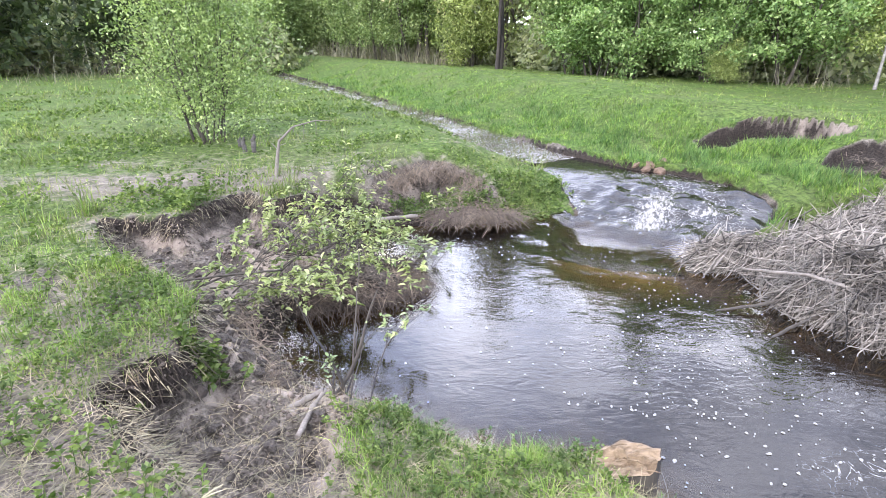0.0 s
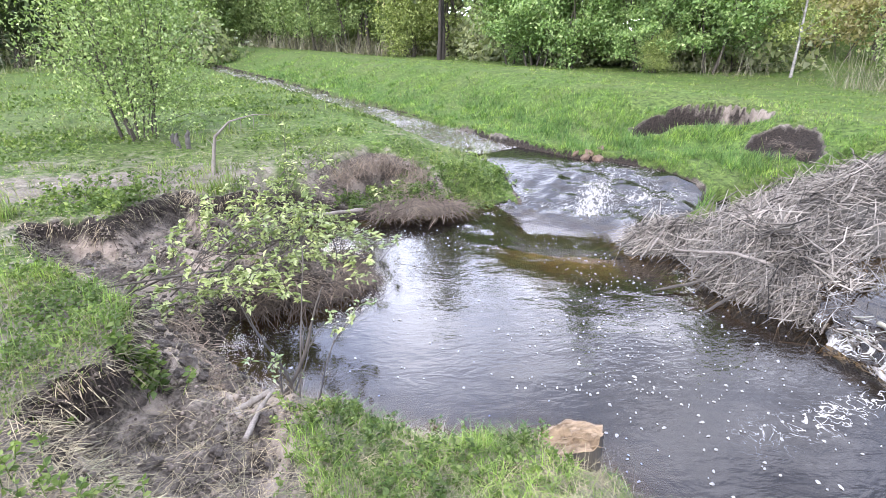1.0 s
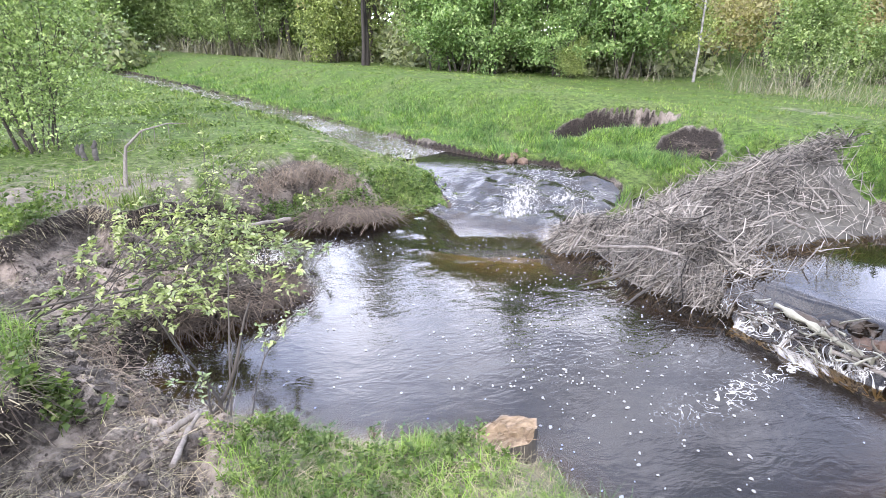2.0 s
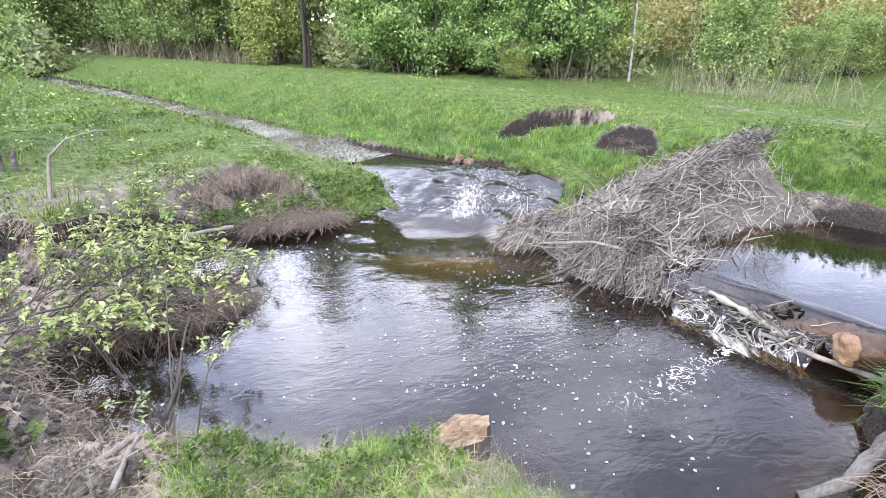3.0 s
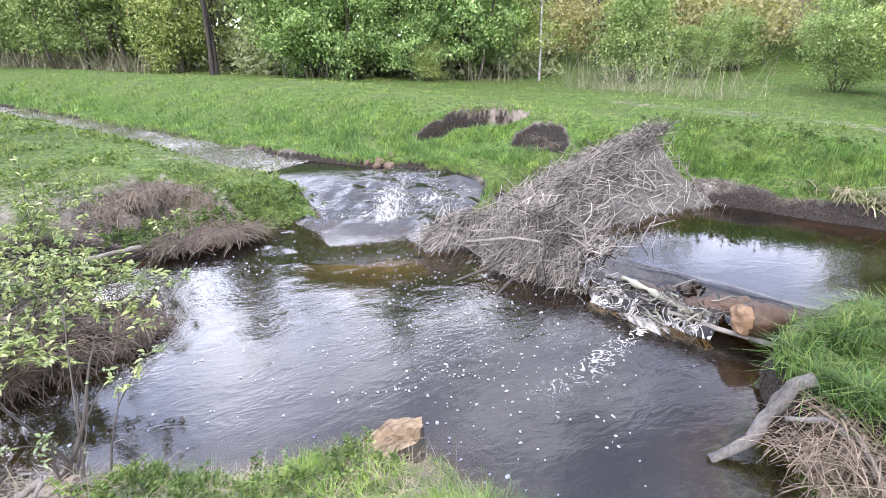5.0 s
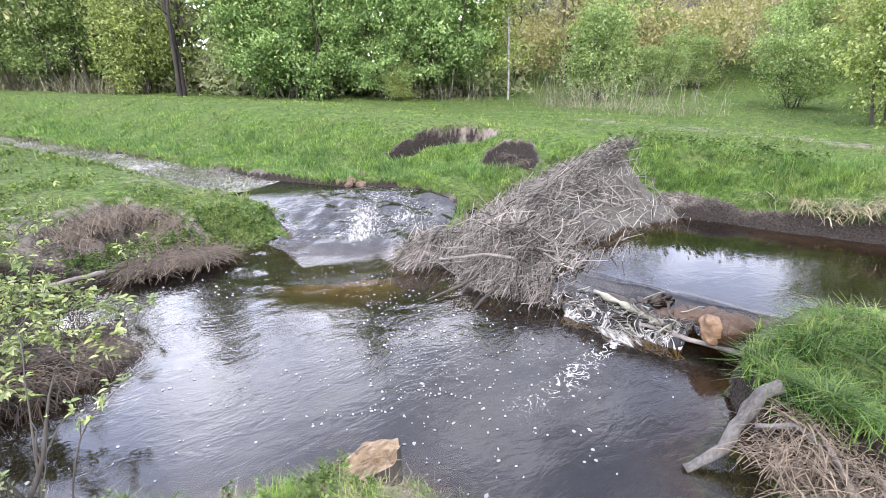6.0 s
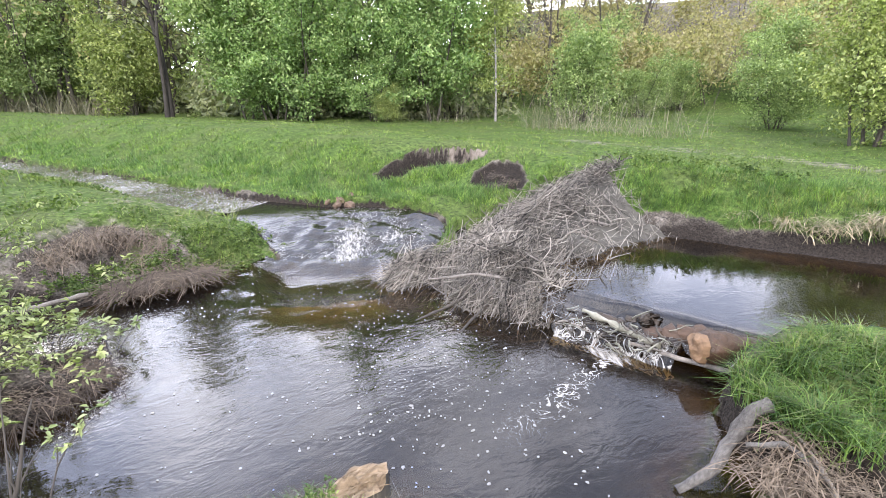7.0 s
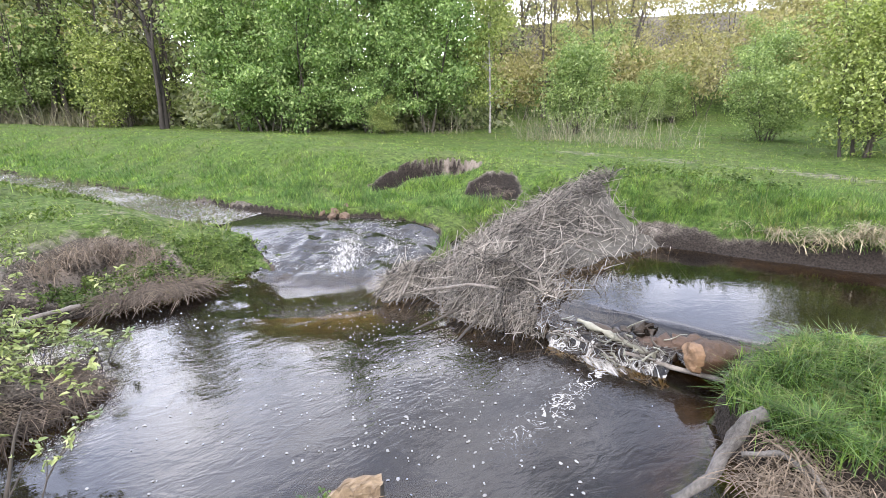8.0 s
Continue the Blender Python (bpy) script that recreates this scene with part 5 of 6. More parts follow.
# driftwood at the mound
log("driftwood_log", [(3.02, 1.48, 0.0), (3.23, 1.39, 0.1), (3.46, 1.41, 0.24), (3.69, 1.41, 0.4), (3.8, 1.34, 0.46)], 0.036, 0.056, GREYLOG, "bleached grey driftwood log leaning on the mound", seed=13, sides=14, knots=0.1)
log("driftwood_branch", [(3.45, 1.3, 0.3), (3.6, 1.12, 0.36), (3.62, 0.9, 0.24), (3.6, 0.7, 0.08)], 0.018, 0.022, GREYLOG, "pale driftwood branch among dead stalks", cat="stick", seed=15)
log("driftwood_branch", [(3.45, 0.62, 0.1), (3.6, 0.85, 0.25), (3.75, 1.1, 0.34)], 0.02, 0.014, DEADWOOD, "pale driftwood branch among dead stalks", cat="stick", seed=16)
# sticks in the gully
log("pale_log", [(-0.8, 3.0, 0.36), (-0.86, 2.8, 0.33), (-0.88, 2.55, 0.34)], 0.014, 0.02, DEADWOOD, "short pale stick lying by the grass edge", cat="stick", seed=17)
log("pale_log", [(-0.8, 2.98, 0.36), (-1.0, 2.9, 0.3), (-1.25, 2.8, 0.26)], 0.026, 0.014, DEADWOOD, "bleached stick lying on the mud", cat="stick", seed=18)
log("thin_stick", [(-2.05, 2.75, 0.62), (-1.8, 2.95, 0.55), (-1.45, 3.2, 0.42)], 0.008, 0.006, DEADWOOD, "thin pale stick across the gully", cat="stick", seed=19)
log("thin_stick", [(-2.3, 3.9, 0.75), (-1.9, 4.1, 0.72), (-1.5, 4.5, 0.6)], 0.011, 0.008, BARK, "thin brown branch over the gully", cat="stick", seed=20)
log("fallen_pole", [(-1.75, 7.25, 0.16), (-1.0, 7.45, 0.12), (-0.35, 7.55, 0.14)], 0.022, 0.03, DEADWOOD, "mossy pole lying along the slumped bank", cat="stick", seed=21)
# beaver-gnawed stumps and a bent dead sapling on the left bank
for k, (x, y, hgt, r) in enumerate(((-3.55, 9.4, 0.26, 0.05), (-3.35, 9.35, 0.32, 0.055), (-3.75, 9.75, 0.18, 0.04))):
    z = height(x, y)
    log("gnawed_stump", [(x, y, z - 0.1), (x, y, z + hgt * 0.6), (x + 0.03, y, z + hgt)], r, r * 0.35, GREYLOG, "small beaver-gnawed stump in the grass", cat="stump", seed=40 + k, group="gnawed stumps")
zb = height(-2.45, 7.6)
sap = thing("dead_sapling", (-2.45, 7.6, zb), "bent leafless dead sapling with a broken top", "tree")
s = Soup()
stem = [(0, 0, -0.1), (0.02, 0, 0.12), (0.05, 0.05, 0.34), (0.09, 0.05, 0.52), (0.3, 0.1, 0.72), (0.62, 0.15, 0.8), (0.85, 0.2, 0.79)]
s.tube(stem, [0.036, 0.028, 0.024, 0.02, 0.012, 0.008, 0.004], 7)
part("stem", s.mesh("stem", True), DEADWOOD, sap)
for a, b in (((0.05, 0.05, 0.4), (-0.06, 0.05, 0.52)), ((0.07, 0.05, 0.45), (0.2, 0.0, 0.5)), ((0.45, 0.12, 0.77), (0.42, 0.12, 0.55)), ((0.62, 0.15, 0.8), (0.6, 0.16, 0.6)), ((0.3, 0.1, 0.72), (0.28, 0.1, 0.6))):
    s = Soup()
    s.tube(wander(a, np.array(b) - np.array(a), np.linalg.norm(np.array(b) - np.array(a)), 3, np.random.RandomState(3), 0.1), [0.007, 0.005, 0.004, 0.002], 4)
    part("twig", s.mesh("twig", True), DEADWOOD, sap)

# ============ sawn stump on the knoll ============
stump = thing("tree_stump", (1.1, 2.38, 0.0), "freshly cut tree stump with splintered pale top", "stump")
rs = np.random.RandomState(5)
N = 36
lobes = [1 + 0.12 * math.sin(2 * a + 1) + 0.08 * math.sin(5 * a) + 0.04 * rs.normal() for a in np.linspace(0, 2 * math.pi, N, endpoint=False)]


def stump_top(u, v):
    """Uneven cut: two sawn levels, a torn ridge between them and rough fibres."""
    step = 0.03 * float(smooth(-0.01, 0.01, u * 0.5 + v + 0.04 * (float(vnoise(u, v, 30, 6)) - 0.5)))
    ridge = 0.05 * math.exp(-((u * 0.5 + v - 0.005) / 0.012) ** 2) * (0.4 + vnoise(u, v, 40, 3))
    return 0.3 + step + ridge + 0.03 * float(vnoise(u, v * 3, 34, 2)) - 0.03 * math.exp(-((u * 0.3 - v - 0.03) / 0.01) ** 2) - 0.05 * max(0, -u - 0.06)


bm = bmesh.new()
rings = []
for zz, rr in ((-0.35, 0.26), (-0.1, 0.22), (0.05, 0.195), (0.18, 0.185), (0.26, 0.182), (None, 0.178)):
    ring = []
    for i in range(N):
        a = i * 2 * math.pi / N
        u, v = rr * lobes[i] * math.cos(a), 0.78 * rr * lobes[i] * math.sin(a)
        ring.append(bm.verts.new((u, v, stump_top(u, v) - 0.004 if zz is None else zz + 0.012 * rs.normal())))
    rings.append(ring)
for a, b in zip(rings, rings[1:]):
    for i in range(N):
        bm.faces.new((a[i], a[(i + 1) % N], b[(i + 1) % N], b[i]))
side_mesh = bpy.data.meshes.new("bark")
bm.to_mesh(side_mesh)
bm.free()
part("bark", side_mesh, BARK, stump)
bm = bmesh.new()
rings = []
for f in (1.0, 0.9, 0.78, 0.64, 0.5, 0.36, 0.22, 0.08):
    ring = []
    for i in range(N):
        a = i * 2 * math.pi / N
        u, v = 0.178 * lobes[i] * f * math.cos(a), 0.78 * 0.178 * lobes[i] * f * math.sin(a)
        ring.append(bm.verts.new((u, v, stump_top(u, v))))
    rings.append(ring)
for a, b in zip(rings, rings[1:]):
    for i in range(N):
        bm.faces.new((a[i], a[(i + 1) % N], b[(i + 1) % N], b[i]))
bm.faces.new(rings[-1])
top_mesh = bpy.data.meshes.new("cut_top")
bm.to_mesh(top_mesh)
bm.free()
part("cut_top", top_mesh, FRESHWOOD, stump, "pale splintered wood of the cut")
s = Soup()
for k in range(9):
    u, v = rs.normal() * 0.07, rs.normal() * 0.05
    a = rs.normal(0.4, 0.5)
    s.tube(np.array([u, v, stump_top(u, v) + 0.006]) + np.array([[0, 0, 0], [0.05 * math.cos(a), 0.05 * math.sin(a), 0.01], [0.1 * math.cos(a), 0.1 * math.sin(a), 0.004]]), [0.007, 0.006, 0.002], 4)
part("splinter", s.mesh("splinter"), FRESHWOOD, stump)

# ============ stones in the far bank ============
rs = np.random.RandomState(9)
for k, (x, y, dz, r) in enumerate(((3.85, 9.62, 0.05, 0.12), (4.08, 9.52, 0.04, 0.14), (3.98, 9.7, 0.15, 0.13), (4.25, 9.62, 0.1, 0.12), (3.72, 9.78, 0.1, 0.1), (4.2, 9.78, 0.2, 0.11))):
    bm = bmesh.new()
    bmesh.ops.create_icosphere(bm, subdivisions=1, radius=r * 1.4)
    for v in bm.verts:
        v.co *= 1 + 0.35 * (noise.noise(v.co * 6 + Vector((k * 5, 0, 0)))) - 0.12 * (v.co.x * v.co.y > 0)
        v.co.z *= 0.6
        v.co *= 0.72
    me = bpy.data.meshes.new("stone")
    bm.to_mesh(me)
    bm.free()
    me.materials.append(STONE)
    ob = new("stone", me)
    ob.matrix_basis = pose(x, y, CHANNEL_LEVEL + 0.65 * dz, rs.rand() * 40, rs.rand() * 40, rs.rand() * 360)
    tagged(ob, "ochre-brown broken stone at the water's edge", "stone", "stones at the water's edge")


# ============ shrubs by the water ============
def leafy_branch(parent, rs, start, way, length, r, leaf, n_leaves, twigs=5, lift=0.0, spread_=0.7, name="branch"):
    """A crooked branch with twigs, and its leaves in small whorls as a part of it."""
    wood, crown = Soup(), Soup()
    line_ = wander(start, way, length, 7, rs, 0.13, lift)
    wood.tube(line_, r * np.linspace(1, 0.25, 8), 6)
    spots = []
    for _ in range(twigs):
        i = 2 + rs.randint(6)
        tw = wander(line_[i], unit(line_[i] - line_[i - 1]) + rs.normal(size=3) * spread_ + np.array([0, 0, 0.25]), length * (0.18 + 0.25 * rs.rand()), 4, rs, 0.18)
        wood.tube(tw, r * 0.4 * np.linspace(1, 0.3, 5), 4)
        spots += list(tw[1:])
    spots = np.array(spots + list(line_[5:]))
    ob = part(name, wood.mesh(name, True), BARK, parent)
    if n_leaves:
        whorls = spots[rs.randint(len(spots), size=max(2, n_leaves // 5))]
        c = whorls[rs.randint(len(whorls), size=n_leaves)] + rs.normal(size=(n_leaves, 3)) * leaf * 0.22
        d_ = unit(rs.normal(size=(n_leaves, 3)) * np.array([1, 1, 0.5]) + np.array([0, 0, 0.12]))
        crown.oval_leaves(c, d_, leaf * (0.5 + 0.75 * rs.rand(n_leaves)), rs)
        part("foliage", crown.mesh("foliage"), SHRUBLEAF, ob, "pale green young leaves")
    return ob


rs = np.random.RandomState(55)
shrub = thing("fallen_shrub", (-1.75, 4.6, 0.45), "leafy shrub fallen from the bank across the pool's edge", "shrub")
FEET = ((-0.45, -0.25, 0.0), (-0.1, 0.0, -0.05), (0.35, 0.3, -0.1), (0.55, 0.9, -0.1), (0.1, 0.55, 0.0))
for k in range(38):
    foot = np.array(FEET[k % 5]) + rs.normal(size=3) * np.array([0.12, 0.14, 0.03])
    az = rs.normal(0.55, 0.55)
    way = np.array([math.cos(az), math.sin(az), 0.12 + 0.42 * rs.rand()])
    leafy_branch(shrub, rs, foot, way, 0.6 + 0.75 * rs.rand(), 0.008, 0.066, 95, 7, -0.03)
for az, up, ln in ((0.9, 0.3, 1.5), (1.1, 0.35, 1.7), (0.6, 0.25, 1.3), (1.5, 0.4, 1.5), (1.25, 0.3, 1.9), (1.9, 0.45, 1.0), (2.6, 0.5, 0.6)):
    leafy_branch(shrub, rs, np.array([0.05, 0.9, 0.12]) + rs.normal(size=3) * 0.08, (math.cos(az), math.sin(az), up), ln, 0.012, 0.066, 110, 9, 0.0)

sprout = thing("willow_sprout", (-0.72, 3.02, 0.3), "thin upright dark shoots with few small leaves", "shrub")
rs = np.random.RandomState(56)
for (ex, ey, ez), n, r in (((0.42, 0.2, 0.74), 4, 0.02), ((-0.02, 0.05, 0.95), 14, 0.012), ((0.14, 0.05, 0.45), 2, 0.008), ((0.5, 0.1, 0.72), 60, 0.008), ((-0.1, 0.05, 0.4), 16, 0.006),
                           ((0.06, 0.0, 0.3), 0, 0.006), ((0.42, 0.42, 0.95), 12, 0.009), ((-0.2, 0.2, 0.3), 8, 0.005)):
    off = rs.normal(size=3) * np.array([0.05, 0.04, 0])
    if n == 60:
        off = np.array([0.2, -0.05, -0.02])
    leafy_branch(sprout, rs, off + np.array([0, 0, -0.08]), np.array((ex, ey, ez)) - off * 0.5, np.linalg.norm((ex, ey, ez)), r, 0.045, n, 2, 0.03, 0.35, "stem")

rs = np.random.RandomState(58)
for k, (x, y, z, n) in enumerate(((-0.2, 6.4, 0.15, 80), (-0.15, 5.9, 0.1, 60), (-0.6, 5.6, 0.2, 90), (-0.1, 7.45, 0.15, 70))):
    s2 = thing("waterside_sprig", (x, y, z), "low leafy sprig at the water's edge", "shrub", "sprigs at the water's edge")
    for q in range(5):
        leafy_branch(s2, rs, np.array([0, 0, -0.15]), np.array([rs.normal() * 0.5, rs.normal() * 0.5, 0.7]), 0.5, 0.006, 0.08, n // 5, 4, name="stem")


# ============ grass, straw, roots and herbs ============
def scatter(n, seed, r_lo, r_hi, az_lo, az_hi):
    """Random places round the viewpoint's bank, thinning outwards, with the lie of the land there."""
    rs = np.random.RandomState(seed)
    r = r_lo * (r_hi / r_lo) ** rs.rand(n)
    az = radians(az_lo) + radians(az_hi - az_lo) * rs.rand(n)
    x, y = r * np.sin(az), r * np.cos(az)
    h, m, d_ = land(x, y)
    dry = (d_["low"] > 0.015) & (d_["pool"] > 0.02) & (d_["rpool"] > 0.05) & (dam_top(x, y) < h)
    return rs, r, x, y, h, m, d_, dry


def tuft_mat_mesh(name, sel, x, y, h, hgt, lean, wid, rs, material, label):
    ob = None
    away = np.hypot(x, y) > 7.5
    for far_off in (False, True):
        pick = sel & (away == far_off)
        if not pick.any():
            continue
        s = Soup()
        p = np.stack([x, y, h - 0.02], 1)[pick]
        if far_off:
            n = len(p)
            az = rs.rand(n) * 6.28
            way = unit(np.stack([np.cos(az) * lean[pick], np.sin(az) * lean[pick], np.ones(n)], 1))
            s.tri_leaves(p, way, hgt[pick] * 1.15, rs, 0.0)
            w = np.asarray(wid)[pick] if np.ndim(wid) else np.full(n, wid)
            side = np.stack([-np.sin(az), np.cos(az), np.zeros(n)], 1) * w[:, None] * 0.5
            co = s.co[0].reshape(n, 3, 3)
            co[:, 0], co[:, 1] = p + side, p - side
        else:
            s.blades(p, hgt[pick], lean[pick], wid[pick], rs)
        ob = new(name, s.mesh(name))
        ob.data.materials.append(material)
        tagged(ob, label, "grass", kind="stuff")
    return ob


rs, r, x, y, h, m, d_, dry = scatter(470000, 91, 1.5, 75.0, -60, 92)
# further off half of the blades stand in tufts
lead = (np.arange(len(x)) // 12) * 12
pull = (r[lead] > 6.0) & (rs.rand(len(x)) < 0.6)
x = np.where(pull, x[lead] + rs.normal(size=len(x)) * 0.0055 * r[lead], x)
y = np.where(pull, y[lead] + rs.normal(size=len(x)) * 0.0055 * r[lead], y)
r = np.hypot(x, y)
h, m, d_ = land(x, y)
dry = (d_["low"] > 0.015) & (d_["pool"] > 0.02) & (d_["rpool"] > 0.05) & (dam_top(x, y) < h)
grow = np.where(pull, (0.5 + 1.4 * rs.rand(len(x)) ** 1.5)[lead], 0.8)
tuft = fbm(x, y, 1.4, 3, 71)
cover = np.clip(1.15 - 1.25 * m["mud"] - 1.05 * m["straw"] - m["sand"], 0, 1) * (0.35 + 1.1 * smooth(0.35, 0.6, tuft))
cover = cover * np.where(d_["east"] < 0.5, 0.3 + 0.7 * smooth(0.47, 0.57, fbm(x, y, 1.1, 3, 72)), 1.0)
cover = np.maximum(cover, 0.95 * (d_["east"] > 0.5) * (m["mud"] < 0.35))
lush = np.where(d_["east"] > 0.5, 0.035 + 0.05 * smooth(3.4, 0.6, d_["low"]) + 0.05 * smooth(2.6, 1.0, d_["rpool"]), 0.045 + 0.06 * smooth(0.45, 0.65, tuft))
knoll = (y < 3.4) & (x > -1.0) & (x < 1.9)
lush = np.where(knoll, 0.06 + 0.08 * smooth(0.45, 0.65, tuft), lush)
onmound = d_["mound"] < 1.05
lush = np.where(onmound, 0.16, lush)
cover = np.where(onmound, 1.0 * smooth(0.95, 0.75, d_["mound"]), cover)
penin = (np.hypot(x - 1.3, (y - 8.7)) < 1.5) & (d_["low"] < 2)
lush = np.where(penin, 0.2, lush)
hgt = lush * (0.45 + 0.9 * rs.rand(len(x))) * (0.65 + 0.75 * smooth(0.35, 0.65, fbm(x, y, 0.9, 3, 78))) * (0.55 + 1.0 * smooth(0.4, 0.66, fbm(x, y, 2.6, 3, 79)))
far = smooth(6.0, 11.0, r)
hgt = hgt * (1 + 0.45 * far) * np.where(far > 0, grow, 1)
lean = 0.25 + 0.75 * rs.rand(len(x)) + 0.3 * onmound + 0.35 * far
wid = np.clip(r * 0.0012, 0.0035, 0.05)
sel = dry & (rs.rand(len(x)) < cover) & ~onmound
pale = rs.rand(len(x)) < np.where(d_["east"] > 0.5, 0.1 + 0.5 * smooth(2.5, 5, d_["low"]) + 0.25 * smooth(0.62, 0.7, fbm(x, y, 1.1, 3, 83)), 0.75 * (1 - onmound) * (1 - knoll * 0.7))
deep = ~pale & (d_["east"] > 0.5) & (rs.rand(len(x)) < 0.6 * np.maximum(smooth(3.2, 1.2, d_["low"]), smooth(2.4, 1.0, d_["rpool"])))
tuft_mat_mesh("grass", sel & ~pale & ~deep, x, y, h, hgt, lean, wid, rs, GRASS, "fresh green spring grass blades")
tuft_mat_mesh("long_grass", sel & deep, x, y, h, hgt * 1.15, lean, wid, rs, LONGGRASS, "long dark green grass on the bank's slope")
tuft_mat_mesh("pale_grass", sel & pale, x, y, h, hgt, lean, wid, rs, GRASSPALE, "paler yellowish meadow grass blades")
# close sward on the far bank's slope, in darker and lighter tufts
rs, r, x, y, h, m, d_, dry = scatter(430000, 92, 6.8, 34.0, -24, 80)
slope = np.maximum(smooth(4.5, 1.0, d_["low"]), smooth(2.8, 0.8, d_["rpool"]))
patch = fbm(x, y, 2.3, 3, 84)
sel = dry & (d_["east"] > 0.5) & (d_["pit"] < 0.02) & (m["mud"] < 0.3 + 0.2 * rs.rand(len(x))) & (rs.rand(len(x)) < 0.45 + 0.55 * slope) & (r < 34)
hgt = (0.035 + 0.055 * slope) * (0.5 + 0.8 * rs.rand(len(x))) * (0.35 + 1.3 * smooth(0.36, 0.62, patch))
lean = 0.4 + 0.9 * rs.rand(len(x))
wid = np.clip(r * 0.0012, 0.004, 0.05)
dark_ = rs.rand(len(x)) < 0.1 + 0.85 * slope * smooth(0.57, 0.43, fbm(x, y, 2.2, 3, 85))
light_ = ~dark_ & (rs.rand(len(x)) < 0.35 * (1 - slope) + 0.15)
tuft_mat_mesh("long_grass", sel & dark_, x, y, h, hgt * 1.2, lean, wid, rs, LONGGRASS, "long dark green grass on the bank's slope")
tuft_mat_mesh("grass", sel & ~dark_ & ~light_, x, y, h, hgt, lean, wid, rs, GRASS, "close fresh green sward on the bank")
tuft_mat_mesh("pale_grass", sel & light_, x, y, h, hgt, lean, wid, rs, GRASSPALE, "pale tufts in the bank's sward")
# extra thick sward on the mound, the knoll and the near left bank
for seed, cx, cy, rad, n, hh, material in ((93, 4.9, 1.2, 1.35, 14000, 0.16, LONGGRASS), (98, 4.85, 1.2, 1.35, 5500, 0.2, GRASSPALE), (99, 4.9, 1.2, 1.35, 9500, 0.17, GRASS), (105, 8.9, 5.0, 2.0, 15000, 0.12, LONGGRASS), (106, 8.9, 5.0, 2.0, 9000, 0.1, GRASS), (107, 9.7, 2.6, 1.7, 9000, 0.12, LONGGRASS), (108, 9.7, 2.6, 1.7, 6000, 0.1, GRASS), (94, 0.35, 2.1, 1.25, 12000, 0.085, GRASS), (95, -2.6, 3.3, 1.3, 5500, 0.09, GRASSPALE), (96, -3.0, 3.6, 1.2, 5200, 0.12, GRASS)):
    rs = np.random.RandomState(seed)
    a, q = rs.rand(n) * 6.28, np.sqrt(rs.rand(n)) * rad
    x, y = cx + q * np.cos(a), cy + q * np.sin(a)
    h, m, d_ = land(x, y)
    t_ = fbm(x, y, 3.0, 3, 75)
    sel = (d_["pool"] > 0.0) & (d_["rpool"] > 0) & (d_["gully"] > 0.02) & (rs.rand(n) < (0.25 + 1.2 * smooth(0.38, 0.6, t_) if cx > -1 else 0.03 + 1.1 * smooth(0.46, 0.6, t_))) & ((d_["mound"] < 0.95) | (x < 2.5) | ((x > 6.6) & (d_["rpool"] > 0.3 + 0.2 * t_) & (m["mud"] < 0.5) & (dam_top(x, y) < h)))
    hgt = hh * (0.45 + 0.9 * rs.rand(n)) * (0.6 + 0.7 * smooth(0.4, 0.65, t_))
    tuft_mat_mesh("grass", sel, x, y, h, hgt, 0.3 + (0.9 if cx < 3 else 1.5) * rs.rand(n), (0.004 if cx < 3 else 0.0065) + 0.003 * rs.rand(n), rs, material, "thick green grass sward on the bank")

# low leafy cover in patches on the left meadow
rs, r, x, y, h, m, d_, dry = scatter(150000, 90, 2.2, 26.0, -70, 20)
patch = fbm(x, y, 0.9, 4, 73)
sel = dry & (d_["east"] < 0.4) & (d_["gully"] > 0.06) & (x < 2.6) & (rs.rand(len(x)) < 1.1 * smooth(0.47, 0.62, patch) * (1 - 0.6 * m["straw"]) + 0.05)
n = int(sel.sum())
az = rs.rand(n) * 6.28
way = unit(np.stack([np.cos(az), np.sin(az), 0.35 + 0.5 * rs.rand(n)], 1))
s = Soup()
lift = (0.02 + 0.07 * smooth(0.5, 0.7, patch[sel])) * rs.rand(n)
s.leaves(np.stack([x[sel], y[sel], h[sel] + lift], 1), way, np.clip(r[sel] * 0.006, 0.022, 0.09) * (0.6 + 0.8 * rs.rand(n)), rs, 0.6, 0.1)
ob = new("meadow_weeds", s.mesh("meadow_weeds"))
ob.data.materials.append(HERB)
tagged(ob, "low leafy weeds in patches on the meadow", "weeds", kind="stuff")

# dead stalks lying about
rs, r, x, y, h, m, d_, dry = scatter(110000, 97, 1.5, 16.0, -75, 60)
want = np.clip(1.0 * m["straw"] * (1 - 0.8 * m["mud"]) + 0.1 * m["mud"] * (d_["gully"] < 0.2) + 0.05, 0, 1)
sel = dry & (rs.rand(len(x)) < want) & (x < 3)
n = int(sel.sum())
az = rs.rand(n) * 6.28
way = np.stack([np.cos(az), np.sin(az), 0.12 * rs.normal(size=n)], 1)
s = Soup()
s.straws(np.stack([x, y, h + 0.012], 1)[sel], way, (0.08 + 0.22 * rs.rand(n) ** 2) * np.clip(5.0 / r[sel], 0.45, 1.0), np.clip(r[sel] * 0.0008, 0.0016, 0.006), rs, 0.05)
ob = new("dead_straw", s.mesh("dead_straw"))
ob.data.materials.append(STRAWMAT)
tagged(ob, "pale dead grass stalks lying on the ground", "straw", kind="stuff")


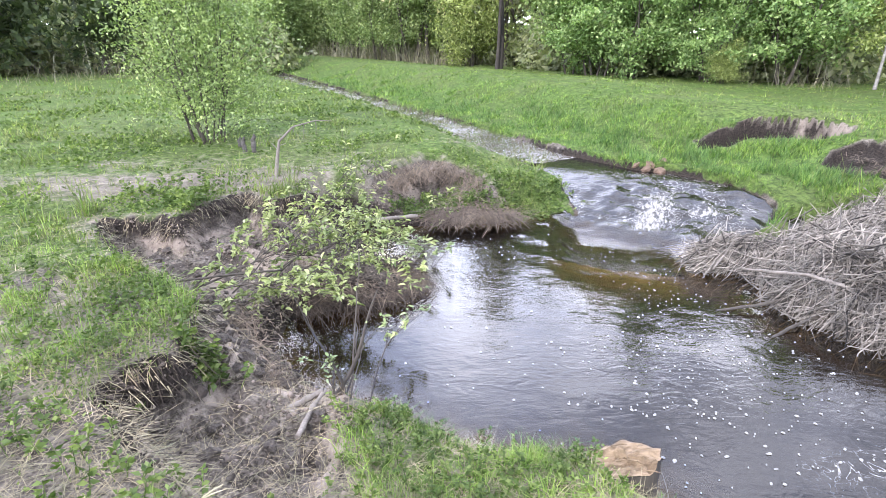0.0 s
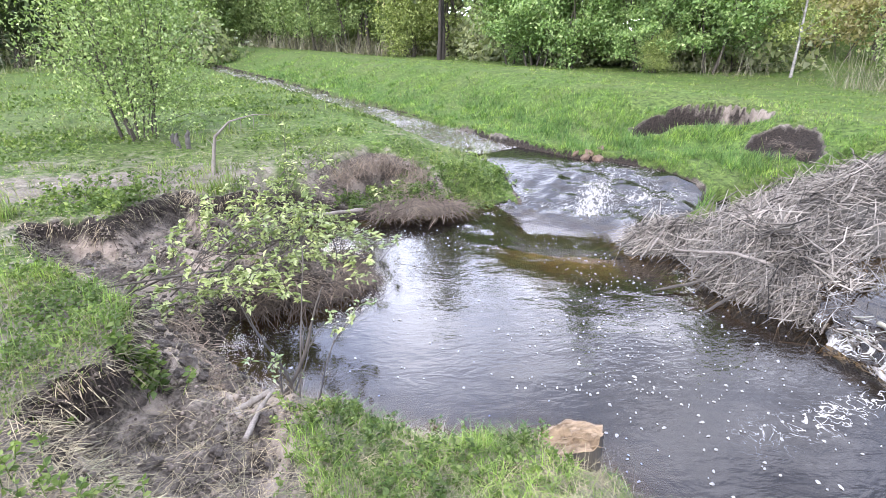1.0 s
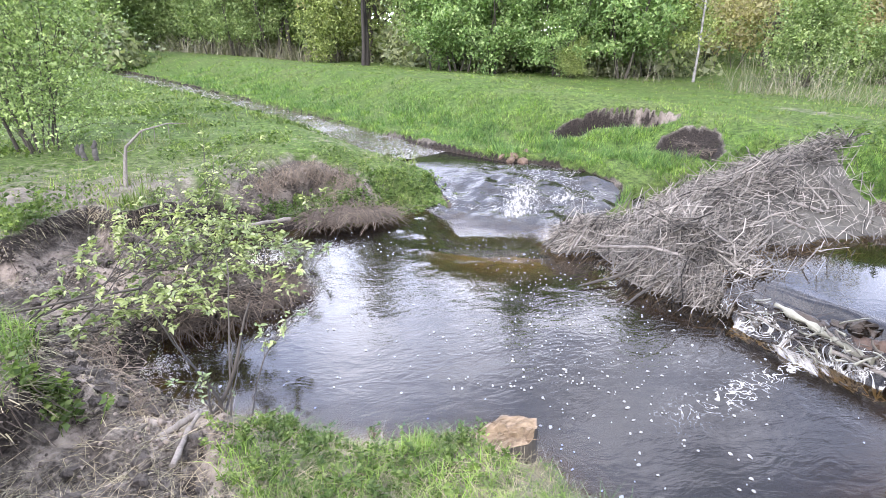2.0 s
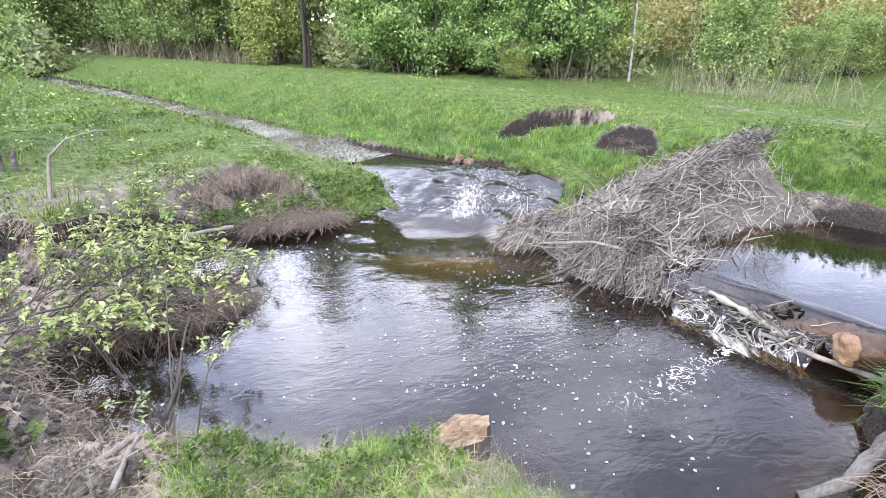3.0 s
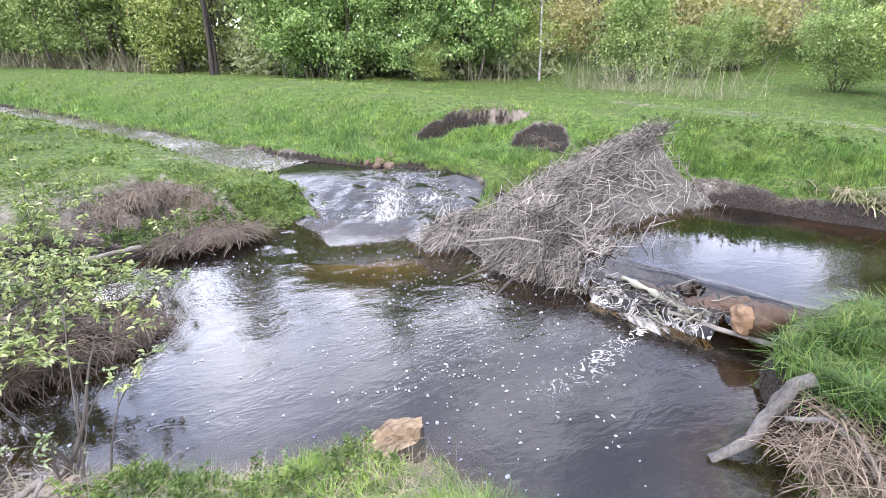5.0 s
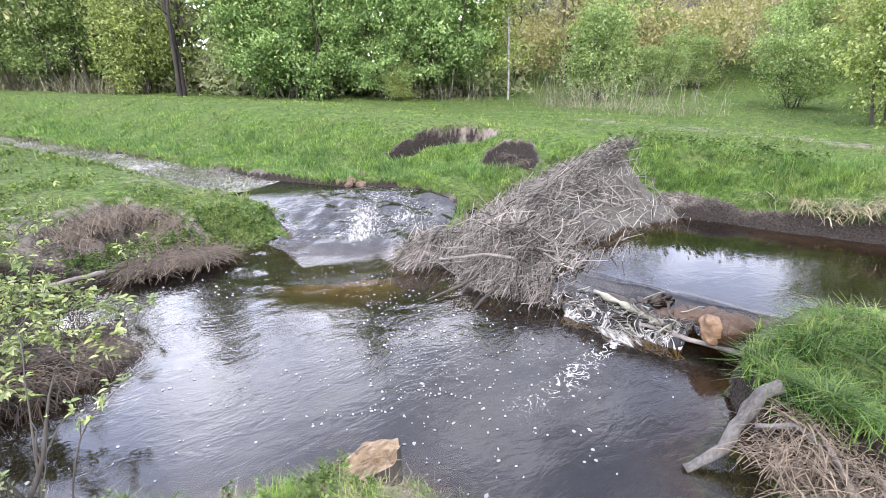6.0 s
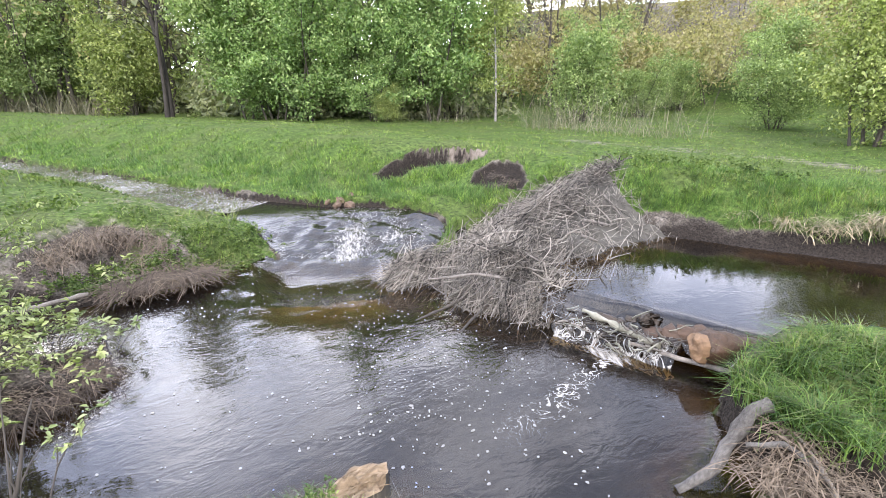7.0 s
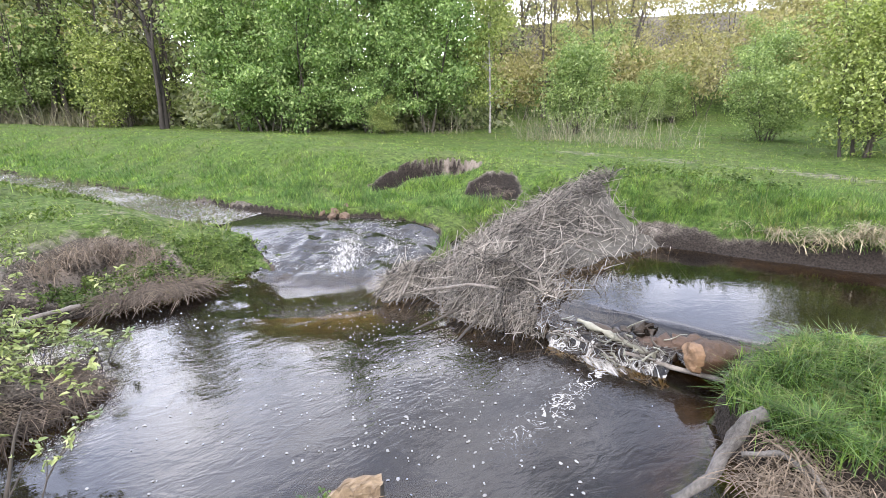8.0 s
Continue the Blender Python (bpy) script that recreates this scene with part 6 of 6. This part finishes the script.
def drape(name, places, n, length, material, label, seed, droop=1.0, width=0.006, sag=0.08):
    """Dead stalks or roots hanging and lying in a thick mat round some places (x, y, z, radius)."""
    rs = np.random.RandomState(seed)
    s = Soup()
    for x0, y0, z0, rad in places:
        p = np.array([x0, y0, z0]) + rs.normal(size=(n, 3)) * np.array([rad, rad, rad * 0.25])
        az = rs.rand(n) * 6.28
        way = unit(np.stack([np.cos(az), np.sin(az), -droop * rs.rand(n) + 0.12], 1))
        s.straws(p, way, length * (0.4 + rs.rand(n)), width * (0.6 + 0.8 * rs.rand(n)), rs, sag)
    ob = new(name, s.mesh(name))
    ob.data.materials.append(material)
    return tagged(ob, label, "dead stalks", kind="stuff")


CRUMB = simple("soil_crumb", (0.06, 0.048, 0.039), (0.25, 0.21, 0.175), 6, 0.95, 0, 0, 0.6)
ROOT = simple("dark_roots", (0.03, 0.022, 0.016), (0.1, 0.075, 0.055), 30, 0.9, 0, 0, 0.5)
RUSTY = simple("rusty_dead_grass", (0.08, 0.06, 0.042), (0.25, 0.195, 0.14), 20, 0.9, 0, 0, 0.6)
# roots and torn turf along the gully's upper edge
rs = np.random.RandomState(101)
x, y = -5 + 6.5 * rs.rand(160000), 1.2 + 8.6 * rs.rand(160000)
h, m, d_ = land(x, y)
edge = (d_["gully"] > 0.0) & (d_["gully"] < 0.1) & (d_["pool"] > 0.3) & (h > 0.5)
p = np.stack([x, y, h + 0.01], 1)[edge]
e = 0.04
gx = land(x[edge] + e, y[edge])[2]["gully"] - land(x[edge] - e, y[edge])[2]["gully"]
gy = land(x[edge], y[edge] + e)[2]["gully"] - land(x[edge], y[edge] - e)[2]["gully"]
inward = unit(-np.stack([gx, gy, np.zeros(len(gx))], 1))
n = len(p)
way = unit(inward * (0.7 + 0.5 * rs.rand(n))[:, None] + rs.normal(size=(n, 3)) * 0.35 + np.array([0, 0, -0.85]))
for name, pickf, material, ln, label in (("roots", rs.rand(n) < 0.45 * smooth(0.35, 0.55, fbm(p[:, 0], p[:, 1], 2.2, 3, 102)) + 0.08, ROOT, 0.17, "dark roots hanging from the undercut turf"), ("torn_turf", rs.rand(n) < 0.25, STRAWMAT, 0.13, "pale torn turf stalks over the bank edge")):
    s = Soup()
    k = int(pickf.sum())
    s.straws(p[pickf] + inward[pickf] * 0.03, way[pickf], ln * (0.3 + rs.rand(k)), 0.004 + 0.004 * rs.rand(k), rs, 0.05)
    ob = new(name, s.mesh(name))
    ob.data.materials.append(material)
    tagged(ob, label, "roots", kind="stuff")

# roots over the burrows' rims
rs = np.random.RandomState(103)
x, y = 4.6 + 4.4 * rs.rand(90000), 8.0 + 4.0 * rs.rand(90000)
h, m, d_ = land(x, y)
edge = (d_["pit"] > 0.1) & (d_["pit"] < 0.9)
x, y, h = x[edge], y[edge], h[edge]
gx = land(x + 0.05, y)[2]["pit"] - land(x - 0.05, y)[2]["pit"]
gy = land(x, y + 0.05)[2]["pit"] - land(x, y - 0.05)[2]["pit"]
back = (gy < 0.25 * np.abs(gx)) & (rs.rand(len(x)) < 0.12 * smooth(0.42, 0.6, fbm(x, y, 1.8, 3, 104)) + 0.015) & (x < 6.7) & (y > 9.3)
n = int(back.sum())
inward = unit(np.stack([gx, gy, np.zeros(len(gx))], 1))[back]
way = unit(inward * (0.4 + 0.4 * rs.rand(n))[:, None] + rs.normal(size=(n, 3)) * 0.25 + np.array([0, 0, -1.0]))
s = Soup()
s.straws(np.stack([x, y, h + 0.02], 1)[back] + inward * 0.05, way, 0.06 + 0.26 * rs.rand(n) ** 2, 0.005 + 0.008 * rs.rand(n), rs, 0.05)
ob = new("roots", s.mesh("roots"))
ob.data.materials.append(ROOT)
tagged(ob, "dark roots hanging over the collapsed burrow", "roots", kind="stuff")

drape("slumped_grass", [(-0.75, 8.35, 0.5, 0.16), (-0.45, 8.75, 0.55, 0.17), (-0.1, 9.0, 0.58, 0.17), (0.3, 8.9, 0.52, 0.15), (0.65, 8.55, 0.42, 0.14), (0.5, 8.2, 0.3, 0.12)], 330, 0.3, RUSTY,
      "reddish dead grass draped over the slumped bank", 111, 1.3)
drape("dead_reed_heap", [(0.35, 7.65, 0.14, 0.15), (0.6, 7.6, 0.14, 0.15), (0.1, 7.6, 0.1, 0.13), (0.9, 7.7, 0.1, 0.12)], 560, 0.42, RUSTY, "heap of dead reed stalks at the pool's edge", 112, 0.25, 0.009)
drape("dead_grass_heap", [(-0.65, 5.3, 0.12, 0.16), (-0.4, 5.35, 0.08, 0.13), (-0.9, 5.1, 0.15, 0.15), (-1.25, 5.0, 0.2, 0.15), (-0.8, 5.7, 0.12, 0.16), (-1.3, 5.3, 0.2, 0.2)], 520, 0.22, RUSTY,
      "matted brown dead grass under the shrub", 113, 0.9, 0.005)
drape("shore_roots", [(-0.5, 5.1, 0.1, 0.12), (-0.9, 4.85, 0.12, 0.14), (-1.3, 4.75, 0.14, 0.12), (-0.35, 5.35, 0.08, 0.1), (-0.5, 5.8, 0.1, 0.12)], 420, 0.24, ROOT, "dark roots and dead stalks trailing along the shore", 118, 1.2, 0.006)
drape("burrow_stalks", [(6.85, 8.2, 0.66, 0.12), (7.15, 8.7, 0.78, 0.12), (7.2, 8.2, 0.72, 0.1)], 70, 0.3, RUSTY, "dead stalks fallen into the collapsed burrow", 119, 0.4, 0.008)
drape("gully_stalks", [(-1.65, 3.5, 0.36, 0.13), (-1.8, 3.9, 0.36, 0.15), (-1.35, 3.2, 0.3, 0.1)], 420, 0.2, RUSTY, "brown dead stalks on the slumped clods", 114, 1.1, 0.005)
drape("mound_stalks", [(3.45, 1.12, 0.2, 0.1), (3.6, 0.98, 0.28, 0.12), (3.42, 0.88, 0.14, 0.12), (3.75, 1.15, 0.36, 0.1), (3.65, 0.7, 0.24, 0.13)], 260, 0.2, RUSTY, "dead reed stalks heaped at the mound's foot", 115, 0.8, 0.006)
drape("bank_foot_stalks", [(8.3, 3.4, 0.72, 0.12), (8.5, 2.9, 0.75, 0.13), (8.65, 2.5, 0.8, 0.14), (8.45, 3.15, 0.66, 0.14), (8.8, 2.2, 0.8, 0.16), (8.2, 3.9, 0.72, 0.14), (8.75, 2.45, 0.9, 0.12)], 190, 0.2, STRAWMAT,
      "yellowish dead grass hanging over the muddy bank", 117, 1.2, 0.009)
drape("dam_stalks", [(4.2, 4.4, 0.3, 0.25), (4.4, 4.2, 0.22, 0.2), (4.0, 4.8, 0.38, 0.25), (4.6, 4.9, 0.45, 0.25)], 500, 0.3, TWIG, "thin dead stalks trailing from the dam", 116, 0.7, 0.005)


def reed_bed(places, n, tall, seed, label, thick=0.005):
    rs = np.random.RandomState(seed)
    for x0, y0, rx, ry in places:
        s = Soup()
        x, y = x0 + rs.normal(size=n) * rx, y0 + rs.normal(size=n) * ry
        h = land(x, y)[0]
        hh = tall * (0.15 + 1.0 * rs.rand(n) ** 1.7)
        lean_ = np.abs(rs.normal(size=n)) * 1.3
        s.blades(np.stack([x, y, h - 0.03], 1), hh, lean_, thick * (1 + 1.8 * rs.rand(n)), rs, 0.2)
        ob = new("dead_reeds", s.mesh("dead_reeds"))
        ob.data.materials.append(REEDMAT)
        tagged(ob, label, "reeds", kind="stuff")


reed_bed([(15.6, 13.2, 0.7, 0.8), (15.9, 11.2, 0.6, 0.8), (15.6, 16.4, 0.7, 0.8), (15.4, 14.9, 0.6, 0.7)], 190, 1.8, 121, "bleached dead reeds standing at the wood's edge")
reed_bed([(14.8, 21.3, 1.3, 0.6), (-19.0, 27.5, 2.0, 0.8), (-16.5, 29.0, 1.5, 0.8), (-22.0, 25.0, 2.0, 1.0)], 130, 2.3, 122, "bleached dead reeds before the dark thicket")
reed_bed([(-9.0, 58.0, 5.0, 1.5), (-6.0, 50.0, 3.0, 1.2), (-3.0, 46.0, 2.5, 1.2), (0.5, 42.5, 2.0, 1.0)], 520, 2.0, 123, "greyish dead brush at the edge of the far wood", 0.02)


def herbs(places, seed, label, per=26, tall=0.2, leaf=0.055):
    """Low leafy weeds: short stems with opposite pairs of leaves."""
    rs = np.random.RandomState(seed)
    for x0, y0, rad in places:
        s = Soup()
        for k in range(per):
            x, y = x0 + rs.normal() * rad, y0 + rs.normal() * rad
            hh = tall * (0.5 + 0.8 * rs.rand())
            z = height(x, y)
            tip = np.array([rs.normal() * 0.05, rs.normal() * 0.05, hh])
            s.tube(np.array([x, y, z - 0.02]) + np.array([[0, 0, 0], tip * 0.5, tip]), [0.003, 0.0025, 0.0015], 4, cap=False)
            n = 12
            f = 0.25 + 0.75 * rs.rand(n)
            a = rs.rand(n) * 6.28
            way = unit(np.stack([np.cos(a), np.sin(a), 0.15 + 0.4 * rs.normal(size=n)], 1))
            s.leaves(np.array([x, y, z]) + tip * f[:, None], way, leaf * (1.2 - 0.6 * f), rs, 0.55, 0.12)
        ob = new("weeds", s.mesh("weeds"))
        ob.data.materials.append(HERB)
        tagged(ob, label, "weeds", kind="stuff")


herbs([(-0.35, 2.35, 0.16), (0.1, 2.5, 0.18), (0.4, 2.3, 0.2), (-0.45, 2.75, 0.12), (0.75, 2.25, 0.15), (0.0, 2.1, 0.15), (-0.3, 2.95, 0.1), (0.92, 2.5, 0.06)], 131, "leafy green weeds on the grassy knoll", 26, 0.14, 0.045)
herbs([(-2.1, 3.2, 0.22), (-2.5, 3.5, 0.25), (-2.9, 3.9, 0.25), (-2.2, 3.6, 0.18), (-2.7, 3.0, 0.25), (-1.9, 2.0, 0.2), (-2.3, 2.3, 0.25), (-1.0, 1.7, 0.15), (-1.4, 1.6, 0.18), (-3.4, 4.3, 0.3), (-3.6, 3.7, 0.3)],
      132, "leafy green weeds among dry grass", 22, 0.15, 0.05)
herbs([(1.3, 8.4, 0.22), (1.7, 8.3, 0.2), (1.6, 8.0, 0.15), (0.1, 8.0, 0.25), (-0.3, 7.8, 0.2), (0.9, 8.9, 0.25), (2.0, 8.6, 0.15), (-0.25, 8.4, 0.2), (0.3, 8.35, 0.2), (-0.55, 8.0, 0.15)], 133, "nettle-green weeds on the slumped bank", 20, 0.15, 0.06)
herbs([(-0.2, 7.95, 0.14), (0.1, 8.1, 0.16), (0.4, 8.0, 0.15), (-0.5, 7.85, 0.14), (0.75, 8.0, 0.14), (-0.1, 8.3, 0.14), (1.1, 8.0, 0.14)], 135, "nettle-green weeds on the slumped bank", 22, 0.18, 0.065)
herbs([(8.7, 5.9, 0.35), (9.0, 5.2, 0.4), (8.9, 6.6, 0.35), (9.2, 4.4, 0.4), (-3.5, 6.6, 0.3), (-3.1, 6.1, 0.2), (-1.6, 3.0, 0.05), (-5.5, 5.0, 0.5), (-4.8, 4.6, 0.4)], 134, "green weeds on the bank", 30, 0.22, 0.08)

# clods of fallen earth in the gully
rs = np.random.RandomState(141)
clod_meshes = []
for k in range(7):
    bm = bmesh.new()
    bmesh.ops.create_icosphere(bm, subdivisions=2, radius=1)
    for v in bm.verts:
        v.co *= 1 + 0.7 * noise.noise(v.co * 1.3 + Vector((k * 7, 0, 0))) + 0.8 * noise.noise(v.co * 3.4 + Vector((0, k * 7, 0)))
        v.co.z *= 0.7
    me = bpy.data.meshes.new("clod")
    bm.to_mesh(me)
    bm.free()
    me.materials.append(MUD)
    clod_meshes.append(me)
made = 0
while made < 290:
    heap = made < 110
    x, y = (-1.58 + 0.2 * rs.normal(), 3.55 + 0.24 * rs.normal()) if heap else (-3.3 + 2.9 * rs.rand(), 1.6 + 5.2 * rs.rand())
    h, m, d_ = land(np.array([x]), np.array([y]))
    if d_["gully"][0] < -0.02 and d_["pool"][0] > 0.05:
        big = (0.014 + 0.04 * rs.rand() ** 2) if heap else (0.016 + 0.05 * rs.rand() ** 2.5)
        ob = new("earth_clod", clod_meshes[made % 7])
        ob.matrix_basis = pose(x, y, float(h[0]) + big * 0.25, rs.rand() * 30, rs.rand() * 30, rs.rand() * 360) @ Matrix.Scale(big, 4)
        tagged(ob, "clod of brown earth fallen from the bank", "clod", "clods in the gully")
        made += 1

# crumbs of loose soil
rs = np.random.RandomState(142)
k = 44000
x, y = -4.0 + 5.0 * rs.rand(k), 1.3 + 8.0 * rs.rand(k)
h, m, d_ = land(x, y)
sel = (d_["gully"] < 0.06) & (d_["pool"] > 0.03) & (rs.rand(k) < 0.3 + 0.9 * smooth(0.4, 0.6, fbm(x, y, 2.5, 3, 88)))
base = np.stack([x, y, h], 1)[sel]
n = len(base)
size = 0.006 + 0.022 * rs.rand(n) ** 2.5
octa = np.array([(1, 0, 0), (0, 1, 0), (-1, 0, 0), (0, -1, 0), (0, 0, 0.9), (0, 0, -0.6)])
co = base[:, None] + (octa[None] * (0.6 + 0.7 * rs.rand(n, 6, 1))) * size[:, None, None]
tri = np.array([(0, 1, 4), (1, 2, 4), (2, 3, 4), (3, 0, 4), (1, 0, 5), (2, 1, 5), (3, 2, 5), (0, 3, 5)])
ob = new("soil_crumbs", raw_mesh("soil_crumbs", co.reshape(-1, 3), (np.arange(n)[:, None, None] * 6 + tri[None]).reshape(-1, 3)))
ob.data.materials.append(CRUMB)
tagged(ob, "loose crumbs of brown soil in the gully", "soil", kind="stuff")

# broken dark soil along the channel's edges
rs = np.random.RandomState(143)
seg = [(Vector(a), Vector(b)) for a, b in zip(CHANNEL[1:], CHANNEL[2:])]
base, size = [], []
for a, b in seg:
    run = b - a
    side = Vector((run.y, -run.x, 0)).normalized()
    for k in range(int(run.length * 55)):
        p = a + run * rs.rand()
        far_ = 0.022 + 0.0012 * p.length
        w = (1 if rs.rand() < 0.93 else -1) * (0.84 + 0.05 * rs.normal())
        p = p + side * w
        if vnoise(p.x, p.y, 0.9, 5) > 0.5:
            base.append((p.x, p.y, CHANNEL_LEVEL + (0.0 + 0.07 * rs.rand()) * (1 if w > 0 else 0.5)))
            size.append(far_ * (0.5 + 0.9 * rs.rand() ** 2))
base, size = np.array(base), np.array(size)
n = len(base)
co = base[:, None] + (octa[None] * (0.6 + 0.7 * rs.rand(n, 6, 1))) * size[:, None, None]
ob = new("bank_soil", raw_mesh("bank_soil", co.reshape(-1, 3), (np.arange(n)[:, None, None] * 6 + tri[None]).reshape(-1, 3)))
ob.data.materials.append(simple("dark_bank_soil", (0.02, 0.016, 0.012), (0.11, 0.085, 0.062), 8, 0.9, 0, 0, 0.7))
tagged(ob, "broken dark soil along the channel's edge", "soil", kind="stuff")

# ============ foam on the water ============
rs = np.random.RandomState(151)


def flecks(name, places, label, rise=0.008):
    co, quads, n = [], [], 0
    for x, y, r, stretch, turn in places:
        k = 8
        a = np.arange(k) * 2 * math.pi / k
        rr = r * (0.6 + 0.6 * rs.rand(k))
        u, v = rr * np.cos(a) * stretch, rr * np.sin(a)
        X, Y = x + u * math.cos(turn) - v * math.sin(turn), y + u * math.sin(turn) + v * math.cos(turn)
        Z = water_level(X, Y) + rise
        ring = np.stack([X, Y, Z - 0.006], 1)
        top = np.stack([x + (X - x) * 0.6, y + (Y - y) * 0.6, Z + 0.002], 1)
        co += [ring, top]
        for i in range(k):
            j = (i + 1) % k
            quads.append((n + i, n + j, n + k + j, n + k + i))
        quads += [(n + k, n + k + 1, n + k + 2, n + k + 3), (n + k, n + k + 3, n + k + 4, n + k + 7), (n + k + 4, n + k + 5, n + k + 6, n + k + 7)]
        n += 2 * k
    ob = new(name, raw_mesh(name, np.concatenate(co), np.array(quads)))
    ob.data.materials.append(FOAM)
    return tagged(ob, label, "foam", kind="stuff")


spots = []
while len(spots) < 520:
    x, y = -0.9 + 5.0 * rs.rand(), 1.4 + 5.8 * rs.rand()
    dens = 0.9 * math.exp(-((x - 2.15) / 0.85) ** 2 - ((y - 3.5) / 0.9) ** 2) + 0.10 + 0.35 * math.exp(-((x - 2.6) / 0.5) ** 2 - ((y - 5.4) / 1.2) ** 2) + 0.25 * math.exp(-((x - 0.9) / 0.6) ** 2 - ((y - 6.6) / 0.7) ** 2)
    inside = sdist(np.array([x]), np.array([y]), POOL)[0] < -0.1
    if inside and rs.rand() < dens * (0.4 + 1.2 * vnoise(x, y, 2.2, 9)):
        spots.append((x, y, 0.005 + 0.01 * rs.rand() ** 2.2, 1 + 0.8 * rs.rand(), rs.rand() * 3))
flecks("foam_flecks", spots, "small white foam flecks drifting on the dark water")
